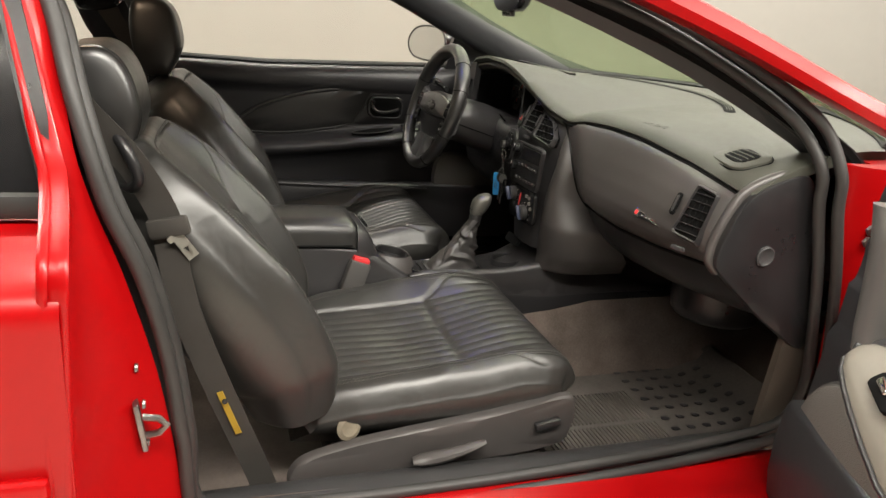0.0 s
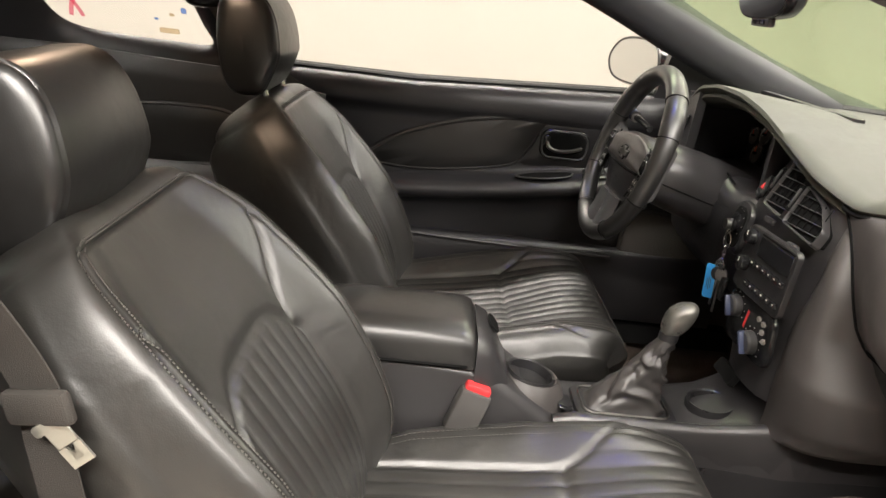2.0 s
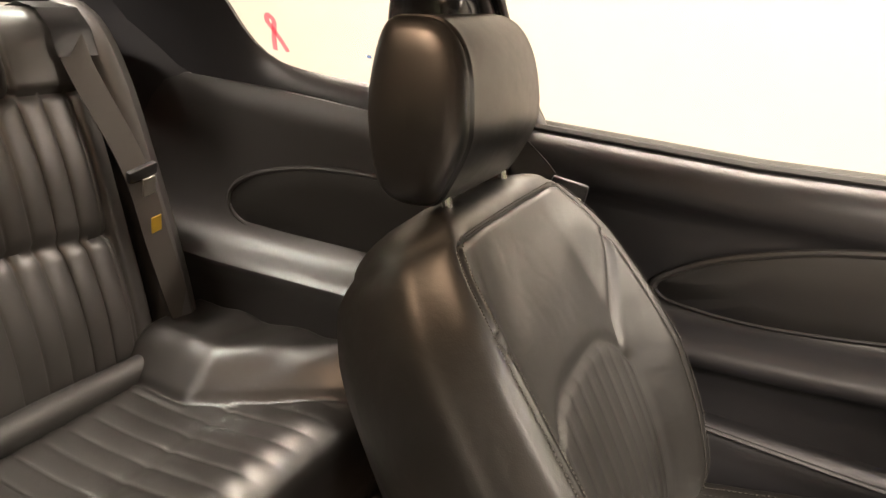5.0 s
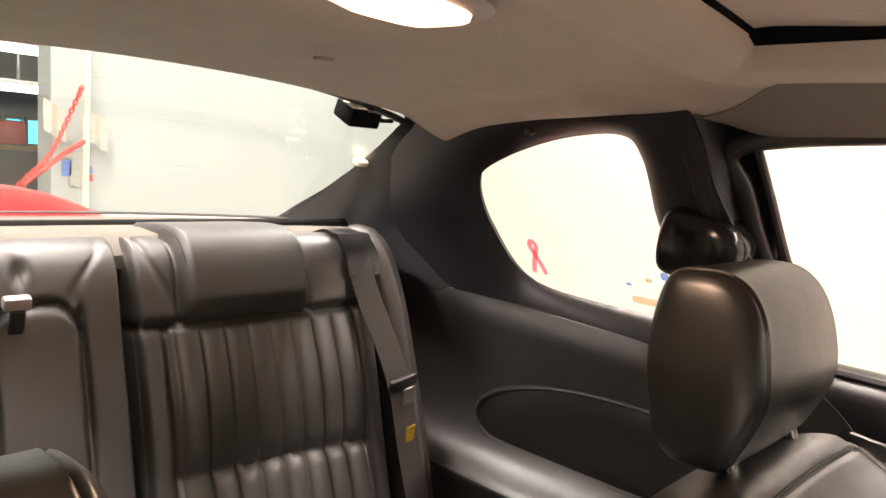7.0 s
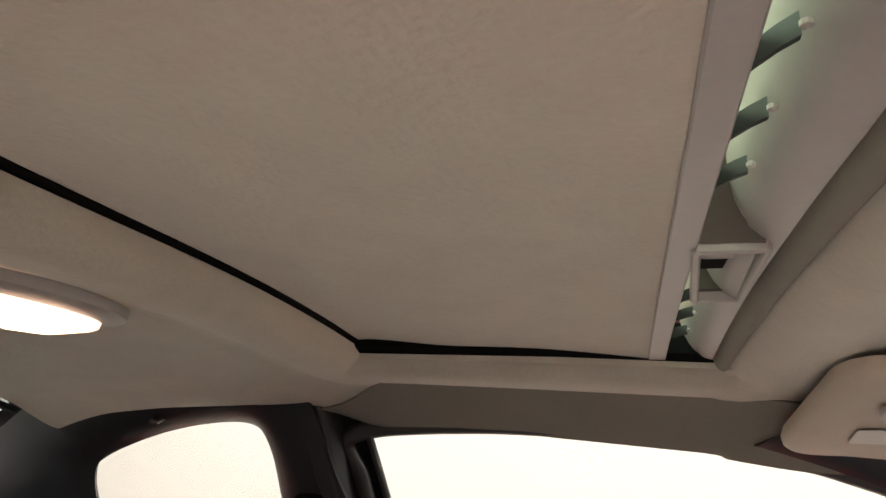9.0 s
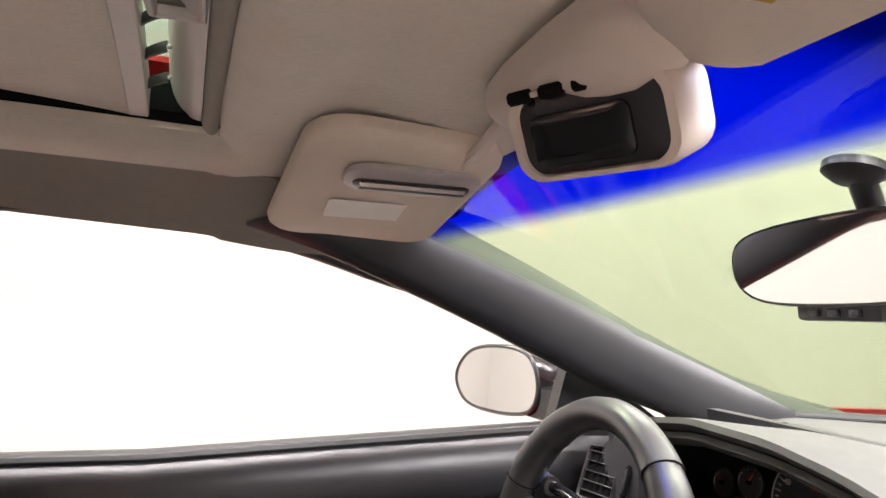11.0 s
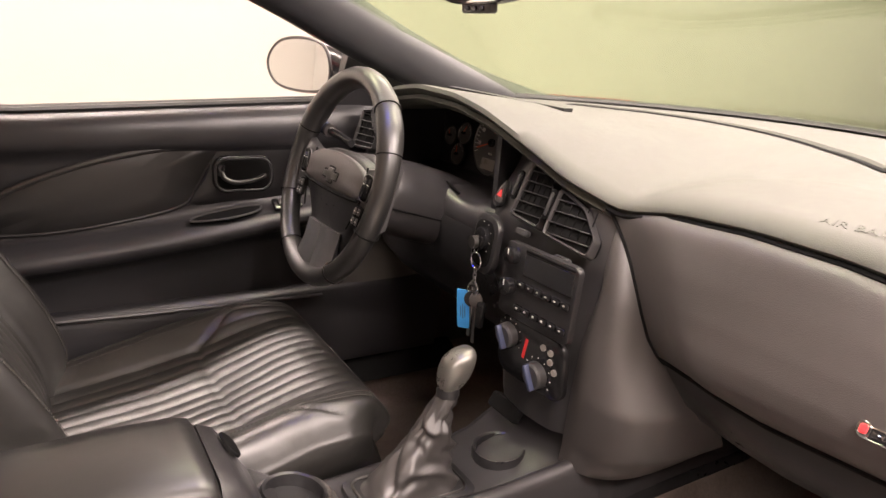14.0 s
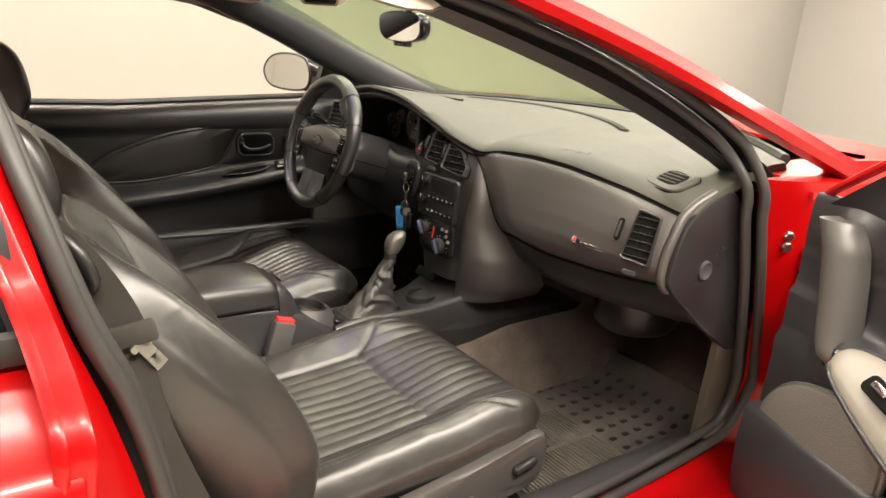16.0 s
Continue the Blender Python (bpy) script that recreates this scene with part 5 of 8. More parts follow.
# ---------------------------------------------------------------- dashboard
EDGE = [(-0.70, 0.240, 0.828), (-0.67, 0.228, 0.837), (-0.55, 0.205, 0.864), (-0.40, 0.186, 0.883), (-0.30, 0.175, 0.886), (-0.20, 0.166, 0.880), (-0.123, 0.157, 0.864), (-0.044, 0.128, 0.890), (0.05, 0.122, 0.922), (0.157, 0.120, 0.953), (0.242, 0.118, 0.967), (0.367, 0.118, 0.970), (0.472, 0.122, 0.955), (0.558, 0.135, 0.917), (0.62, 0.17, 0.885), (0.70, 0.24, 0.86)]


def edge(y):
    return V(tab(y, [(e[0], e[1]) for e in EDGE]), y, tab(y, [(e[0], e[2]) for e in EDGE]))


dash = thing("dashboard", (0.3, 0, 0.5), "dark grey dashboard with soft pad, gauges and black vents", "dashboard")
YD = [-0.69 + 1.38 * i / 92 for i in range(93)]
F = []
for y in YD:
    e = sum((edge(y + d) for d in (-0.015, 0, 0.015)), Vector()) / 3
    w = ws_base(y) + V(-0.01, 0, -0.006)
    row = [e + V(0.028, 0, -0.020), e + V(0.010, 0, -0.017), e + V(0.0, 0, -0.009), e + V(0.003, 0, -0.002)]
    for k in range(1, 25):
        v = k / 24
        p = V(lerp(e.x, w.x, v), y, lerp(e.z, w.z, 1 - (1 - v) ** 2.2))
        if y < -0.1:
            # raised shoulder over the airbag
            q = ((y + 0.40) / 0.27) ** 2 + ((p.x - 0.20) / 0.20) ** 2
            p.z += 0.007 * sm(1.15, 0.8, q)
        row.append(p)
    F.append(row)
part("pad", sheet(F, (0.01, 0, -0.018)), PAD, dash, "soft grey dash pad", 60)

# passenger face below the pad: from the crease beside the centre stack round to the end cap
CREASE = [(0.470, 0.335, -0.175), (0.52, 0.310, -0.225), (0.60, 0.255, -0.235), (0.650, 0.214, -0.205), (0.673, 0.195, -0.192), (0.698, 0.179, -0.186), (0.734, 0.168, -0.177), (0.763, 0.164, -0.166), (0.790, 0.161, -0.155), (0.813, 0.161, -0.140), (0.832, 0.162, -0.122), (0.852, 0.162, -0.103)]


def crease(z):
    return V(tab(z, [(c[0], c[1]) for c in CREASE]), tab(z, [(c[0], c[2]) for c in CREASE]), z)


def face_low(y):
    return tab(y, [(-0.69, 0.682), (-0.60, 0.672), (-0.45, 0.664), (-0.30, 0.662), (-0.19, 0.672)])


FACE = [(0, 0.004), (0.04, -0.006), (0.12, -0.012), (0.30, -0.022), (0.50, -0.030), (0.68, -0.033), (0.80, -0.029), (0.90, -0.017), (0.96, -0.002), (1.0, 0.014)]
F = []
for i in range(61):
    u = (i / 60) ** 1.25
    row = []
    for k in range(33):
        v = k / 32
        ya = lerp(-0.115, -0.672, u)
        z = lerp(edge(ya).z - 0.016, face_low(ya), v)
        c = crease(z)
        y = lerp(c.y, -0.672, u)
        x = edge(y).x + tab(v, FACE) * (1 + 0.35 * sm(-0.45, -0.62, y))
        x = lerp(c.x, x, sm(0.0, 0.22, u)) + 0.010 * sm(0.95, 1.0, u) ** 2
        row.append(V(x, y, z))
    F.append(row)
part("glovebox_face", sheet(F, (0.02, 0, 0)), DASH, dash, "smooth charcoal passenger face", 60)
low_line = [row[-1] for row in F]
# glovebox lid, set back below the face, and the underside
F = []
for q in low_line:
    y = min(q.y, -0.19)
    F.append([V(q.x + dx, y, q.z + dz) for dx, dz in ((0.004, 0.002), (0.008, -0.010), (0.016, -0.030), (0.032, -0.060), (0.060, -0.086), (0.11, -0.104), (0.22, -0.110), (0.42, -0.085))])
part("glovebox_lid", sheet(F, (0, 0, 0.012)), TRIM, dash, "black lower glovebox lid", 60)
part("glovebox_seam", tube([q + V(0.003, 0, -0.004) for q in low_line], 0.0035, 5), DARK, dash)
part("pad_seam", tube([edge(y) + V(0.004, 0, -0.017) for y in [-0.668 + 0.565 * i / 40 for i in range(41)]], 0.0036, 6), DARK, dash)
part("crease_seam", tube([crease(0.852 - 0.19 * i / 20) + V(-0.002, 0.001, 0) for i in range(21)], 0.0022, 6), DARK, dash)
part("blower_housing", loft([[V(0.47 + 0.12 * math.cos(a) * k, -0.42 + 0.10 * math.sin(a) * k, z) for a in (2 * math.pi * j / 28 for j in range(28))] for k, z in ((1.0, 0.60), (1.0, 0.50), (0.96, 0.475), (0.85, 0.462), (0.4, 0.458))]), TRIM, dash, "round black blower housing below the glovebox", 50)
# end caps beside the doors, with a rounded bead along their inner edge
cap_line = spline([(0.200, 0, 0.682), (0.186, 0, 0.705), (0.190, 0, 0.740), (0.206, 0, 0.785), (0.232, 0, 0.826), (0.285, 0, 0.856), (0.352, 0, 0.866), (0.392, 0, 0.80), (0.424, 0, 0.70), (0.444, 0, 0.60), (0.450, 0, 0.512), (0.350, 0, 0.566), (0.262, 0, 0.632)], 70, True)
for s in (-1, 1):
    cap = part("end_cap", prism([((-p.x) * s, p.z) for p in cap_line], 0.014, facing((0, s * 0.680, 0), (0, s, 0)), 0.006), TRIM, dash, "black dashboard end cap")
    part("cap_bead", tube(spline([(0.206, s * 0.676, 0.680), (0.185, s * 0.674, 0.705), (0.189, s * 0.672, 0.742), (0.205, s * 0.672, 0.787), (0.231, s * 0.672, 0.829), (0.285, s * 0.676, 0.859), (0.345, s * 0.680, 0.871)], 40), 0.010, 10), DASH, cap, "rounded charcoal edge bead")
    part("cap_plug", lathe([(0.020, 0.0), (0.020, 0.005), (0.017, 0.0065), (0.012, 0.0035), (0.0, 0.003)], 24, facing((0.292, s * 0.692, 0.715), (0, s, 0))), GREYTRIM, cap, "round screw cover")


def row_span(outline, y):
    """Left and right end of a closed outline at the height y."""
    xs = []
    for (x0, y0), (x1, y1) in zip(outline, outline[1:] + outline[:1]):
        if (y0 - y) * (y1 - y) < 0:
            xs.append(x0 + (x1 - x0) * (y - y0) / (y1 - y0))
    return (min(xs), max(xs)) if len(xs) > 1 else None


def rounded(corners, r=0.006, n=4):
    """A closed outline with rounded corners."""
    out, k = [], len(corners)
    for i, c in enumerate(corners):
        c, a, b = V(*c, 0), V(*corners[i - 1], 0), V(*corners[(i + 1) % k], 0)
        p, q = c + (a - c).normalized() * r, c + (b - c).normalized() * r
        out += [tuple(((1 - t) ** 2 * p + 2 * t * (1 - t) * c + t * t * q)[:2]) for t in (j / n for j in range(n + 1))]
    return out


def air_vent(c, out, corners, n, vanes=5):
    """A slatted outlet in a thin rim, a near-black plate as its shaded hole; corners: its outline in the fascia's
    plane.
    """
    m = facing(c, out)
    ln = rounded(corners)
    mx, my = sum(p[0] for p in ln) / len(ln), sum(p[1] for p in ln) / len(ln)
    grow = lambda k: [(mx + (x - mx) * k, my + (y - my) * k) for x, y in ln]
    vent = part("air_vent", prism(ln, 0.022, m @ Matrix.Translation((0, 0, -0.022))), DARK, dash, "black slatted air vent")
    part("frame", loft([[m @ V(x, y, z) for x, y in grow(k)] for k, z in ((1.14, -0.008), (1.11, 0.002), (1.05, 0.0062), (1.0, 0.0052), (0.985, 0.0))], caps=False), FASCIA, vent, "", 60)
    lo, hi = min(p[1] for p in ln), max(p[1] for p in ln)
    for k in range(n):
        yy = lerp(lo, hi, (k + 0.7) / (n + 0.4))
        span = row_span(ln, yy)
        if span:
            part("slat", rbox(span[1] - span[0], 0.0017, 0.006, 0.0006, 1, m @ pose((span[0] + span[1]) / 2, yy, 0.0012, 4)), FASCIA, vent)
    for k in range(vanes):
        xx = lerp(min(p[0] for p in ln), max(p[0] for p in ln), (k + 0.7) / (vanes + 0.4))
        part("vane", rbox(0.0016, (hi - lo) * 0.62, 0.002, 0.0005, 1, m @ pose(xx, (hi + lo) / 2, 0.0008)), DARK, vent)
    return vent


air_vent((0.137, 0.028, 0.841), (-1, -0.10, 0.42), [(-0.019, 0.047), (-0.026, -0.034), (0.032, -0.041), (0.036, -0.003), (0.032, 0.029)], 5)
air_vent((0.131, -0.064, 0.821), (-1, -0.16, 0.42), [(-0.033, 0.042), (-0.036, -0.021), (0.043, -0.032), (0.045, -0.008), (0.016, 0.023)], 4)
air_vent((0.180, -0.617, 0.773), (-1, -0.26, 0.42), [(-0.017, 0.050), (-0.027, -0.044), (0.029, -0.050), (0.027, 0.042)], 6)
air_vent((0.123, 0.565, 0.857), (-1, -0.20, 0.30), [(-0.030, 0.034), (-0.036, -0.038), (0.030, -0.036), (0.034, 0.040)], 5)
for c, out in (((0.142, 0.074, 0.846), (-1, -0.1, 0.4)), ((0.132, -0.017, 0.838), (-1, -0.1, 0.4)), ((0.170, -0.571, 0.779), (-1, -0.2, 0.4)), ((0.122, 0.497, 0.862), (-1, 0.2, 0.25))):
    m = facing(c, out)
    wheelv = part("thumbwheel", prism(rrect(0.012, 0.046, 0.006), 0.004, m, 0.002), DARK, dash)
    part("wheel_rib", prism(rrect(0.005, 0.034, 0.002), 0.006, m, 0.002), GREYTRIM, wheelv)
for c, out in (((0.124, 0.026, 0.786), (-1, -0.1, 0.3)), ((0.118, -0.072, 0.775), (-1, -0.1, 0.3)), ((0.157, -0.620, 0.706), (-1, -0.3, 0.1))):
    m = facing(c, out)
    part("vent_tab", prism(rrect(0.030, 0.010, 0.005), 0.006, m, 0.003), GREYTRIM, dash)

def pad_top(x, y):
    e, w = edge(y), ws_base(y) + V(-0.01, 0, -0.006)
    v = min(max((x - e.x) / (w.x - e.x), 0), 1)
    return V(x, y, lerp(e.z, w.z, 1 - (1 - v) ** 2.2))


# demister outlets
fwd, side = pad_top(0.305, -0.600) - pad_top(0.240, -0.600), pad_top(0.272, -0.565) - pad_top(0.272, -0.635)
m = facing(pad_top(0.272, -0.600) + V(0, 0, 0.0035), fwd.cross(side), fwd)
dm = part("demister_outlet", prism([(x + 0.10 * y, y) for x, y in rrect(0.080, 0.086, 0.024)], 0.006, m, 0.003), PAD, dash, "small slatted demister outlet")
part("outlet_groove", tube([m @ V(x + 0.10 * y, y, 0.0005) for x, y in rrect(0.084, 0.090, 0.026)], 0.0014, 5, closed=True), DARK, dm)
# dark plate on top as the shade inside the outlet
part("outlet_void", prism([(x + 0.10 * y, y) for x, y in rrect(0.046, 0.054, 0.016)], 0.0075, m, 0.001), DARK, dm)
for k in range(4):
    part("slat", rbox(0.041, 0.0026, 0.004, 0.0008, 1, m @ Matrix.Translation((0.1 * (-0.019 + 0.0125 * k), -0.019 + 0.0125 * k, 0.0072)) @ pose(0, 0, 0, 0, 0, 9)), PAD, dm)

g1 = spline([(0.50, -0.275, 0), (0.60, -0.12, 0), (0.635, 0.07, 0), (0.60, 0.25, 0), (0.50, 0.40, 0)], 40)
part("defroster_slot", tube([pad_top(p.x, p.y) + V(0, 0, 0.001) for p in g1], [0.004] + [0.014] * 38 + [0.004], 6, flat=0.15, up=(0, 0, 1)), DARK, dash, "long black windshield demister slot")
for d in (-0.007, 0.0, 0.007):
    part("grille_bar", tube([pad_top(p.x + d, p.y) + V(0, 0, 0.003) for p in g1[2:-2]], 0.0015, 4), PAD, dash)
mm = facing(pad_top(0.222, -0.382) + V(0, 0, 0.0085), (-0.33, -0.05, 1), (1, 0.18, 0.3))
part("airbag_lettering", letters("AIR BAG", 0.019, mm, 0.0003), PAD, dash, "embossed airbag lettering")

# badge on the passenger face
mb = facing((0.166, -0.502, 0.727), (-1, -0.12, 0.42))
badge = part("badge", prism(rrect(0.076, 0.011, 0.003), 0.003, mb, 0.001), GLOSS, dash, "small black and chrome badge with a red mark")
part("badge_rim", tube([mb @ V(x, y, 0.003) for x, y in rrect(0.078, 0.012, 0.003)], 0.0009, 5, closed=True), CHROME, badge)
part("badge_mark", prism(rrect(0.013, 0.016, 0.005), 0.005, mb @ Matrix.Translation((-0.036, 0.002, 0)), 0.001), CHROME, badge)
part("mark_red", prism(rrect(0.008, 0.010, 0.003), 0.0062, mb @ Matrix.Translation((-0.036, 0.002, 0)), 0.001), REDPL, badge)
part("badge_script", tube([mb @ V(-0.024 + 0.056 * k / 40, 0.0016 * math.sin(k * 0.9) + 0.0009 * math.sin(k * 2.3 + 1), 0.004) for k in range(41)], 0.0008, 4), CHROME, badge)

# centre stack
STX = [(0.50, 0.134), (0.60, 0.124), (0.67, 0.124), (0.74, 0.136), (0.78, 0.142), (0.81, 0.150), (0.88, 0.176), (0.95, 0.20)]
F = []
for i in range(33):
    u = i / 32
    row = []
    for k in range(41):
        v = k / 40
        yt = lerp(0.125, -0.118, u)
        z = lerp(edge(yt).z - 0.014, 0.515, v)
        yl = tab(z, [(0.515, 0.055), (0.66, 0.062), (0.69, 0.10), (0.72, 0.150), (0.78, 0.152), (0.83, 0.140), (0.86, 0.130), (0.95, 0.115)])
        yr = tab(z, [(0.515, -0.100), (0.60, -0.112), (0.75, -0.128), (0.86, -0.118), (0.95, -0.11)])
        y = lerp(yl, yr, u) if v > 0.0 else lerp(yl, yr, u)
        zz = min(z, edge(y).z - 0.012)
        row.append(V(tab(zz, STX) - 0.012 * math.sin(math.pi * u) + 0.02 * sm(0.7, 1.0, abs(2 * u - 1)) * 0.4, y, zz))
    F.append(row)
part("centre_fascia", sheet(F, (0.03, 0, 0)), FASCIA, dash, "charcoal centre stack", 60)
# rounded side of the stack, from its front face back to the crease
F = []
for k in range(43):
    v = k / 42
    z = lerp(0.856, 0.472, v)
    yr = tab(z, [(0.43, -0.09), (0.515, -0.100), (0.60, -0.112), (0.75, -0.126), (0.83, -0.118), (0.86, -0.100)])
    a, b = V(tab(z, STX) + 0.004, yr, z), crease(z)
    swell = 0.030 * sm(-0.05, 0.30, v) * (1 - 0.2 * sm(0.7, 1.0, v)) * (b - a).length / 0.09
    F.append([lerp(a, b, u) + V(-0.72, -0.70, 0) * swell * math.sin(math.pi * u ** 0.8) for u in [i / 18 for i in range(19)]])
part("stack_cheek", sheet(F, (0.02, 0, 0)), DASH, dash, "rounded charcoal side of the centre stack", 70)
# driver's side lower panels
F = []
for y in [0.05 + 0.62 * i / 24 for i in range(25)]:
    F.append([V(x + 0.05 * sm(0.5, 0.67, y), y, z) for x, z in ((0.17, 0.764), (0.140, 0.766), (0.128, 0.74), (0.135, 0.68), (0.15, 0.62), (0.19, 0.575), (0.28, 0.55), (0.5, 0.56))])
part("driver_knee_panel", sheet(F, (0.01, 0, 0.012)), TRIM, dash, "black panel below the steering column", 60)
# panel round the driver's vent
F = []
for y in [0.475 + 0.20 * i / 14 for i in range(15)]:
    zt = edge(y).z - 0.012
    F.append([V(lerp(0.122, 0.165, sm(0.56, 0.675, y)) + 0.02 * (1 - v) * 0.3, y, lerp(zt, 0.775, v)) for v in [i / 8 for i in range(9)]])
part("vent_panel", sheet(F, (0.02, 0, 0)), GREYTRIM, dash, "charcoal panel round the side vent", 60)

# hazard switch, ignition bezel
mz = facing((0.145, 0.114, 0.821), (-1, 0.05, 0.4))
hz = part("hazard_switch", prism(spline([(0, 0.024, 0), (0.012, 0.004, 0), (0.013, -0.014, 0), (0, -0.021, 0), (-0.013, -0.014, 0), (-0.012, 0.004, 0)], 30, True), 0.006, mz, 0.003), GLOSS, dash, "black hazard switch with a red triangle")
part("hazard_triangle", prism([(0, 0.008), (0.0065, -0.004), (-0.0065, -0.004)], 0.0075, mz), REDPL, hz)
mi = facing((0.119, 0.104, 0.747), (-1, 0.1, 0.12))
ig = part("ignition_bezel", prism(rrect(0.074, 0.096, 0.026), 0.010, mi, 0.006), TRIM, dash, "black ignition bezel")
# no hollow here: a dark plate gives the recess its shade
part("bezel_recess", prism(rrect(0.056, 0.074, 0.02), 0.0125, mi, 0.002), DARK, ig)
part("ignition_lock", lathe([(0.018, 0), (0.018, 0.014), (0.012, 0.016), (0.0, 0.016)], 24, mi @ Matrix.Translation((0.004, 0.008, 0.006))), GLOSS, ig)
for a in range(5):
    part("key_mark", rbox(0.003, 0.001, 0.0006, 0.0002, 1, mi @ pose(0.024 * math.cos(radians(100 - 35 * a)), 0.008 + 0.026 * math.sin(radians(100 - 35 * a)), 0.0128)), WHITE, ig)

# instrument cluster
part("cluster_housing", join(
    sheet([[V(0.300, y, z) for z in (0.765, 0.80, 0.85, 0.90, 0.95)] for y in (0.175, 0.3, 0.45, 0.56)], (0.02, 0, 0)),
    sheet([[V(x, lerp(0.150, 0.185, (x - 0.15) / 0.15), z) for z in (0.765, 0.86, 0.93)] for x in (0.15, 0.2, 0.31)], (0, -0.012, 0)),
    sheet([[V(x, 0.560, z) for z in (0.765, 0.86, 0.93)] for x in (0.14, 0.2, 0.31)], (0, 0.015, 0))), TRIM, dash, "black instrument binnacle")
# lower cowl under the gauges, running into the centre stack
F = []
for i in range(41):
    y = lerp(0.128, 0.56, i / 40)
    arch = 0.016 * math.exp(-((y - 0.345) / 0.085) ** 4)
    drop = 0.010 * sm(0.24, 0.14, y)
    F.append([V(x, y, z + arch * w + drop * q) for x, z, w, q in ((0.140, 0.728, 0, 0), (0.133, 0.748, 0.3, 0), (0.134, 0.766, 0.9, 0.2), (0.142, 0.779, 1, 0.6), (0.155, 0.785, 1, 1), (0.18, 0.785, 0.9, 1), (0.21, 0.783, 0.6, 0.6), (0.25, 0.784, 0.2, 0), (0.302, 0.790, 0, 0))])
part("cluster_cowl", sheet(F, (0.004, 0, -0.010)), FASCIA, dash, "charcoal cowl below the gauges", 60)
part("cowl_gap", tube([V(0.152, y, 0.789 + 0.016 * math.exp(-((y - 0.345) / 0.085) ** 4)) for y in [0.25 + 0.19 * i / 20 for i in range(21)]], 0.0022, 6), DARK, dash)
tiltv = (-1, 0, 0.18)


def dial(y, z, r, ticks, a0, a1, needle, label):
    m = facing((0.292, y, z), tiltv)
    d = part("gauge", lathe([(r, 0), (r, 0.004), (r * 0.97, 0.005), (0, 0.005)], 40, m), DIAL, dash, label)
    part("gauge_rim", tube([m @ V(r * math.cos(t), r * math.sin(t), 0.005) for t in (2 * math.pi * k / 40 for k in range(40))], 0.0014, 5, closed=True), STEEL, d)
    for k in range(ticks):
        a = radians(lerp(a0, a1, k / (ticks - 1)))
        part("tick", rbox(r * (0.16 if k % 2 == 0 else 0.09), r * 0.025, 0.0006, 0.0001, 1, m @ pose(r * 0.86 * math.cos(a), r * 0.86 * math.sin(a), 0.0054, 0, 0, math.degrees(a))), WHITE, d)
    an = radians(needle)
    part("needle", rbox(r * 0.78, r * 0.04, 0.002, 0.0005, 1, m @ pose(r * 0.36 * math.cos(an), r * 0.36 * math.sin(an), 0.009, 0, 0, needle)), ORANGE, d)
    part("hub", lathe([(r * 0.13, 0.004), (r * 0.13, 0.011), (r * 0.09, 0.013), (0, 0.013)], 20, m), GLOSS, d)
    return d, m


sp, ms = dial(0.354, 0.860, 0.062, 29, 205, -25, 200, "round speedometer with an orange needle")
for k, txt in enumerate(("20", "40", "60", "80", "100", "120", "140")):
    a = radians(lerp(188, -25, k / 6))
    part("numeral", letters(txt, 0.011, ms @ pose(0.044 * math.cos(a), 0.044 * math.sin(a), 0.0056)), WHITE, sp)
part("odometer", rbox(0.046, 0.022, 0.001, 0.001, 1, ms @ pose(0.0, -0.042, 0.0058)), LCD, sp, "grey odometer window")
part("unit_text", letters("MPH", 0.006, ms @ pose(0.0, -0.022, 0.0056)), WHITE, sp)
part("emblem_mark", rbox(0.014, 0.005, 0.001, 0.0004, 1, ms @ pose(0.006, 0.022, 0.0056)), REDPL, sp)
dial(0.456, 0.864, 0.022, 7, 150, 30, 60, "small round gauge")
dial(0.478, 0.817, 0.022, 7, 150, 30, 100, "small round gauge")
dial(0.509, 0.852, 0.019, 7, 150, 30, 120, "small round gauge")
dial(0.248, 0.846, 0.046, 11, 200, -20, 140, "round gauge half hidden by the fascia")

# radio and heater controls
mr = facing((0.100, -0.055, 0.728), (-1, -0.06, 0.06))
radio = part("radio", prism(rrect(0.146, 0.108, 0.010), 0.010, mr, 0.003), TRIM, dash, "black car radio with white symbols")
part("display", rbox(0.096, 0.032, 0.002, 0.001, 1, mr @ pose(0.019, 0.029, 0.0105)), GLOSS, radio)
part("tape_slot", rbox(0.096, 0.004, 0.003, 0.001, 1, mr @ pose(0.019, 0.049, 0.0105)), DARK, radio)
for x, y in ((-0.052, 0.036), (-0.052, -0.010)):
    kn = part("knob", lathe([(0.013, 0), (0.012, 0.013), (0.010, 0.014), (0, 0.014)], 20, mr @ Matrix.Translation((x, y, 0.009))), GLOSS, radio)
    part("knob_mark", rbox(0.0012, 0.008, 0.0006, 0.0001, 1, mr @ pose(x, y + 0.006, 0.0236)), WHITE, kn)
for row_, yy in ((0, -0.001), (1, -0.036)):
    for k in range(6):
        bt = part("button", rbox(0.015, 0.010, 0.006, 0.002, 2, mr @ pose(-0.028 + 0.0175 * k, yy, 0.011)), GLOSS, radio)
        part("symbol", rbox(0.0035, 0.0022, 0.0004, 0.0001, 1, mr @ pose(-0.028 + 0.0175 * k, yy + 0.001, 0.0143)), WHITE, bt)
mh = facing((0.104, -0.052, 0.627), (-1, -0.06, -0.06))
hv = part("heater_panel", prism(rrect(0.140, 0.092, 0.022), 0.010, mh, 0.004), GLOSS, dash, "glossy black heater control panel")
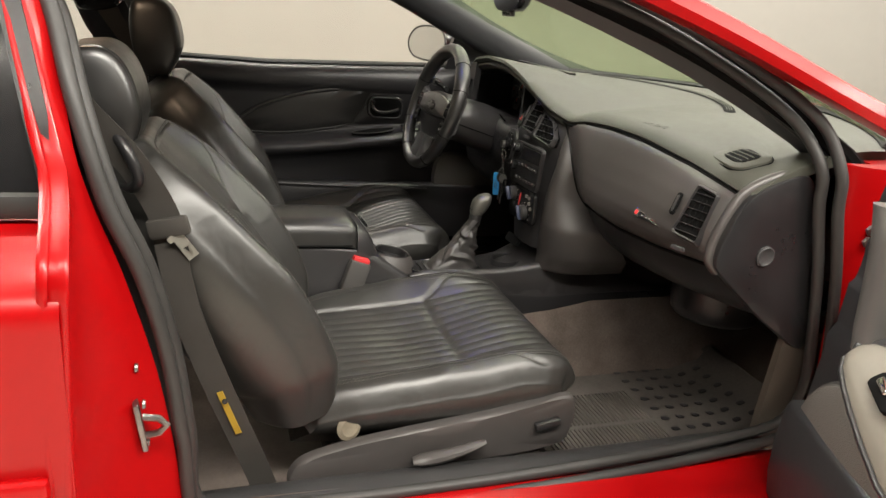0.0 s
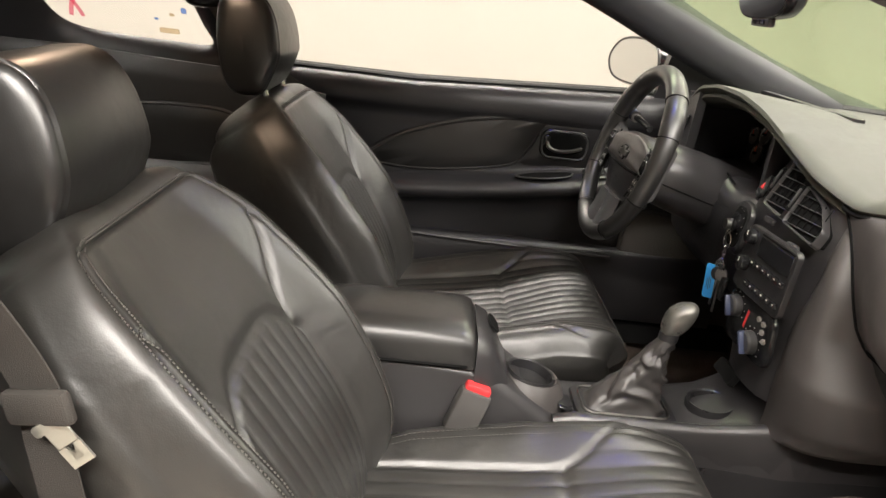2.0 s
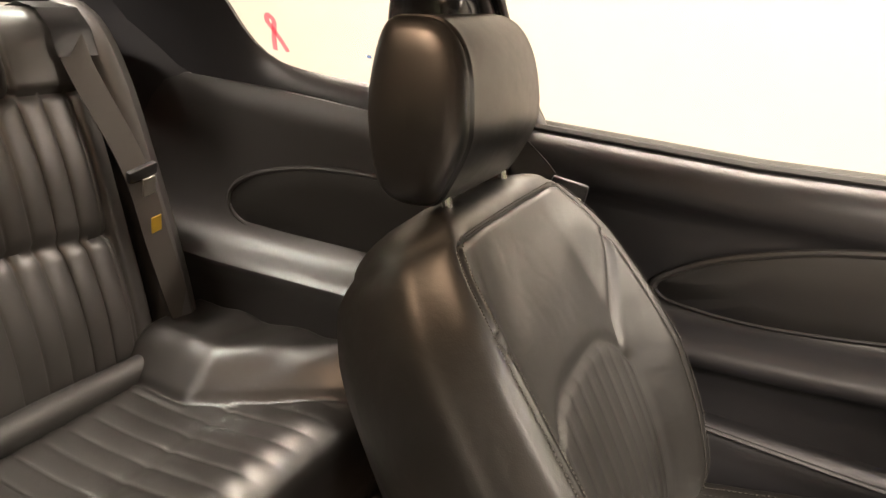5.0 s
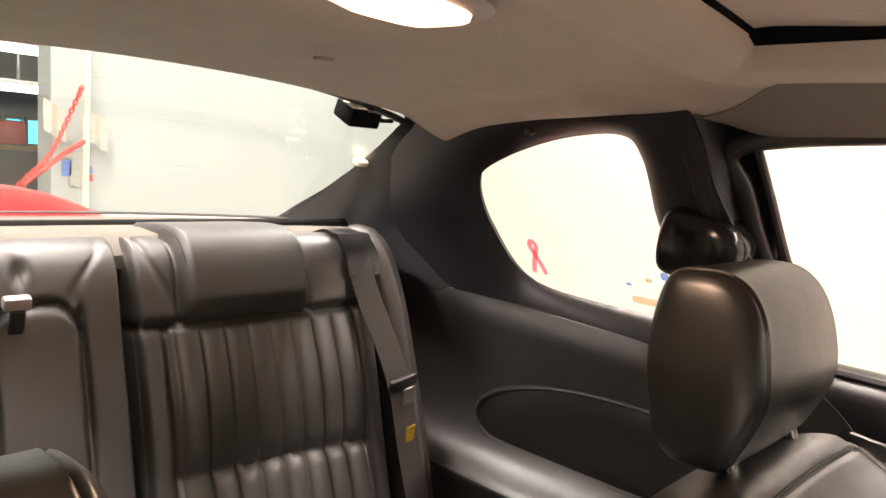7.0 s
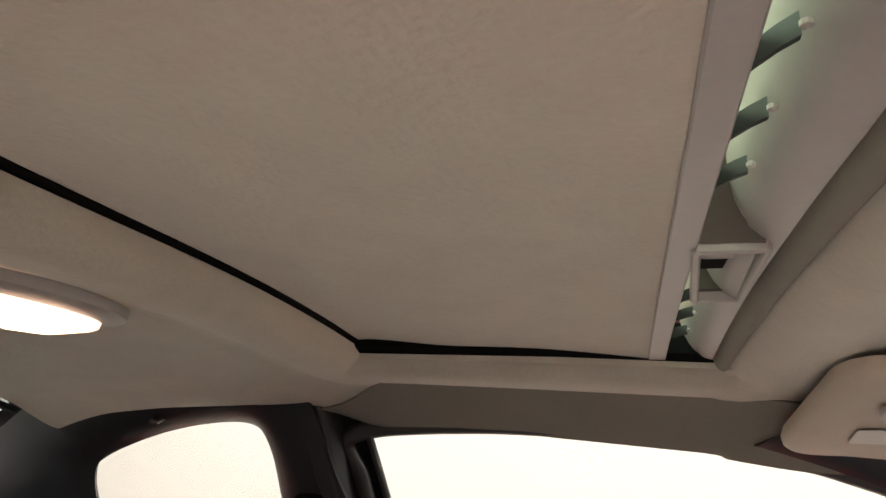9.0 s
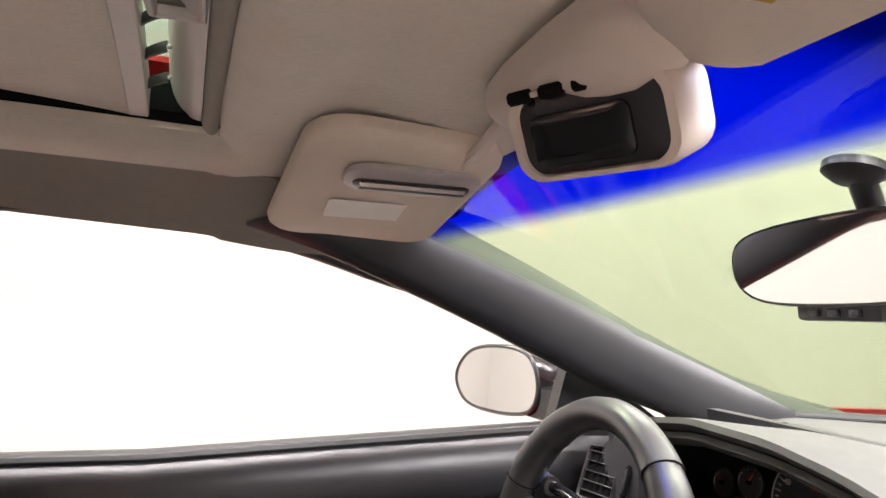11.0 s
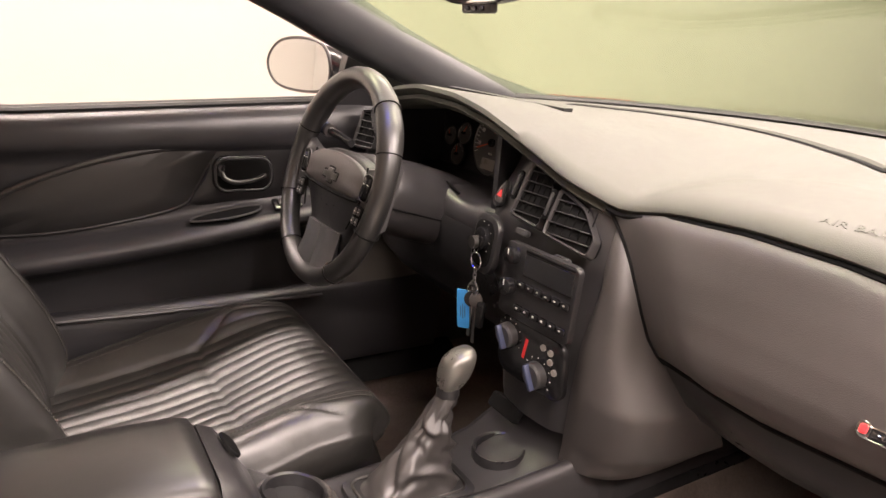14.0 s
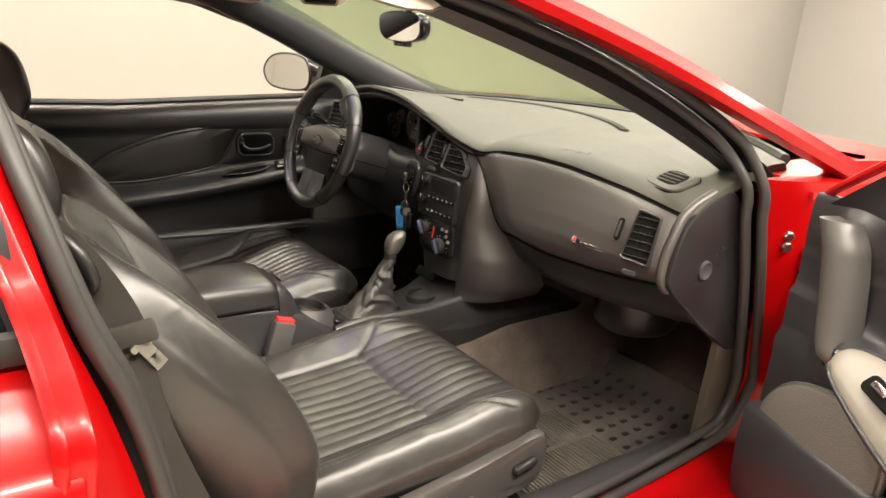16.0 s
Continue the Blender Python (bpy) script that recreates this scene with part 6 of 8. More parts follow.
for x, y, r in ((-0.043, 0.018, 0.019), (0.021, -0.018, 0.020)):
    kn = part("knob", lathe([(r, 0), (r * 0.95, 0.012), (r * 0.8, 0.015), (0, 0.015)], 24, mh @ Matrix.Translation((x, y, 0.009))), GREYTRIM, hv)
    part("grip", rbox(0.007, r * 1.9, 0.012, 0.003, 2, mh @ pose(x, y, 0.026, 0, 0, 25)), NAVY, kn)
    for k in range(9):
        a = radians(210 - 30 * k)
        part("dial_mark", rbox(0.0025, 0.001, 0.0005, 0.0001, 1, mh @ pose(x + (r + 0.006) * math.cos(a), y + (r + 0.006) * math.sin(a), 0.0103, 0, 0, math.degrees(a))), WHITE, kn)
part("temperature_scale", rbox(0.006, 0.034, 0.001, 0.0005, 1, mh @ pose(-0.008, 0.010, 0.0103, 0, 0, -14)), REDPL, hv)
for x, y in ((0.03, 0.028), (0.045, 0.026), (0.045, 0.012), (0.054, 0.0)):
    part("button", lathe([(0.005, 0), (0.0045, 0.004), (0, 0.004)], 12, mh @ Matrix.Translation((x, y, 0.009))), LCD, hv)

# ---------------------------------------------------------------- steering column and wheel
AX = V(-0.961, -0.034, 0.276).normalized()
WC = V(-0.0415, 0.346, 0.8085)
MW = facing(WC, AX)
MH = MW @ Matrix.Translation((0, -0.024, -0.008))
wheel = thing("steering_wheel", WC, "black leather steering wheel with thumb buttons on its spokes", "steering wheel")
wheel.location = WC
R = 0.166
rim = []
for k in range(72):
    a = 2 * math.pi * k / 72
    grip = 0.0165 + 0.0035 * (math.exp(-((math.degrees(a) % 360 - 35) / 18) ** 2) + math.exp(-((math.degrees(a) % 360 - 145) / 18) ** 2))
    ctr = V(R * math.cos(a), R * 1.045 * math.sin(a), 0)
    rad = V(math.cos(a), math.sin(a), 0)
    rim.append([MW @ (ctr + grip * (math.cos(b) * rad + 1.12 * math.sin(b) * V(0, 0, 1))) for b in (2 * math.pi * j / 14 for j in range(14))])
rimob = part("rim", loft(rim, caps=False, close=True), LEATHER_SIDE, wheel, "thick black leather rim")
for a0, a1 in ((50, 130),):
    band = []
    for k in range(33):
        a = radians(lerp(a0, a1, k / 32))
        ctr, rad = V(R * math.cos(a), R * 1.045 * math.sin(a), 0), V(math.cos(a), math.sin(a), 0)
        band.append([MW @ (ctr + (0.0185 + 0.0035 * (math.exp(-((math.degrees(a) - 35) / 18) ** 2) + math.exp(-((math.degrees(a) - 145) / 18) ** 2))) * (math.cos(b) * rad + 1.12 * math.sin(b) * V(0, 0, 1))) for b in (2 * math.pi * j / 14 for j in range(14))])
    part("gloss_insert", loft(band), RIMGLOSS, rimob, "smooth glossy upper rim section")
for a in (22, 50, 130, 158, 200, 236, 304, 340):
    t = radians(a)
    ctr, rad = V(R * math.cos(t), R * 1.045 * math.sin(t), 0), V(math.cos(t), math.sin(t), 0)
    part("rim_seam", tube([MW @ (ctr + 0.0186 * (math.cos(b) * rad + 1.12 * math.sin(b) * V(0, 0, 1))) for b in (2 * math.pi * j / 16 for j in range(16))], 0.0011, 4, closed=True), DARK, rimob)
hub_half = [(0.0, 0.074), (0.06, 0.068), (0.104, 0.050), (0.112, 0.020), (0.098, -0.020), (0.080, -0.056), (0.064, -0.092), (0.054, -0.108), (0.0, -0.114)]
hub_line = spline([(x, y, 0) for x, y in hub_half] + [(-x, y, 0) for x, y in reversed(hub_half[1:-1])], 70, True)
hub_bm = prism(hub_line, 0.030, Matrix.Translation((0, 0, -0.022)), 0.010, 0.006)
for v in hub_bm.verts:
    v.co.z += 0.20 * min(v.co.y, 0)
hub_bm.transform(MH)
hubp = part("hub", hub_bm, TRIM, wheel, "black airbag cover with a plain metal emblem", 50)
part("upper_pad", prism(spline([(-0.104, 0.048, 0), (-0.06, 0.062, 0), (0, 0.067, 0), (0.06, 0.062, 0), (0.104, 0.048, 0), (0.108, 0.026, 0), (0.104, 0.008, 0), (0.05, 0.005, 0), (0, 0.004, 0), (-0.05, 0.005, 0), (-0.104, 0.008, 0), (-0.108, 0.026, 0)], 80, True), 0.010, MH @ Matrix.Translation((0, 0, 0.004)), 0.004, 0.003), DASH, hubp, "charcoal upper half of the airbag cover", 50)
part("hub_split", tube([MH @ V(x, y, 0.0125) for x, y in ((-0.104, 0.004), (-0.05, 0.001), (0, 0.0), (0.05, 0.001), (0.104, 0.004))], 0.0028, 5), DARK, hubp)
part("emblem", join(prism([(-0.026, -0.005), (-0.023, 0.005), (0.026, 0.005), (0.023, -0.005)], 0.004, MH @ pose(0, 0.026, 0.0165), 0.001), prism([(-0.009, -0.012), (-0.008, 0.012), (0.009, 0.012), (0.008, -0.012)], 0.004, MH @ pose(0, 0.026, 0.0165), 0.001)), STEEL, hubp, "plain metal emblem")
part("emblem_groove", tube([MH @ V(x, 0.026 + y, 0.0168) for x, y in ((-0.028, -0.007), (-0.011, -0.007), (-0.011, -0.014), (0.010, -0.014), (0.010, -0.007), (0.025, -0.007), (0.028, 0.007), (0.011, 0.007), (0.011, 0.014), (-0.010, 0.014), (-0.010, 0.007), (-0.025, 0.007))], 0.0012, 4, closed=True), DARK, hubp)
for sx in (-1, 1):
    part("spoke_seam", tube([MH @ V(sx * x, y, 0.0075) for x, y in ((0.100, 0.060), (0.1075, 0.036), (0.107, 0.006), (0.098, -0.022), (0.088, -0.046))], 0.0016, 5), DARK, hubp)
part("airbag_mark", join(*[rbox(0.004, 0.003, 0.0008, 0.0002, 1, MH @ pose(-0.009 + 0.006 * k, -0.085, -0.003)) for k in range(4)]), GREYTRIM, hubp)
for x, y in ((-0.024, -0.02), (0.0, -0.024), (0.026, -0.02)):
    part("cover_dimple", rbox(0.006, 0.004, 0.001, 0.0004, 1, MH @ pose(x, y, 0.0085)), DARK, hubp)
for sx in (-1, 1):
    sp_ = part("spoke", loft([[MH @ V(sx * x, y + h * dy, z + dz) for dy, dz in ((-1, 0), (-0.9, 0.010), (0, 0.013), (0.9, 0.010), (1, 0), (0.8, -0.014), (-0.8, -0.014))] for x, y, h, z in ((0.060, 0.014, 0.040, -0.006), (0.09, 0.020, 0.040, -0.006), (0.125, 0.024, 0.042, -0.005), (0.152, 0.026, 0.052, -0.003), (0.168, 0.026, 0.06, -0.002))]), GREYTRIM, wheel, "side spoke with thumb buttons", 60)
    bz = part("button_bezel", prism(rrect(0.030, 0.042, 0.010), 0.005, MH @ pose(sx * 0.122, 0.030, 0.0085, 0, 0, -sx * 8), 0.002), DARK, sp_)
    part("bezel_rim", tube([MH @ pose(sx * 0.122, 0.030, 0.0085, 0, 0, -sx * 8) @ V(x, y, 0.004) for x, y in rrect(0.032, 0.044, 0.011)], 0.0011, 5, closed=True), COLUMN, bz)
    for dx in (-0.0065, 0.0065):
        part("button", rbox(0.0105, 0.034, 0.006, 0.003, 2, MH @ pose(sx * 0.122 + dx, 0.030, 0.0125, 0, 0, -sx * 8)), GLOSS, bz)
        part("button_mark", rbox(0.004, 0.0012, 0.0006, 0.0002, 1, MH @ pose(sx * 0.122 + dx, 0.036, 0.0158, 0, 0, -sx * 8)), WHITE, bz)
    bz = part("button_bezel", prism(rrect(0.026, 0.034, 0.007), 0.005, MH @ pose(sx * 0.116, -0.018, 0.0075, 0, 0, -sx * 10), 0.002), DARK, sp_)
    for dx in (-0.006, 0.006):
        for dy in (-0.008, 0.008):
            part("button", rbox(0.009, 0.012, 0.005, 0.002, 2, MH @ pose(sx * 0.116 + dx, -0.018 + dy, 0.0115)), GREYTRIM, bz)
            part("button_mark", rbox(0.004, 0.0012, 0.0006, 0.0002, 1, MH @ pose(sx * 0.116 + dx, -0.018 + dy, 0.0142)), WHITE, bz)
    part("lower_spoke", loft([[MW @ V(sx * x + h * dx, y, z + dz) for dx, dz in ((-1, 0), (-0.7, 0.009), (0.7, 0.009), (1, 0), (0.7, -0.012), (-0.7, -0.012))] for x, y, h, z in ((0.026, -0.085, 0.034, -0.008), (0.028, -0.12, 0.032, -0.008), (0.032, -0.15, 0.032, -0.004), (0.040, -0.172, 0.036, -0.001))]), GREYTRIM, wheel, "", 60)
column = thing("steering_column", (0.05, 0.338, 0.75), "charcoal steering column cover with a turn signal stalk", "steering column")
part("shroud", loft([[MW @ V(w * cx, h * cy - 0.008, z) for cx, cy in ((math.copysign(abs(math.cos(a)) ** 0.82, math.cos(a)), math.copysign(abs(math.sin(a)) ** 0.82, math.sin(a))) for a in (2 * math.pi * j / 40 for j in range(40)))] for w, h, z in ((0.062, 0.052, -0.035), (0.078, 0.06, -0.045), (0.084, 0.066, -0.09), (0.086, 0.070, -0.15), (0.084, 0.070, -0.22), (0.08, 0.065, -0.27))]), FASCIA, column, "", 60)
part("shroud_seam", tube([MW @ V(0.086, -0.02, z) for z in (-0.05, -0.12, -0.2)], 0.0016, 5), DARK, column)
stalk = part("signal_stalk", tube([WC + V(0.055, 0.06, 0.046), WC + V(0.048, 0.105, 0.056), WC + V(0.040, 0.135, 0.060)], [0.007, 0.0075, 0.008], 12), GLOSS, column, "dark turn signal stalk")
part("stalk_grip", tube([WC + V(0.040, 0.133, 0.060), WC + V(0.037, 0.150, 0.063), WC + V(0.033, 0.182, 0.068)], [0.011, 0.0125, 0.0105], 14), NAVY, stalk)
part("stalk_ring", tube([WC + V(0.0405, 0.126, 0.0595), WC + V(0.0395, 0.133, 0.060)], 0.0125, 14), STEEL, stalk)

# ---------------------------------------------------------------- keys
keys = thing("key_bunch", (0.113, 0.110, 0.60), "bunch of car keys with a blue tag hanging from the ignition", "keys")
part("ignition_key", join(rbox(0.026, 0.003, 0.020, 0.001, 1, pose(0.100, 0.104, 0.752)), tube([(0.086, 0.104, 0.752), (0.094, 0.104, 0.752)], 0.010, 12)), STEEL, keys)
part("ring", tube([V(0.098, 0.104 + 0.0135 * math.cos(a), 0.7205 + 0.0135 * math.sin(a)) for a in (2 * math.pi * k / 28 for k in range(28))], 0.0011, 6, closed=True), CHROME, keys, "steel split ring")
part("small_ring", tube([V(0.098 + 0.004 * math.sin(a), 0.104 + 0.005 * math.cos(a), 0.741 + 0.0075 * math.sin(a)) for a in (2 * math.pi * k / 18 for k in range(18))], 0.001, 5, closed=True), CHROME, keys)
for k in range(3):
    part("chain_link", tube([V(0.098 + (0.003 * math.cos(a) if k % 2 else 0), 0.104 + (0 if k % 2 else 0.003 * math.cos(a)), 0.704 - 0.008 * k + 0.006 * math.sin(a)) for a in (2 * math.pi * j / 12 for j in range(12))], 0.0009, 5, closed=True), STEEL, keys)
for k, tl in enumerate((0, 25, -20)):
    part("ring", tube([V(0.098 + 0.011 * math.cos(a) * math.sin(radians(tl)), 0.104 + 0.011 * math.cos(a) * math.cos(radians(tl)), 0.676 + 0.010 * math.sin(a) - 0.002 * k) for a in (2 * math.pi * j / 22 for j in range(22))], 0.0012, 5, closed=True), CHROME, keys)
mt_ = facing((0.094, 0.120, 0.634), (-0.9, -0.42, 0.05), (0, 0.16, 1))
tag = part("blue_tag", prism(rrect(0.023, 0.064, 0.003), 0.003, mt_, 0.001), BLUE, keys, "bright blue plastic key tag")
for k in range(3):
    part("tag_writing", rbox(0.0016, 0.018 + 0.006 * (k % 2), 0.0005, 0.0002, 1, mt_ @ pose(-0.004 + 0.004 * k, -0.004, 0.0033)), NAVY, tag)
for k, (y, x, l, tilt) in enumerate(((0.108, 0.098, 0.052, 4), (0.100, 0.102, 0.062, -5), (0.104, 0.104, 0.050, 10))):
    head_ = part("key", prism(ellipse(0.011, 0.013, 18), 0.0028, facing((x, y, 0.655), (-0.7, -0.7, 0)), 0.0008), TRIM if k == 0 else STEEL, keys)
    part("key_blade", rbox(0.0022, 0.0075, l, 0.0006, 1, pose(x, y - 0.001 * tilt / 5, 0.645 - l / 2 - 0.002, tilt * 0.6)), STEEL, head_)
part("remote", rbox(0.012, 0.026, 0.046, 0.005, 3, pose(0.108, 0.097, 0.632, 6)), GLOSS, keys, "black remote fob")


# ---------------------------------------------------------------- centre console
con = thing("centre_console", (-0.15, -0.02, 0.19), "charcoal centre console with two cup holders and a padded armrest", "console")
CY = -0.022


def sec(x, hw, zt, zb=0.20, r=0.02, yo=0.0, dish=0.0):
    """Cross section of the console at x."""
    pts = [(-hw, zb), (-hw, zt - r), (-hw + r * 0.3, zt - r * 0.3), (-hw + r, zt), (-hw * 0.4, zt - dish), (0, zt - dish), (hw * 0.4, zt - dish), (hw - r, zt), (hw - r * 0.3, zt - r * 0.3), (hw, zt - r), (hw, zb)]
    return [V(x, CY + yo + y, z) for y, z in pts]


part("base", loft([sec(-0.20, 0.088, 0.432), sec(-0.15, 0.090, 0.432), sec(-0.05, 0.094, 0.434), sec(0.03, 0.098, 0.440), sec(0.09, 0.102, 0.450), sec(0.14, 0.108, 0.472), sec(0.18, 0.112, 0.50), sec(0.26, 0.112, 0.50), sec(0.40, 0.110, 0.44), sec(0.60, 0.108, 0.40)]), FASCIA, con, "charcoal console base", 50)
part("side_skirt", loft([[V(x, CY - tab(x, [(-0.05, 0.091), (0.03, 0.097), (0.09, 0.101), (0.18, 0.111), (0.52, 0.113)]) + dy, z) for dy, z in ((0, 0.19), (-0.004, 0.20), (-0.004, zt - 0.01), (0, zt), (0.02, zt), (0.02, 0.19))] for x, zt in ((-0.05, 0.395), (0.02, 0.395), (0.18, 0.395), (0.40, 0.40), (0.58, 0.40))]), TRIM, con)
part("side_rail", loft([[V(x, CY + y, z) for y, z in ((-w, 0.40), (-w - 0.002, zt - 0.014), (-w + 0.004, zt - 0.003), (-w + 0.012, zt), (-w + 0.020, zt - 0.004), (-w + 0.030, zt - 0.018), (-w + 0.036, 0.42))] for x, w, zt in ((-0.205, 0.086, 0.452), (-0.17, 0.089, 0.463), (-0.05, 0.094, 0.464), (0.04, 0.098, 0.468), (0.10, 0.103, 0.477), (0.16, 0.110, 0.490), (0.22, 0.113, 0.498))]), FASCIA, con, "raised rounded rail along the console edge", 70)
part("bin", loft([sec(-0.63, 0.080, 0.530, r=0.012), sec(-0.60, 0.084, 0.532, r=0.012), sec(-0.45, 0.085, 0.534, r=0.012), sec(-0.350, 0.085, 0.524, r=0.012), sec(-0.30, 0.084, 0.505), sec(-0.25, 0.083, 0.47), sec(-0.20, 0.082, 0.44)]), FASCIA, con, "charcoal storage bin", 50)
lidr = []
for x, hw, z0, zt in ((-0.64, 0.055, 0.535, 0.56), (-0.625, 0.078, 0.533, 0.583), (-0.56, 0.086, 0.533, 0.592), (-0.45, 0.088, 0.532, 0.594), (-0.37, 0.088, 0.528, 0.592), (-0.352, 0.087, 0.526, 0.586), (-0.346, 0.084, 0.527, 0.575)):
    lidr.append([V(x, CY + hw * cx, z0 + (zt - z0) * cy) for cx, cy in ((-1, 0), (-1.0, 0.45), (-0.94, 0.72), (-0.80, 0.90), (-0.5, 0.98), (0, 1.0), (0.5, 0.98), (0.80, 0.90), (0.94, 0.72), (1.0, 0.45), (1, 0))])
lid = part("armrest_lid", loft(lidr), LEATHER_SIDE, con, "padded charcoal vinyl armrest lid", 60)
part("lid_gap", tube([V(x, CY - 0.0875, 0.5315) for x in (-0.62, -0.5, -0.36)] + [V(-0.349, CY - 0.08, 0.53), V(-0.347, CY, 0.53), V(-0.349, CY + 0.08, 0.53)], 0.003, 5), DARK, lid)
# sloping nose in front of the lid, with the latch and rear cup holder
nose = []
for x, hw, zt in ((-0.344, 0.084, 0.574), (-0.325, 0.082, 0.566), (-0.305, 0.078, 0.540), (-0.292, 0.072, 0.512), (-0.282, 0.070, 0.496)):
    nose.append([V(x, CY + hw * cx, 0.44 + (zt - 0.44) * cy) for cx, cy in ((-1, 0), (-1.03, 0.5), (-0.95, 0.85), (-0.75, 1.0), (0, 1.0), (0.75, 1.0), (0.95, 0.85), (1.03, 0.5), (1, 0))])
part("nose", loft(nose), FASCIA, con, "charcoal nose below the armrest lid", 60)
part("lid_latch", prism(rrect(0.045, 0.028, 0.013), 0.004, facing((-0.312, CY + 0.028, 0.556), (0.75, 0, 0.66)), 0.002), DARK, con)


def cup(c, r, depth, lean):
    m = Matrix.Translation(c) @ pose(0, 0, 0, 0, lean, 0)
    o = part("cup_holder", lathe([(r * 1.16, -0.012), (r * 1.16, 0.000), (r * 1.10, 0.006), (r * 1.0, 0.004), (r * 0.96, -0.01), (r * 0.90, -depth), (0, -depth)], 36, m), TRIM, con, "round black cup holder")
    return o


cup((-0.238, CY, 0.482), 0.038, 0.05, 10)
part("cup_collar", loft([[V(-0.238 + r * math.cos(a), CY + r * 0.95 * math.sin(a), z + 0.02 * -math.cos(a) * 0.35) for a in (2 * math.pi * j / 36 for j in range(36))] for r, z in ((0.070, 0.43), (0.064, 0.455), (0.056, 0.474), (0.048, 0.484), (0.044, 0.482))], caps=False), DASH, con, "rounded cup holder collar", 60)
cup((0.088, CY + 0.005, 0.455), 0.036, 0.05, -4)
part("socket_cover", rbox(0.03, 0.045, 0.012, 0.004, 2, pose(-0.178, CY - 0.02, 0.445, 0, 18)), TRIM, con)
for k in range(3):
    part("switch", rbox(0.018, 0.010, 0.006, 0.002, 1, pose(-0.182, CY - 0.045 + 0.02 * k, 0.4485, 0, 18)), GLOSS, con)
part("ash_flap", prism(rrect(0.07, 0.026, 0.006), 0.012, facing((0.125, CY + 0.04, 0.50), (-0.9, 0, 0.5)), 0.004), DARK, con)

shift = thing("gear_selector", (-0.05, -0.02, 0.43), "gear selector with a satin grey knob and creased leather boot", "gear selector")
part("surround", prism(rrect(0.175, 0.105, 0.02), 0.008, pose(-0.068, -0.02, 0.433), 0.004), TRIM, shift)
part("surround_rim", tube([V(-0.068 + x, -0.02 + y, 0.4425) for x, y in rrect(0.15, 0.085, 0.018)], 0.0022, 6, closed=True), STEEL, shift, "thin metal rim round the boot")
rings = []
for i in range(44):
    t = i / 43
    c = lerp(V(-0.070, -0.02, 0.438), V(-0.020, -0.02, 0.580), t)
    hx, hy = lerp(0.070, 0.0135, t ** 0.72), lerp(0.040, 0.0135, t ** 0.80)
    e = lerp(0.45, 1, min(t * 1.6, 1))
    ring = []
    for j in range(64):
        a = 2 * math.pi * j / 64
        cx, cy = math.cos(a), math.sin(a)
        ph = 1.6 * a + 8.0 * t + 1.1 * noise.noise(V(cx * 1.3, cy * 1.3, t * 3.0))
        fold = (0.7 - abs(math.sin(ph))) * 0.0072 + 0.0035 * noise.noise(V(cx * 2.5, cy * 2.5, t * 7 + 3)) + 0.0022 * math.sin(3.7 * ph + 2 * cy)
        k = 1 + fold / max(hx * 0.75, 0.02) * sm(0, 0.10, t) * sm(1.0, 0.80, t)
        ring.append(c + V(hx * math.copysign(abs(cx) ** e, cx) * k, hy * math.copysign(abs(cy) ** e, cy) * k, 0.012 * cx * sm(0.1, 0.5, t)))
    rings.append(ring)
part("boot", loft(rings), BOOT, shift, "creased black leather boot", 70)
part("collar", lathe([(0.015, 0), (0.017, 0.008), (0.014, 0.020), (0.012, 0.024)], 20, pose(-0.018, -0.02, 0.570, 0, 16)), TRIM, shift)
knob_r = []
for t in range(21):
    u = -1 + 2 * t / 20
    k = max(1 - abs(u) ** 3.2, 0.0) ** 0.42 * (0.86 + 0.14 * sm(-0.9, 0.2, u))
    knob_r.append([V(-0.006 + 0.0255 * k * math.copysign(abs(math.cos(a)) ** 0.8, math.cos(a)) + 0.007 * u, -0.02 + 0.0215 * k * math.copysign(abs(math.sin(a)) ** 0.8, math.sin(a)), 0.611 + 0.031 * u + 0.006 * math.cos(a) * k) for a in (2 * math.pi * j / 36 for j in range(36))])
knob = part("knob", loft(knob_r), KNOB, shift, "satin grey rounded knob", 60)

# ---------------------------------------------------------------- seat belts
def ribbon(pts, w, wd, th=0.0016, n=48):
    """A flat webbing along pts; wd: its width direction."""
    p = spline(pts, n)
    wd = Vector(wd).normalized()
    rings = []
    for i, q in enumerate(p):
        d = (p[min(i + 1, n - 1)] - p[max(i - 1, 0)]).normalized()
        side = (wd - d * wd.dot(d)).normalized()
        nrm = d.cross(side)
        rings.append([q + side * a * w / 2 + nrm * b * th / 2 for a, b in ((-1, -1), (-1, 1), (1, 1), (1, -1))])
    return loft(rings)


pb = thing("seat_belt", (-0.8, -0.62, 0.8), "dark grey passenger seat belt with a steel tongue beside the seat", "seat belt", "seat belts")
part("webbing", ribbon([(-0.895, -0.615, 1.02), (-0.86, -0.60, 0.93), (-0.79, -0.602, 0.845), (-0.745, -0.597, 0.76), (-0.735, -0.60, 0.70), (-0.715, -0.605, 0.60), (-0.67, -0.612, 0.47), (-0.62, -0.615, 0.34), (-0.585, -0.61, 0.24)], 0.046, (1, -0.25, 0.35)), WEB, pb, "dark grey webbing")
part("guide_loop", tube(spline([(-0.815, -0.575, 0.875), (-0.80, -0.60, 0.872), (-0.785, -0.615, 0.85), (-0.775, -0.615, 0.82), (-0.785, -0.60, 0.80), (-0.80, -0.58, 0.80)], 20), 0.008, 10), TRIM, pb, "black belt guide loop on the seat shoulder")
tg = part("tongue_cover", rbox(0.062, 0.012, 0.030, 0.005, 2, pose(-0.738, -0.604, 0.742, 0, -14, -14)), WEB, pb)
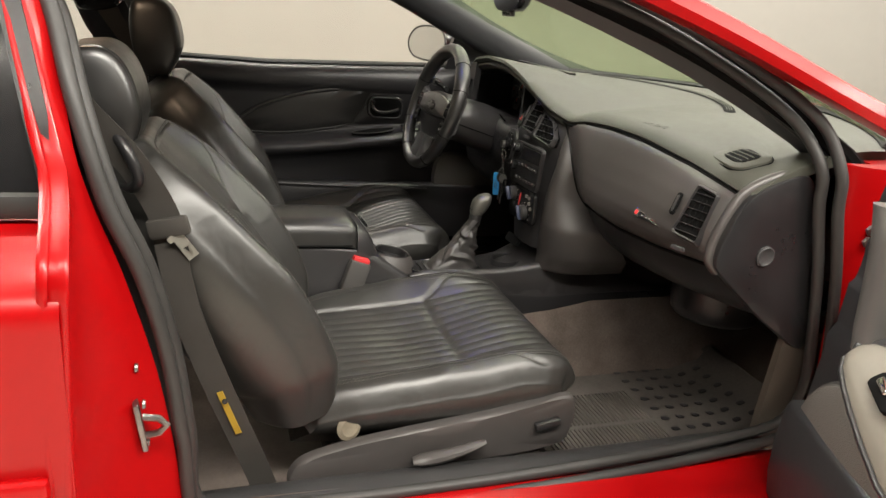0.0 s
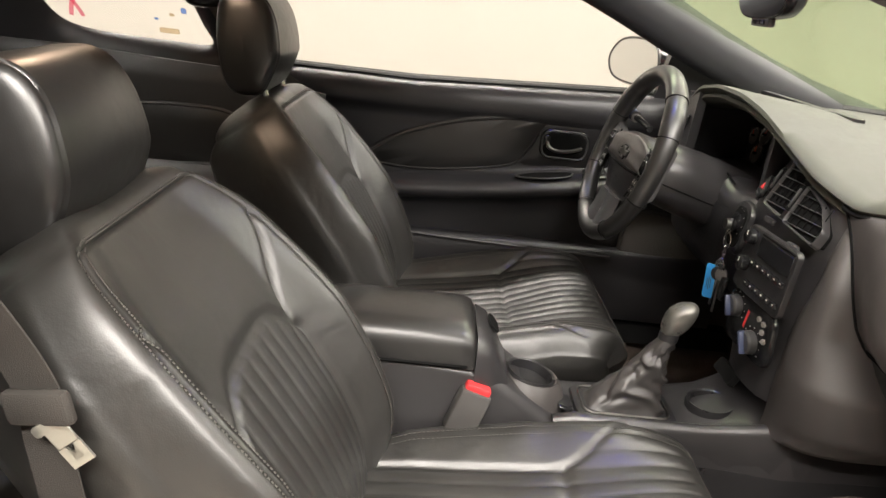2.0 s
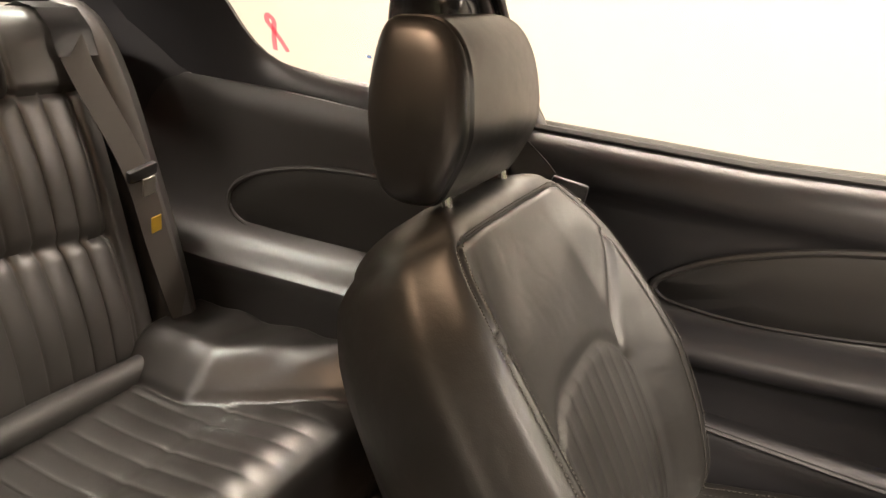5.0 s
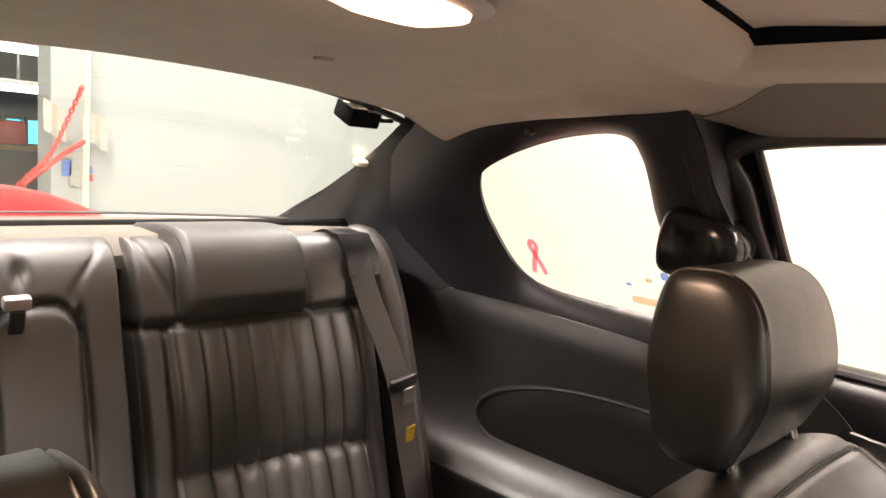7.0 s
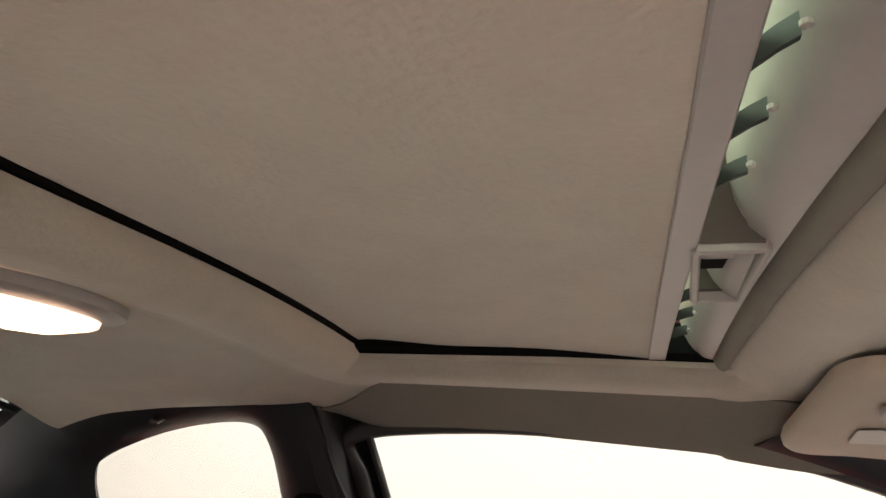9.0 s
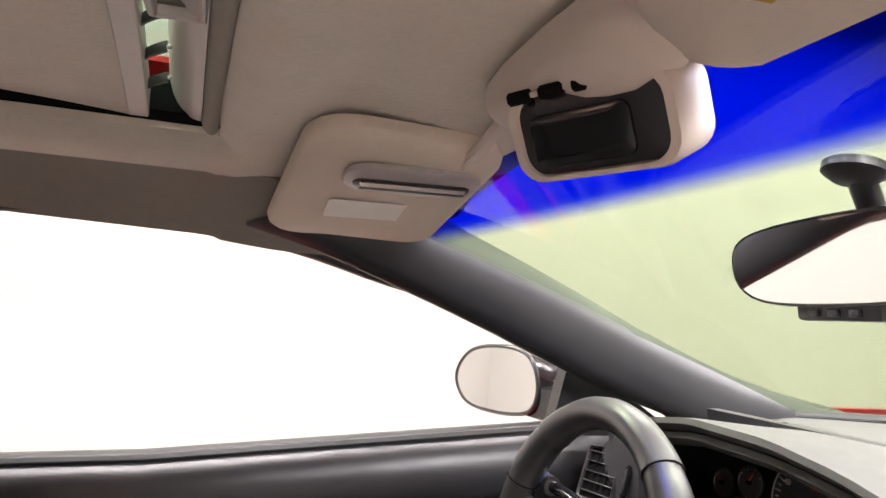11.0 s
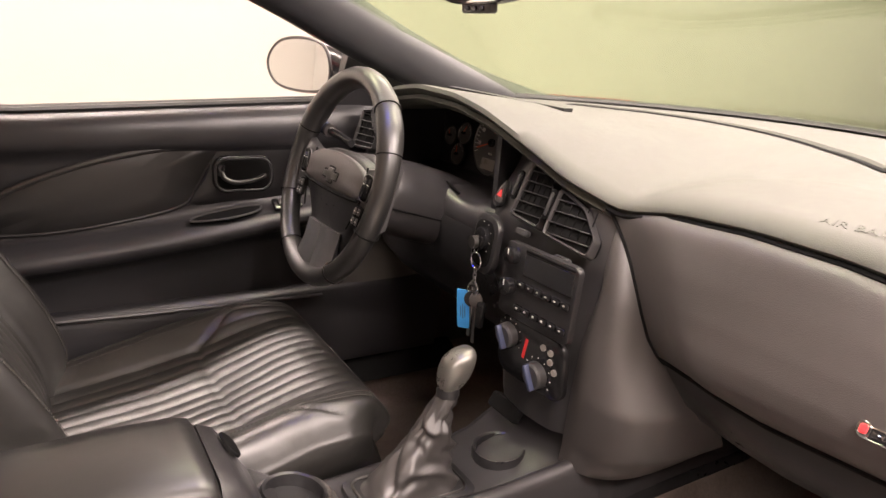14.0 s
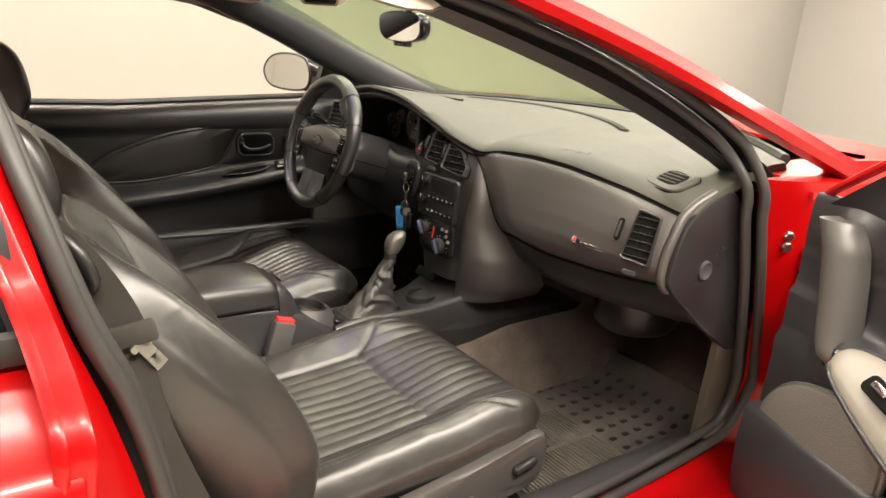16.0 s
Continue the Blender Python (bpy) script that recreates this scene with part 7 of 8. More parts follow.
mtg = facing((-0.722, -0.606, 0.722), (0.25, -1, 0.15), (-0.75, 0.1, 1))
part("tongue", join(prism(rrect(0.030, 0.010, 0.003), 0.003, mtg @ pose(0, 0.010, 0), 0.0008), prism([(-0.009, -0.032), (-0.009, -0.012), (-0.0035, -0.012), (-0.0035, -0.026), (0.0035, -0.026), (0.0035, -0.012), (0.009, -0.012), (0.009, -0.032)], 0.003, mtg), rbox(0.018, 0.018, 0.003, 0.0008, 1, mtg @ pose(0, -0.003, 0.0015))), TONGUE, tg, "steel belt tongue")
part("warning_tag", ribbon([(-0.668, -0.617, 0.465), (-0.655, -0.618, 0.43), (-0.638, -0.619, 0.385)], 0.010, (1, -0.25, 0.35), 0.002, 8), YELLOW, pb, "yellow belt tag")
part("stop_button", lathe([(0.005, 0), (0.004, 0.003), (0, 0.003)], 12, facing((-0.66, -0.622, 0.45), (0, -1, 0))), TRIM, pb)

for yc, s in ((-0.112, 1), (0.085, -1)):
    bk = thing("belt_buckle", (-0.36, yc, 0.36), "black seat belt buckle with a red release button", "belt buckle", "front belt buckles")
    d = V(-0.30, 0, -0.95).normalized() if s > 0 else V(-0.3, 0, -0.95).normalized()
    m = facing((-0.336, yc, 0.496), (0.30, 0.06, 0.95), (1, 0, -0.3))
    part("housing", rbox(0.034, 0.052, 0.082, 0.007, 2, m @ pose(0, 0, -0.042)), COLUMN, bk)
    part("red_button", rbox(0.024, 0.042, 0.014, 0.004, 2, m @ pose(0.0, 0, 0.001)), REDPL, bk, "red release button")
    part("stalk", tube([m @ V(0, 0, -0.062), m @ V(0, 0, -0.10), m @ V(0, 0, -0.17), m @ V(0, 0, -0.24)], [0.016, 0.018, 0.019, 0.018], 10, flat=0.55), TRIM, bk)

db = thing("seat_belt", (-0.95, 0.56, 1.0), "black driver seat belt hanging from its pillar anchor", "seat belt", "seat belts")
part("anchor_cover", loft([[V(q.x, 0.555 - 0.012 * k, q.z) for q in spline([(-0.962 + (x + 0.962) * g, 0, 1.034 + (z - 1.034) * g) for x, z in ((-1.015, 1.07), (-0.985, 1.085), (-0.93, 1.075), (-0.905, 1.05), (-0.905, 1.015), (-0.93, 0.995), (-0.985, 0.985), (-1.02, 1.0))], 40, True)] for k, g in ((-3, 1.0), (0, 1.0), (1, 0.97), (1.8, 0.88), (2.3, 0.7), (2.5, 0.35))]), GLOSS, db, "black belt anchor cover", 60)
part("webbing", ribbon([(-0.945, 0.545, 1.0), (-0.90, 0.565, 0.93), (-0.83, 0.59, 0.86), (-0.77, 0.605, 0.80), (-0.74, 0.615, 0.70), (-0.72, 0.625, 0.55), (-0.70, 0.63, 0.35)], 0.046, (1, 0.2, 0.3)), WEB, db)
part("tongue_cover", rbox(0.055, 0.012, 0.03, 0.005, 2, pose(-0.735, 0.595, 0.81, 0, 8, 10)), TRIM, db)
part("tongue", rbox(0.026, 0.003, 0.034, 0.001, 1, pose(-0.728, 0.585, 0.788, 0, 8, 10)), TONGUE, db, "steel belt tongue")

for s in (-1, 1):
    rb_ = thing("rear_seat_belt", (-1.45, s * 0.45, 0.7), "dark grey rear seat belt along the backrest with a yellow tag", "seat belt", "rear seat belts")
    part("webbing", ribbon([(-1.66, s * 0.425, 0.955), (-1.60, s * 0.415, 0.972), (-1.545, s * 0.41, 0.955), (-1.500, s * 0.405, 0.885), (-1.445, s * 0.428, 0.77), (-1.42, s * 0.438, 0.70), (-1.40, s * 0.448, 0.60), (-1.375, s * 0.475, 0.45), (-1.36, s * 0.49, 0.40)], 0.046, (0.1, 1, 0.3)), WEB, rb_)
    part("shoulder_guide", loft([[V(x, s * (0.412 + a), z) for a in (-0.036, -0.03, 0.03, 0.036)] for x, z in ((-1.66, 0.962), (-1.60, 0.98), (-1.555, 0.975), (-1.525, 0.945), (-1.512, 0.905))], caps=False), GREYTRIM, rb_)
    part("tongue_cover", rbox(0.012, 0.058, 0.024, 0.005, 2, pose(-1.415, s * 0.436, 0.728, s * 12, 16)), TRIM, rb_)
    part("tongue", rbox(0.004, 0.024, 0.036, 0.001, 1, pose(-1.405, s * 0.44, 0.705, s * 10, 16)), TONGUE, rb_, "steel belt tongue")
    part("warning_tag", rbox(0.003, 0.020, 0.032, 0.0008, 1, pose(-1.384, s * 0.432, 0.645, s * 10, 14)), YELLOW, rb_, "yellow belt tag")

# ---------------------------------------------------------------- doors
def z_arm(x):
    return tab(x, [(-0.82, 0.592), (-0.516, 0.603), (-0.374, 0.614), (-0.254, 0.627), (-0.044, 0.655), (0.1, 0.672), (0.3, 0.68)])


def belt_z(x):
    return tab(x, [(-0.85, 0.868), (-0.5, 0.868), (0.0, 0.893), (0.25, 0.905)])


def door_trim(x0, x1):
    F = []
    for i in range(80):
        x = lerp(x0, x1, i / 79)
        za, zb = z_arm(x), belt_z(x)
        roll = lerp(0.055, 0.075, sm(-0.5, 0.1, x))
        row = []
        for d, y in ((0.0, 0.690), (-0.004, 0.672), (-0.012, 0.660), (-0.030, 0.650), (-roll, 0.648), (-roll - 0.012, 0.656), (-roll - 0.022, 0.668)):
            row.append(V(x, lerp(y, 0.674, 0.8 * sm(0.10, 0.19, x)), zb + d))
        zt = zb - roll - 0.022
        for k in range(1, 9):
            v = k / 9
            row.append(V(x, lerp(0.668, 0.672, math.sin(v * math.pi)), lerp(zt, za + 0.046, v)))
        for d, y in ((0.046, 0.668), (0.038, 0.664), (0.032, 0.650), (0.027, 0.628), (0.020, 0.613), (0.010, 0.604), (0.0, 0.602), (-0.010, 0.606), (-0.018, 0.618), (-0.026, 0.640)):
            row.append(V(x, lerp(y, 0.662, sm(0.17, 0.23, x)), za + d))
        for z, y in ((za - 0.05, 0.652), (za - 0.08, 0.655), (0.50, 0.652), (0.497, 0.630), (0.485, 0.622), (0.42, 0.618), (0.35, 0.622), (0.30, 0.632)):
            row.append(V(x, y, z))
        # rounded upright column ahead of the armrest
        row = [p - V(0, 0.030 * math.exp(-((x - lerp(0.235, 0.262, sm(0.66, 0.86, p.z))) / 0.030) ** 2) * sm(0.60, 0.68, p.z) * sm(0.91, 0.86, p.z), 0) for p in row]
        F.append(row)
    return sheet(F, (0, 0.012, 0))


OVAL = [(-0.60, 0, 0.672), (-0.59, 0, 0.692), (-0.52, 0, 0.737), (-0.40, 0, 0.780), (-0.28, 0, 0.804), (-0.162, 0, 0.817), (-0.178, 0, 0.775), (-0.205, 0, 0.725), (-0.235, 0, 0.690), (-0.33, 0, 0.668), (-0.46, 0, 0.652), (-0.57, 0, 0.655)]


def build_door(label):
    door = thing("door_1", (0.46, 0.78, 0.35), label, "car door", "front doors", "structure")
    part("trim_panel", door_trim(-0.83, 0.36), DOORTRIM, door, "black moulded door trim with an armrest", 50)
    part("outer_skin", sheet([[V(x, lerp(0.84, 0.905, sm(0.0, 0.3, v)) - 0.02 * sm(0.7, 1, v), lerp(belt_z(x) - 0.075, 0.36, v)) for v in [k / 8 for k in range(9)]] for x in (-0.83, -0.5, 0.0, 0.3, 0.47)], (0, -0.015, 0)), PAINT, door, "red outer door skin")
    part("door_core", sheet([[V(x, 0.70, z) for z in (0.33, 0.5, 0.7, 0.84)] for x in (-0.825, -0.3, 0.2, 0.34)], (0, 0.13, 0)), PAINT, door, "red inner door shell")
    ins = spline(OVAL, 70, True)
    inset = part("insert", prism([(p.x, p.z) for p in ins], 0.008, facing((0, 0.672, 0), (0, -1, 0)), 0.003, 0.004), LEATHER_SIDE, door, "black padded door insert")
    part("insert_bead", tube([V(p.x, 0.662, p.z) for p in spline(OVAL[:6], 40)], 0.0058, 8), RIMGLOSS, inset)
    part("insert_bead", tube([V(p.x, 0.666, p.z) for p in spline(OVAL[6:] + OVAL[:1], 40)], 0.0040, 8), TRIM, inset)
    part("handle_panel", prism(spline([(p[0], p[1], 0) for p in ((-0.155, 0.815), (-0.10, 0.822), (-0.02, 0.826), (0.02, 0.815), (0.02, 0.72), (-0.03, 0.70), (-0.12, 0.695), (-0.215, 0.693), (-0.185, 0.75))], 50, True), 0.006, facing((0, 0.672, 0), (0, -1, 0)), 0.003), TRIM, door)
    mh_ = facing((-0.112, 0.664, 0.752), (0, -1, 0))
    bez = part("handle_bezel", prism(rrect(0.124, 0.076, 0.026), 0.009, mh_, 0.004), GLOSS, door, "door handle with a dark plate for its shaded black cup")
    # flat dark plate in place of the shaded hollow
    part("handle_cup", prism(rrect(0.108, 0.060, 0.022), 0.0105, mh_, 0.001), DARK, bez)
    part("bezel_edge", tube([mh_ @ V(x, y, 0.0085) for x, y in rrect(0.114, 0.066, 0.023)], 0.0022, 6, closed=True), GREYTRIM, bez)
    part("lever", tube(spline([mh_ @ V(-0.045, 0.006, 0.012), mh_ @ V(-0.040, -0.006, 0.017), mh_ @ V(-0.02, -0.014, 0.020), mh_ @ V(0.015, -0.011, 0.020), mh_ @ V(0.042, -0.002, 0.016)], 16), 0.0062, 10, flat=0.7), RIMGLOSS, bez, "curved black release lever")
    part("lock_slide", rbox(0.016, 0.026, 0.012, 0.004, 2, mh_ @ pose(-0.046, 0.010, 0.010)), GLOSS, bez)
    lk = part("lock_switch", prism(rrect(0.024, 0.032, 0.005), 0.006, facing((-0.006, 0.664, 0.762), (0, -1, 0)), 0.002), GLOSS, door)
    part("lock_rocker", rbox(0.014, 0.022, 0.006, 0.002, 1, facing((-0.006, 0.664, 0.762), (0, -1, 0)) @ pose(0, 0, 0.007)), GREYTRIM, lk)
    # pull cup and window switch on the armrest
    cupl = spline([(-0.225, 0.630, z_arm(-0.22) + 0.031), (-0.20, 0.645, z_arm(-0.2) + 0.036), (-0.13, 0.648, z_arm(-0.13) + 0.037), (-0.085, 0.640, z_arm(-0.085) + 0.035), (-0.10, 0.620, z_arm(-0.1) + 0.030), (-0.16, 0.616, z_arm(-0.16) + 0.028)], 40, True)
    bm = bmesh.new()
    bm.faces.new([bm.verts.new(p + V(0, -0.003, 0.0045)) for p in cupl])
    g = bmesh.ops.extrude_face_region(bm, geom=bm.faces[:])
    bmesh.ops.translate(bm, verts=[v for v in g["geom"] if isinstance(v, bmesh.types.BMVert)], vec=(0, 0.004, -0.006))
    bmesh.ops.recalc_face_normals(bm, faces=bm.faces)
    # the hollow's shade is a dark sheet laid on the armrest
    pc = part("pull_cup", bm, DARK, door, "pull cup in the armrest, a dark sheet for its shaded recess")
    part("cup_rim", tube([p + V(0, -0.003, 0.0045) for p in cupl], 0.0022, 6, closed=True), GREYTRIM, pc)
    sw = part("window_switch", rbox(0.06, 0.030, 0.010, 0.003, 2, pose(-0.030, 0.628, z_arm(-0.03) + 0.036, 35, -6)), GLOSS, door, "glossy black window switch")
    part("switch_rocker", rbox(0.018, 0.016, 0.008, 0.003, 2, pose(-0.042, 0.625, z_arm(-0.04) + 0.042, 35, -6)), GREYTRIM, sw)
    part("switch_rocker", rbox(0.018, 0.016, 0.008, 0.003, 2, pose(-0.018, 0.625, z_arm(-0.02) + 0.043, 35, -6)), GREYTRIM, sw)
    part("map_pocket", tube([(-0.62, 0.617, 0.497), (-0.47, 0.613, 0.495), (-0.303, 0.613, 0.490), (-0.1, 0.615, 0.485), (0.05, 0.62, 0.48)], 0.004, 6), GREYTRIM, door)
    part("belt_seal", tube([V(x, 0.692, belt_z(x) + 0.004) for x in (-0.83, -0.5, -0.2, 0.0, 0.22)], 0.008, 6, flat=0.8), RUBBER, door, "black window seal")
    part("window_frame", tube(spline([(-0.893, y_side(1.172) + 0.004, 1.172), (-0.882, y_side(1.107) + 0.004, 1.107), (-0.868, y_side(1.02) + 0.004, 1.02), (-0.846, y_side(0.94) + 0.004, 0.94), (-0.828, y_side(0.88) + 0.002, 0.875)], 24), 0.0055, 8), GREYTRIM, door, "thin charcoal rear edge of the window")
    part("belt_seal", tube([V(x, 0.722, belt_z(x) + 0.004) for x in (-0.83, -0.5, -0.2, 0.0, 0.22)], 0.009, 6, flat=0.8), RUBBER, door)
    # mirror corner
    part("mirror_corner", sheet([[V(x, 0.672 - 0.35 * (z - 0.89), z) for x, z in ((lerp(0.09, 0.10, v), lerp(0.880, 1.0, v)), (lerp(0.22, 0.125, v), lerp(0.885, 1.0, v)), (lerp(0.355, 0.15, v), lerp(0.875, 1.0, v)))] for v in (0, 0.25, 0.5, 0.75, 1)], (0, 0.03, 0)), TRIM, door, "", 60)
    # speaker
    spk = part("speaker_grille", prism(spline([(p[0], p[1], 0) for p in ((0.10, 0.60), (0.26, 0.585), (0.335, 0.51), (0.335, 0.41), (0.28, 0.335), (0.18, 0.325), (0.10, 0.36), (0.075, 0.48))], 50, True), 0.016, facing((0, 0.648, 0), (0, -1, 0)), 0.007, 0.004), MESHY, door, "round black speaker grille")
    part("speaker_ring", tube([V(p.x, 0.645, p.y) for p in spline([(p[0], p[1], 0) for p in ((0.10, 0.60), (0.26, 0.585), (0.335, 0.51), (0.335, 0.41), (0.28, 0.335), (0.18, 0.325), (0.10, 0.36), (0.075, 0.48))], 50, True)], 0.006, 8, closed=True), COLUMN, spk)
    part("corner_edge", tube(spline([(0.372, 0.70, 0.36), (0.374, 0.70, 0.55), (0.378, 0.70, 0.76), (0.362, 0.690, 0.885), (0.28, 0.668, 0.945), (0.16, 0.645, 1.012)], 30), 0.008, 8), PAINT, door, "red front edge of the door")
    for hz_ in (0.45, 0.74):
        part("hinge", rbox(0.06, 0.03, 0.05, 0.006, 2, pose(0.47, 0.80, hz_)), PAINT, door)
    return door


MESHY = mat("speaker_mesh", (0.095, 0.088, 0.080), 0.7, bump=0.7, bscale=420, var=0.05, grain="VORONOI")
driver_door = build_door("closed driver's door with black padded trim and armrest")
# the passenger door is the same door mirrored, swung open round its hinge
pdoor = thing("door_2", (0.472, -0.798, 0.35), "open passenger door with black trim, speaker grille and red skin", "car door", "front doors", "structure")


def mirror_children(src, dst, flip):
    for ob in src.children:
        me = ob.data.copy()
        me.transform(flip)
        me.flip_normals()
        o = new(ob.name.split(".")[0], me)
        o.parent = dst
        if "label" in ob:
            o["label"] = ob["label"]
        mirror_children(ob, o, flip)


mirror_children(driver_door, pdoor, Matrix.Diagonal((1, -1, 1, 1)))
PD = Matrix.Translation((0.012, -0.018, 0)) @ Matrix.Diagonal((1, -1, 1, 1))


def on_pdoor(name, bm, material, label="", angle=60, parent=None):
    """A part of the passenger door alone, given as if it sat on the driver's door."""
    bm.transform(PD)
    bmesh.ops.reverse_faces(bm, faces=bm.faces[:])
    return part(name, bm, material, parent or pdoor, label, angle)


# satin upright column between the front corner and the trim
colr = []
for i in range(25):
    v = i / 24
    z = lerp(0.640, 0.880, v)
    xl = tab(z, [(0.64, 0.226), (0.70, 0.246), (0.775, 0.259), (0.83, 0.272), (0.88, 0.292)])
    xr = tab(z, [(0.64, 0.172), (0.70, 0.186), (0.796, 0.201), (0.84, 0.212), (0.88, 0.236)])
    k = sm(0.0, 0.12, v)
    colr.append([V(lerp(xl, xr, u), 0.652 - d * (0.35 + 0.65 * k), z) for u, d in ((0, -0.004), (0.02, 0.022), (0.10, 0.034), (0.28, 0.040), (0.50, 0.040), (0.72, 0.034), (0.90, 0.022), (1.0, 0.004), (1.0, -0.01), (0, -0.012))])
on_pdoor("column", loft(colr), COLUMN, "satin grey upright column")
on_pdoor("column_seam", tube([r[1] + V(0.003, -0.001, 0) for r in colr], 0.0022, 6), DARK)
# wide armrest plate with a rounded front end and the window switch
plate = []
for x, zu, yu, zl, yl in ((-0.34, 0.640, 0.632, 0.560, 0.586), (-0.22, 0.660, 0.622, 0.566, 0.566), (-0.10, 0.686, 0.614, 0.575, 0.556), (-0.02, 0.703, 0.610, 0.596, 0.550), (0.03, 0.711, 0.609, 0.622, 0.548), (0.07, 0.715, 0.608, 0.644, 0.548), (0.10, 0.716, 0.608, 0.662, 0.549), (0.125, 0.715, 0.606, 0.676, 0.553), (0.142, 0.710, 0.602, 0.686, 0.562), (0.150, 0.702, 0.594, 0.693, 0.578)):
    a, b, inn = V(x, yu, zu), V(x, yl, zl), V(0, -0.7, 0.7) * 0.006
    plate.append([a + V(0, 0.03, -0.012), a + V(0, 0.004, -0.002), lerp(a, b, 0.06) + inn, lerp(a, b, 0.3) + inn * 1.5, lerp(a, b, 0.55) + inn * 1.6, lerp(a, b, 0.8) + inn * 1.3, lerp(a, b, 0.95) + inn * 0.7, b, b + V(0, 0.003, -0.010), b + V(0, 0.020, -0.024), b + V(0, 0.075, -0.034)])
arm = on_pdoor("armrest", loft([[p for p in r] for r in plate]), PLATE, "satin grey armrest with a rounded front end", 75)
on_pdoor("armrest_edge", tube([r[7] + V(0, -0.0015, -0.001) for r in plate] + [plate[-1][4] + V(0.003, 0, 0)] + [r[1] for r in plate[::-1]], 0.0042, 8), TRIM, "dark rounded rim", parent=arm)
msw = facing((0.050, 0.572, 0.6835), (0, -0.74, 0.66))
on_pdoor("window_switch", prism(rrect(0.070, 0.030, 0.010), 0.007, msw @ Matrix.Rotation(radians(14), 4, "Z"), 0.002), DARK, "black window switch well", parent=arm)
on_pdoor("switch_lever", rbox(0.030, 0.012, 0.008, 0.003, 2, msw @ pose(0.004, 0.004, 0.010, 0, 0, 14)), CHROME, "bright metal switch lever", parent=arm)
pdoor.rotation_euler = (0, 0, radians(68.5))

# door mirror outside the driver's window
sm_ = thing("door_mirror", (0.12, 0.80, 0.90), "black door mirror outside the driver's window", "door mirror")
ms_line = spline([(0.075, 0.0, 0), (0.055, 0.042, 0), (0.0, 0.052, 0), (-0.06, 0.040, 0), (-0.088, 0.0, 0), (-0.065, -0.040, 0), (0.0, -0.050, 0), (0.062, -0.040, 0)], 48, True)
mm_ = facing((0.085, 0.865, 0.962), (-1, -0.38, 0.04)) @ Matrix.Diagonal((1.32, 1.14, 1.22, 1))
part("shell", loft([[mm_ @ V(p.x * k, p.y * k, z) for p in ms_line] for k, z in ((1.06, 0.004), (1.10, -0.01), (1.08, -0.05), (0.9, -0.09), (0.5, -0.115), (0.1, -0.12))]), GLOSS, sm_, "glossy black mirror shell", 60)
part("glass", prism([(p.x * 0.985, p.y * 0.985) for p in ms_line], 0.003, mm_ @ Matrix.Translation((0, 0, 0.003))), MIRROR, sm_, "silvered mirror glass")
part("rim", tube([mm_ @ V(p.x * 1.03, p.y * 1.03, 0.005) for p in ms_line], 0.004, 6, closed=True), TRIM, sm_)
part("arm", loft([[V(x, y, z + b) for y, z, b in ((yy, zz, -hh), (yy, zz, hh))] + [V(x + 0.09, yy, zz + hh), V(x + 0.09, yy, zz - hh)] for x, yy, zz, hh in ((0.13, 0.70, 0.925, 0.03), (0.12, 0.75, 0.93, 0.026), (0.11, 0.80, 0.935, 0.03))]), GLOSS, sm_)

# ---------------------------------------------------------------- roof fittings
roofc = thing("sunroof", (-0.63, 0, 1.29), "sunroof with a beige sunshade and an open slatted front edge", "sunroof")
FY = [-0.312 + 0.662 * i / 28 for i in range(29)]


def front_x(y, k):
    """Bowed lines of the front edge: 0 and 1 the bar, 2 and 3 the deflector, 4 the lip."""
    return tab(y, [(-0.30, (-0.474, -0.459, -0.446, -0.412, -0.3975)[k]), (-0.15, (-0.478, -0.462, -0.450, -0.4145, -0.3980)[k]), (0.0, (-0.4845, -0.467, -0.453, -0.421, -0.4035)[k]), (0.18, (-0.494, -0.476, -0.462, -0.431, -0.4120)[k]), (0.35, (-0.5035, -0.4860, -0.472, -0.4400, -0.4230)[k])])


part("sunshade", sheet([[V(lerp(-0.845, front_x(y, 0) + 0.004, i / 16) + rear_bow(lerp(-0.845, -0.474, i / 16), y), y, roof_z(lerp(-0.845, -0.474, i / 16), y, 0.004 + 0.010 * sm(6.4, 0, i)) + 0.005 * math.sin(math.pi * i / 16)) for y in [-0.313 + 0.673 * j / 28 for j in range(29)]] for i in range(17)], (0, 0, 0.012)), LINER, roofc, "beige fabric sunshade panel")
# near-black strips stand in for the shade in the gaps beside the sunshade
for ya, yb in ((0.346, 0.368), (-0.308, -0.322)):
    part("side_track", loft([[V(x, y, roof_z(x, ya, z)) for y, z in ((ya, 0.008), (yb, -0.001 if ya > 0 else 0.006), (yb, 0.04), (ya, 0.04))] for x in ((-0.85, -0.6, -0.395) if ya > 0 else (-0.78, -0.6, -0.395))]), DARK, roofc, "dark strip for the shaded gap beside the sunshade")
# the same at the rear: a dark strip as the gap's shade
part("rear_gap", loft([[V(HX0 + rear_bow(HX0, y) + dx, y, roof_z(HX0, y, dz)) for dx, dz in ((-0.008, 0.008), (0.004, 0.012), (0.004, 0.05), (-0.008, 0.05))] for y in [-0.315 + 0.677 * i / 16 for i in range(17)]]), DARK, roofc, "dark strip for the shaded gap behind the sunshade")
part("front_bar", loft([[V(x, y, roof_z(-0.47, y, z)) for x, z in ((front_x(y, 0), 0.014), (front_x(y, 0), 0.002), (front_x(y, 0) + 0.001, 0.001), (front_x(y, 1) - 0.001, 0.001), (front_x(y, 1), 0.002), (front_x(y, 1), 0.026), (front_x(y, 0) + 0.004, 0.026))] for y in FY]), GREYBAR, roofc, "warm grey front bar of the sunshade")
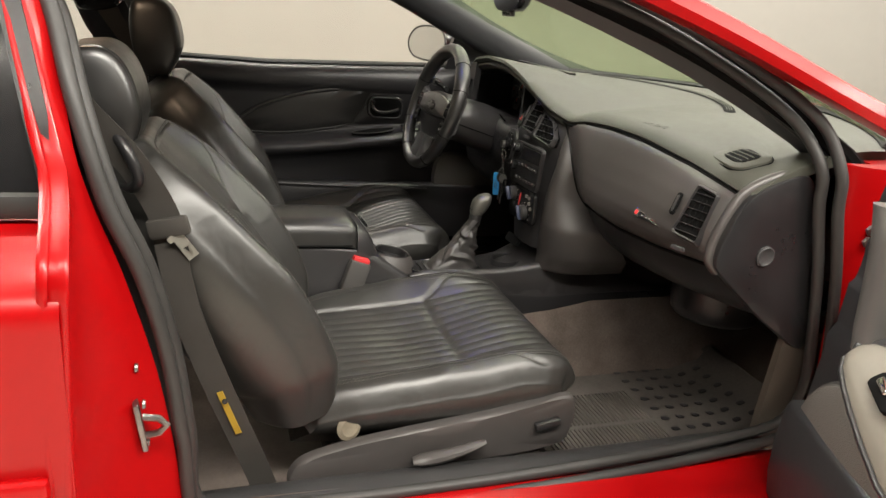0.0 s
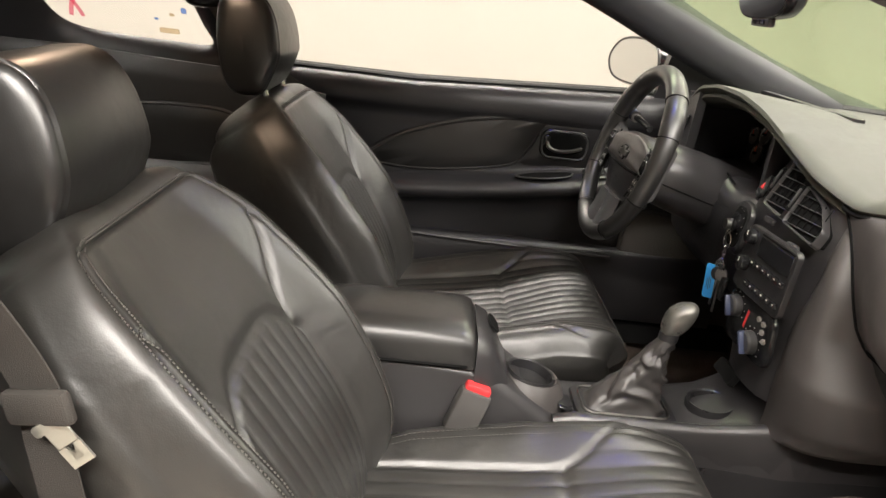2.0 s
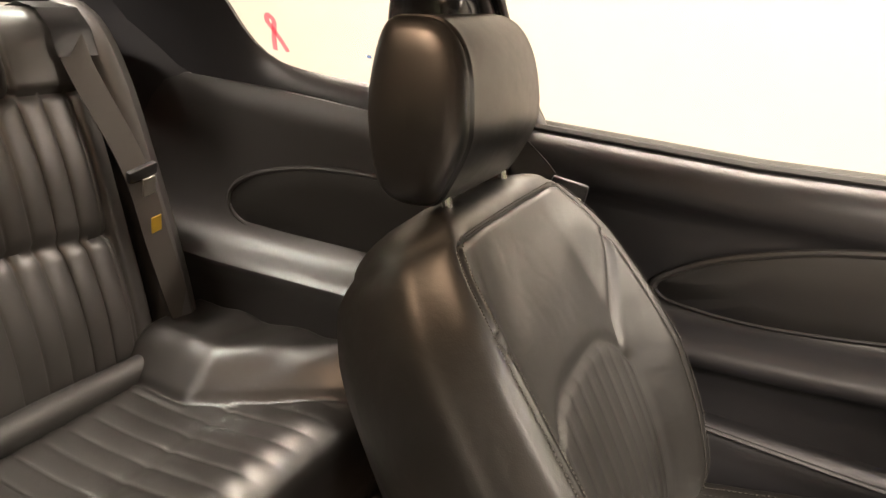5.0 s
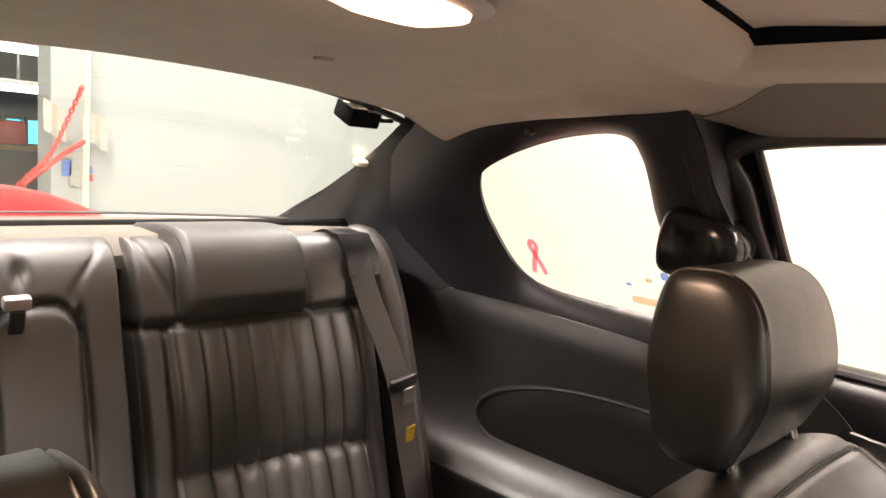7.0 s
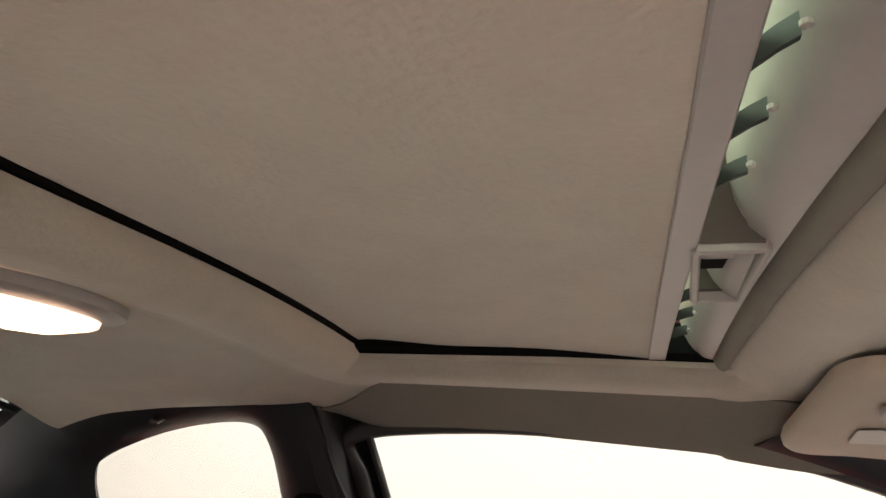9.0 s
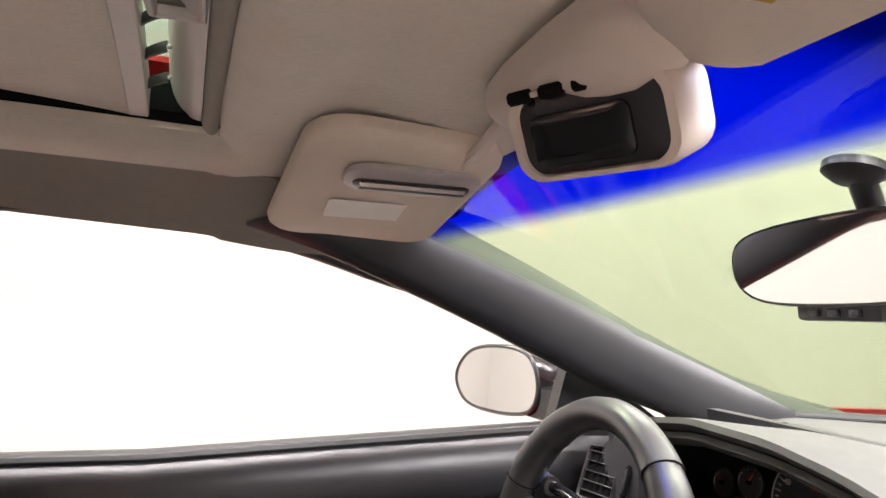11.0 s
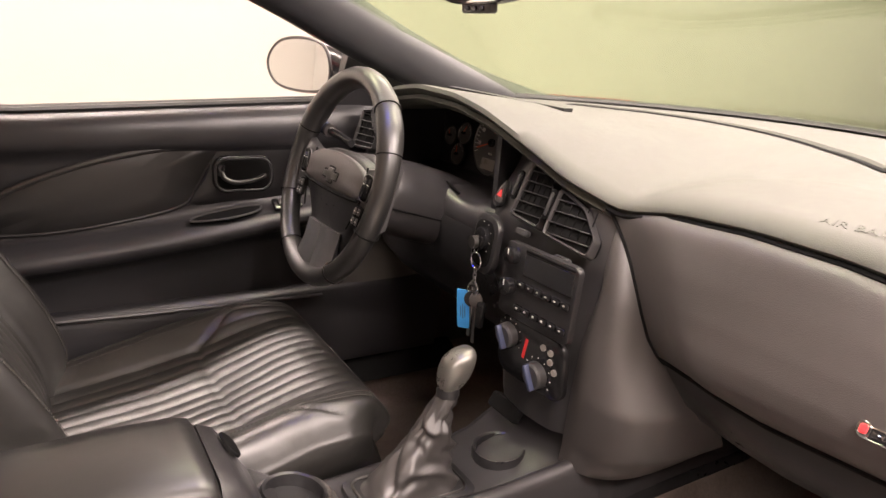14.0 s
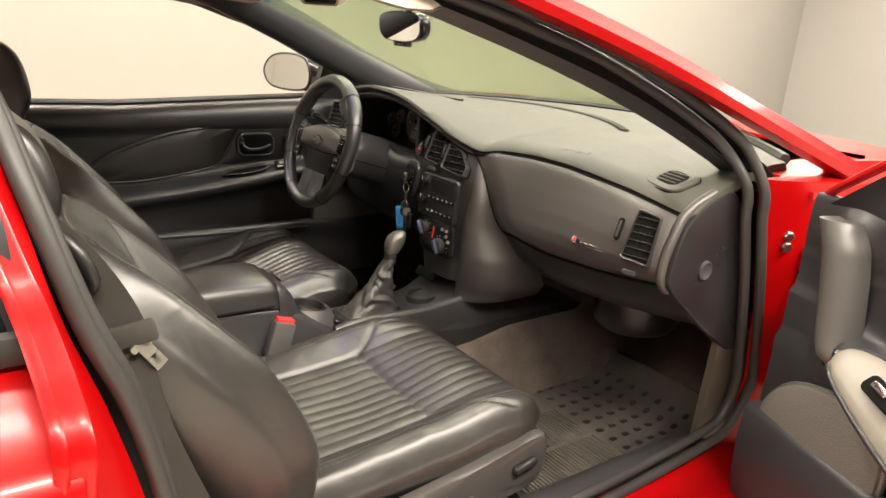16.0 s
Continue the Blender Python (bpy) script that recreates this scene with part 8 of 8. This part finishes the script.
DEFL = [(0.0, 0.060), (0.03, 0.048), (0.09, 0.036), (0.18, 0.026), (0.30, 0.018), (0.45, 0.0115), (0.62, 0.007), (0.80, 0.004), (1.0, 0.0025)]
part("wind_deflector", sheet([[V(lerp(front_x(y, 2), front_x(y, 3), u), y, roof_z(-0.43, y, z)) for u, z in DEFL] for y in FY], (0.003, 0, 0.004)), GREYBAR, roofc, "grey curved wind deflector")
for k in range(11):
    y = -0.305 + 0.0612 * k
    if 0.0 < y < 0.16:
        continue
    x0, x1 = front_x(y, 1) - 0.002, front_x(y, 2) + 0.004
    part("slat", loft([[V(lerp(x0, x1, u), y - 0.020 * u + dy, roof_z(-0.45, y, z)) for dy, z in ((-0.0016, z0), (0.0016, z0), (0.0018, z0 + 0.009), (-0.0014, z0 + 0.009))] for u, z0 in ((0, 0.010), (0.35, 0.012), (0.7, 0.013), (1, 0.013))]), RUBBER, roofc)
    part("slat_tip", lathe([(0.0, -0.0022), (0.0022, -0.001), (0.0022, 0.001), (0.0, 0.0022)], 8, pose(x1 + 0.0015, y - 0.022, roof_z(-0.45, y, 0.0165))), GREYBAR, roofc)
part("end_web", loft([[V(x, y, roof_z(-0.45, 0.01, z)) for x, z in ((-0.468, 0.004 + 0.05 * q), (-0.448, 0.004 + 0.044 * q), (-0.430, 0.003 + 0.02 * q), (-0.430, 0.02 + 0.02 * q), (-0.468, 0.058))] for y, q in ((0.006, 0.0), (0.0, 0.25), (-0.012, 0.6), (-0.026, 1.0))]), SLAT, roofc, "dark brown web beside the latch", 60)
lz = roof_z(-0.45, 0.075, 0.004)
lt = part("latch_frame", join(rbox(0.041, 0.005, 0.010, 0.0015, 1, pose(-0.448, 0.0095, lz)), rbox(0.034, 0.005, 0.010, 0.0015, 1, pose(-0.4495, 0.1445, lz)), rbox(0.0055, 0.138, 0.010, 0.0015, 1, pose(-0.4305, 0.077, lz, 0, 0, 1.4)), rbox(0.006, 0.138, 0.010, 0.0015, 1, pose(-0.4665, 0.077, lz, 0, 0, -1.6))), GREYBAR, roofc, "grey latch frame")
part("latch_cup", join(rbox(0.034, 0.132, 0.003, 0.001, 1, pose(-0.448, 0.077, lz + 0.034)), rbox(0.034, 0.004, 0.030, 0.001, 1, pose(-0.448, 0.140, lz + 0.018)), rbox(0.004, 0.132, 0.030, 0.001, 1, pose(-0.434, 0.077, lz + 0.018))), SLAT, lt)
part("latch_pad", rbox(0.026, 0.054, 0.012, 0.004, 2, pose(-0.452, 0.040, lz + 0.010, 8)), GREYBAR, lt)
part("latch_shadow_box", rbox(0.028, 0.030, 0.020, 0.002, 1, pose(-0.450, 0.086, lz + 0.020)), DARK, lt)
# headliner lip again, shade put into its darker colour
part("front_lip", loft([[V(lerp(front_x(y, 3), front_x(y, 4), u), y, roof_z(-0.41, y, z)) for u, z in ((0.04, 0.014), (0.04, 0.003), (0.16, -0.004), (0.40, -0.0085), (0.65, -0.0095), (0.86, -0.007), (1.0, -0.001), (1.0, 0.012))] for y in FY]), LINER_SHADED, roofc, "front lip of the opening, its shade painted brown-grey", 60)
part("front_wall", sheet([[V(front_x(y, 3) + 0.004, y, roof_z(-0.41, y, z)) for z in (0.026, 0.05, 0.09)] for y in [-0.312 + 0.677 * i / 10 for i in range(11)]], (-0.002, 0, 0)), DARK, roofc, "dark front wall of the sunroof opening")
dome = thing("dome_lamp", (-0.945, -0.015, 1.235), "lit oval dome lamp in a beige housing behind the sunroof", "dome lamp")
md = facing((-0.952, -0.026, roof_z(-0.952, 0) - 0.003), (0.05, 0, -1), (1, 0, 0))
part("housing", prism(ellipse(0.106, 0.052, 40), 0.011, md, 0.009, 0.001), GREYBAR, dome, "oval beige lamp housing")
part("lens", prism(ellipse(0.086, 0.026, 36), 0.019, md, 0.010, 0.011), LAMPGLOW, dome, "glowing warm lens")
new("dome_lamp_light", dome_light).matrix_world = look((-0.945, -0.018, 1.220), (-0.93, 0.0, 0.2))
solo("liner_clip", prism(ellipse(0.014, 0.010, 18), 0.004, facing((-1.246, 0.119, roof_z(-1.246, 0.119)), (0, 0, -1), (1, 0, 0)), 0.002, 0.001), BEIGE, "small round beige clip in the headliner", "clip")

# sun visors
for s in (-1, 1):
    vis = thing("sun_visor", (-0.24, s * 0.30, 1.22), "padded beige sun visor folded up against the headliner", "sun visor", "sun visors")
    yi = 0.215 if s > 0 else 0.115
    vz = lambda x, y: (1.236 - 0.22 * (y - 0.24) if s > 0 else 1.232 - 0.12 * max(y - 0.2, 0)) - 0.06 * max(x + 0.30, 0)
    corner = lambda cx, cy, r, a0: [(cx + r * math.cos(radians(a0 + 22.5 * k)), cy + r * math.sin(radians(a0 + 22.5 * k)), 0) for k in range(5)]
    if s > 0:
        loop = corner(-0.215, 0.43, 0.035, 0) + corner(-0.335, 0.435, 0.035, 90) + corner(-0.315, yi + 0.04, 0.04, 180) + corner(-0.20, yi + 0.025, 0.025, 270)
    else:
        loop = corner(-0.195, 0.43, 0.035, 0) + corner(-0.302, 0.435, 0.035, 90) + corner(-0.307, 0.160, 0.030, 180) + corner(-0.188, 0.078, 0.028, 240)
    loop = [Vector(p) for p in loop]
    lens_ = [(loop[(i + 1) % len(loop)] - p).length for i, p in enumerate(loop)]
    step_, outl = sum(lens_) / 80, []
    for i, p in enumerate(loop):
        n_ = max(1, round(lens_[i] / step_))
        outl += [p.lerp(loop[(i + 1) % len(loop)], t / n_) for t in range(n_)]
    c = sum(outl, Vector()) / len(outl)
    rings = []
    for k, d in ((0.86, 0.004), (0.97, 0.002), (1.0, -0.008), (0.985, -0.015), (0.94, -0.020), (0.6, -0.021), (0.2, -0.021)):
        rings.append([V((c + (p - c) * k).x, s * (c + (p - c) * k).y, vz((c + (p - c) * k).x, (c + (p - c) * k).y) + d) for p in outl])
    part("pad", loft(rings), VISOR, vis, "beige vinyl visor pad", 60)
    if s > 0:
        mf = facing((-0.248, 0.275, vz(-0.248, 0.275) - 0.0215), (0, -0.22, -1), (0, 1, -0.22))
        flap = part("mirror_flap", prism(rrect(0.130, 0.056, 0.024), 0.006, mf, 0.004), GREYBAR, vis, "grey recessed vanity flap")
        part("flap_slot", prism(rrect(0.112, 0.018, 0.009), 0.0075, mf @ Matrix.Translation((0, 0.004, 0)), 0.001), TRIM, flap)
        part("flap_rod", tube([mf @ V(-0.050, 0.002, 0.008), mf @ V(0.050, 0.002, 0.008)], 0.005, 8), STEEL, flap)
        ml_ = facing((-0.258, 0.365, vz(-0.258, 0.365) - 0.0215), (0, -0.22, -1), (0, 1, -0.22))
        part("flap_label", prism(rrect(0.115, 0.048, 0.004), 0.0008, ml_), WHITE, vis, "plain white label")
    else:
        ml_ = facing((-0.235, -0.20, vz(-0.235, 0.20) - 0.0212), (0, 0, -1), (0, 1, 0))
        wl = part("warning_label", prism(rrect(0.07, 0.15, 0.004), 0.0006, ml_), WHITE, vis, "white warning label with a yellow edge")
        part("label_edge", prism(rrect(0.07, 0.022, 0.003), 0.0012, ml_ @ Matrix.Translation((0, 0.062, 0))), YELLOW, wl)
        for k in range(8):
            part("label_line", prism(rrect(0.055 - 0.008 * (k % 3), 0.003, 0.001), 0.0012, ml_ @ Matrix.Translation((0, 0.038 - 0.013 * k, 0))), INK, wl)
    part("hinge_arm", tube([(-0.215, s * 0.47, roof_z(-0.215, 0.47) - 0.012), (-0.21, s * 0.40, roof_z(-0.21, 0.40) - 0.016), (-0.21, s * 0.2, roof_z(-0.21, 0.2) - 0.018), (-0.215, s * 0.115, roof_z(-0.215, 0.1) - 0.012)], 0.006, 8), BEIGE, vis)
    part("clip", rbox(0.022, 0.018, 0.024, 0.005, 2, pose(-0.215, s * 0.112, roof_z(-0.215, 0.1) - 0.010)), BEIGE, vis)

over = thing("overhead_console", (-0.22, -0.05, 1.21), "small overhead pod with a dark lens above the windshield", "overhead console")
part("pod", loft([[V(-0.214 + 0.72 * hw * math.cos(t), y, 1.240 - dp * math.sin(t) ** 0.8) for t in (math.pi * i / 14 for i in range(15))] for y, hw, dp in ((0.142, 0.006, 0.006), (0.136, 0.018, 0.014), (0.122, 0.030, 0.023), (0.10, 0.039, 0.031), (0.06, 0.046, 0.040), (0.0, 0.048, 0.046), (-0.04, 0.046, 0.043), (-0.07, 0.040, 0.034), (-0.09, 0.030, 0.024), (-0.10, 0.016, 0.012))]), BEIGE, over, "beige pod", 80)
mo = facing((-0.219, -0.008, 1.186), (-0.78, -0.42, -0.40))
part("lens_frame", loft([[mo @ V(x * k, y * k, z) for x, y in rrect(0.106, 0.054, 0.016)] for k, z in ((0.8, -0.045), (1.0, -0.03), (1.0, 0.004), (0.96, 0.008), (0.86, 0.008), (0.84, 0.003))]), BEIGE, over, "", 50)
part("lens_rim", prism(rrect(0.094, 0.045, 0.010), 0.0055, mo, 0.002), TRIM, over, "black lens surround")
part("lens", prism(rrect(0.064, 0.030, 0.006), 0.008, mo @ Matrix.Translation((-0.006, -0.003, 0)), 0.001), GLOSS, over, "glossy dark lens")
for k in range(4):
    part("button", rbox(0.016, 0.008, 0.008, 0.002, 1, mo @ pose(-0.04 + 0.022 * k, 0.0245, 0.007)), DARK, over)

rvm = thing("rear_view_mirror", (0.04, 0.085, 1.13), "black rear view mirror hanging below the windshield top", "mirror")
mv = facing((0.040, 0.085, 1.132), (-0.95, 0.12, -0.10))
rv_line = spline([(-0.118, 0.022, 0), (-0.06, 0.034, 0), (0.06, 0.034, 0), (0.118, 0.022, 0), (0.122, -0.012, 0), (0.085, -0.032, 0), (0, -0.036, 0), (-0.085, -0.032, 0), (-0.122, -0.012, 0)], 44, True)
part("shell", loft([[mv @ V(p.x * k, p.y * k, z) for p in rv_line] for k, z in ((1.0, 0.002), (1.04, -0.006), (1.0, -0.022), (0.75, -0.036), (0.2, -0.04))]), GLOSS, rvm, "", 60)
part("glass", prism([(p.x * 0.95, p.y * 0.93) for p in rv_line], 0.002, mv @ Matrix.Translation((0, 0, 0.002))), MIRROR, rvm, "silvered mirror glass")
part("chin", rbox(0.09, 0.016, 0.012, 0.004, 2, mv @ pose(0, -0.040, -0.006)), GREYTRIM, rvm)
for k in range(3):
    part("button", rbox(0.012, 0.006, 0.004, 0.001, 1, mv @ pose(-0.022 + 0.022 * k, -0.041, 0.001)), GLOSS, rvm)
part("glass_mount", lathe([(0.022, 0), (0.022, 0.006), (0.014, 0.012), (0, 0.012)], 20, facing((0.018, 0.04, 1.196), (-0.25, 0, -1))), TRIM, rvm)
part("stem", tube([mv @ V(0, 0.01, -0.03), V(0.06, 0.06, 1.16), V(0.02, 0.04, 1.195)], 0.010, 10), TRIM, rvm)

# ---------------------------------------------------------------- window stickers
def on_glass(x, z, d=0.010):
    n_ = V(0, -1, -0.6).normalized()
    return facing((x, y_side(z) - 0.001, z), n_, (0, -0.6, 1))


rib = thing("ribbon_sticker", (-1.314, 0.653, 0.958), "pink looped ribbon sticker on the rear quarter window", "sticker")
mg = on_glass(-1.314, 0.958) @ Matrix.Scale(0.84, 4)
line = spline([(-0.017, -0.042, 0), (-0.008, -0.012, 0), (0.004, 0.016, 0), (0.009, 0.032, 0), (0.0, 0.043, 0), (-0.009, 0.032, 0), (-0.004, 0.016, 0), (0.008, -0.012, 0), (0.017, -0.042, 0)], 40)
part("loop", tube([mg @ (p + V(0, 0, 0.0015)) for p in line], 0.0052, 6, flat=0.12, up=tuple(mg.to_3x3() @ V(0, 0, 1))), PINK, rib)
for x, z, w, h, m, l in ((-1.056, 0.967, 0.013, 0.015, BLUEFILM, "small round blue sticker on the quarter window"), (-1.086, 0.955, 0.012, 0.008, TANFILM, "tiny tan sticker on the quarter window"), (-1.100, 0.916, 0.048, 0.015, TANFILM, "small tan label on the quarter window"), (-1.125, 0.942, 0.010, 0.006, BLUEFILM, "tiny blue sticker on the quarter window")):
    solo("window_sticker", prism(rrect(w, h, min(w, h) * 0.3), 0.0006, on_glass(x, z)), m, l, "sticker", group="quarter window stickers")
bx = thing("aerial_box", (-1.46, 0.33, 1.18), "small black aerial amplifier stuck to the rear window", "aerial")
part("box", rbox(0.05, 0.06, 0.028, 0.003, 2, pose(-1.46, 0.335, 1.186, 0, 24)), DARK, bx)
part("label", rbox(0.03, 0.03, 0.002, 0.0005, 1, pose(-1.445, 0.318, 1.198, 0, 24)), STICKG, bx)
part("lead", tube([(-1.455, 0.365, 1.185), (-1.465, 0.39, 1.18), (-1.475, 0.42, 1.182)], 0.004, 6), DARK, bx)
solo("aerial_contact", rbox(0.022, 0.03, 0.012, 0.003, 1, pose(-1.66, 0.50, 1.105, 0, 24)), POLE, "small tan contact on the rear window edge", "contact")

# ---------------------------------------------------------------- floor mat
matt = thing("floor_mat", (0.33, -0.38, 0.18), "dirty black rubber floor mat with ribs and raised blocks", "floor mat")
part("sheet", loft([[V(x, -0.385 + hw * k, z) for k, z in ((-1, zz + 0.012), (-0.97, zz + 0.012), (-0.94, zz + 0.004), (0.94, zz + 0.004), (0.97, zz + 0.012), (1, zz + 0.012), (1, zz - 0.004), (-1, zz - 0.004))] for x, hw, zz in ((0.02, 0.20, 0.180), (0.03, 0.215, 0.180), (0.30, 0.225, 0.180), (0.55, 0.225, 0.184), (0.64, 0.20, 0.215), (0.68, 0.18, 0.245))]), MATRUB, matt, "", 60)
for k in range(30):
    part("rib", rbox(0.0055, 0.125, 0.006, 0.001, 1, pose(0.045 + 0.0105 * k, -0.50, 0.186)), MATRUB, matt)
    part("rib", rbox(0.0055, 0.125, 0.006, 0.001, 1, pose(0.045 + 0.0105 * k, -0.36, 0.186)), MATRUB, matt)
for i in range(6):
    for j in range(9 if i < 4 else 8):
        part("block", prism(rrect(0.022, 0.015, 0.006, 2), 0.0012, pose(0.385 + 0.045 * i, -0.565 + 0.045 * j, tab(0.385 + 0.045 * i, [(0.30, 0.1845), (0.55, 0.1885), (0.64, 0.2195), (0.68, 0.2495)]), 0, -19 if i > 3 else 0), 0.0006), TRIM, matt)
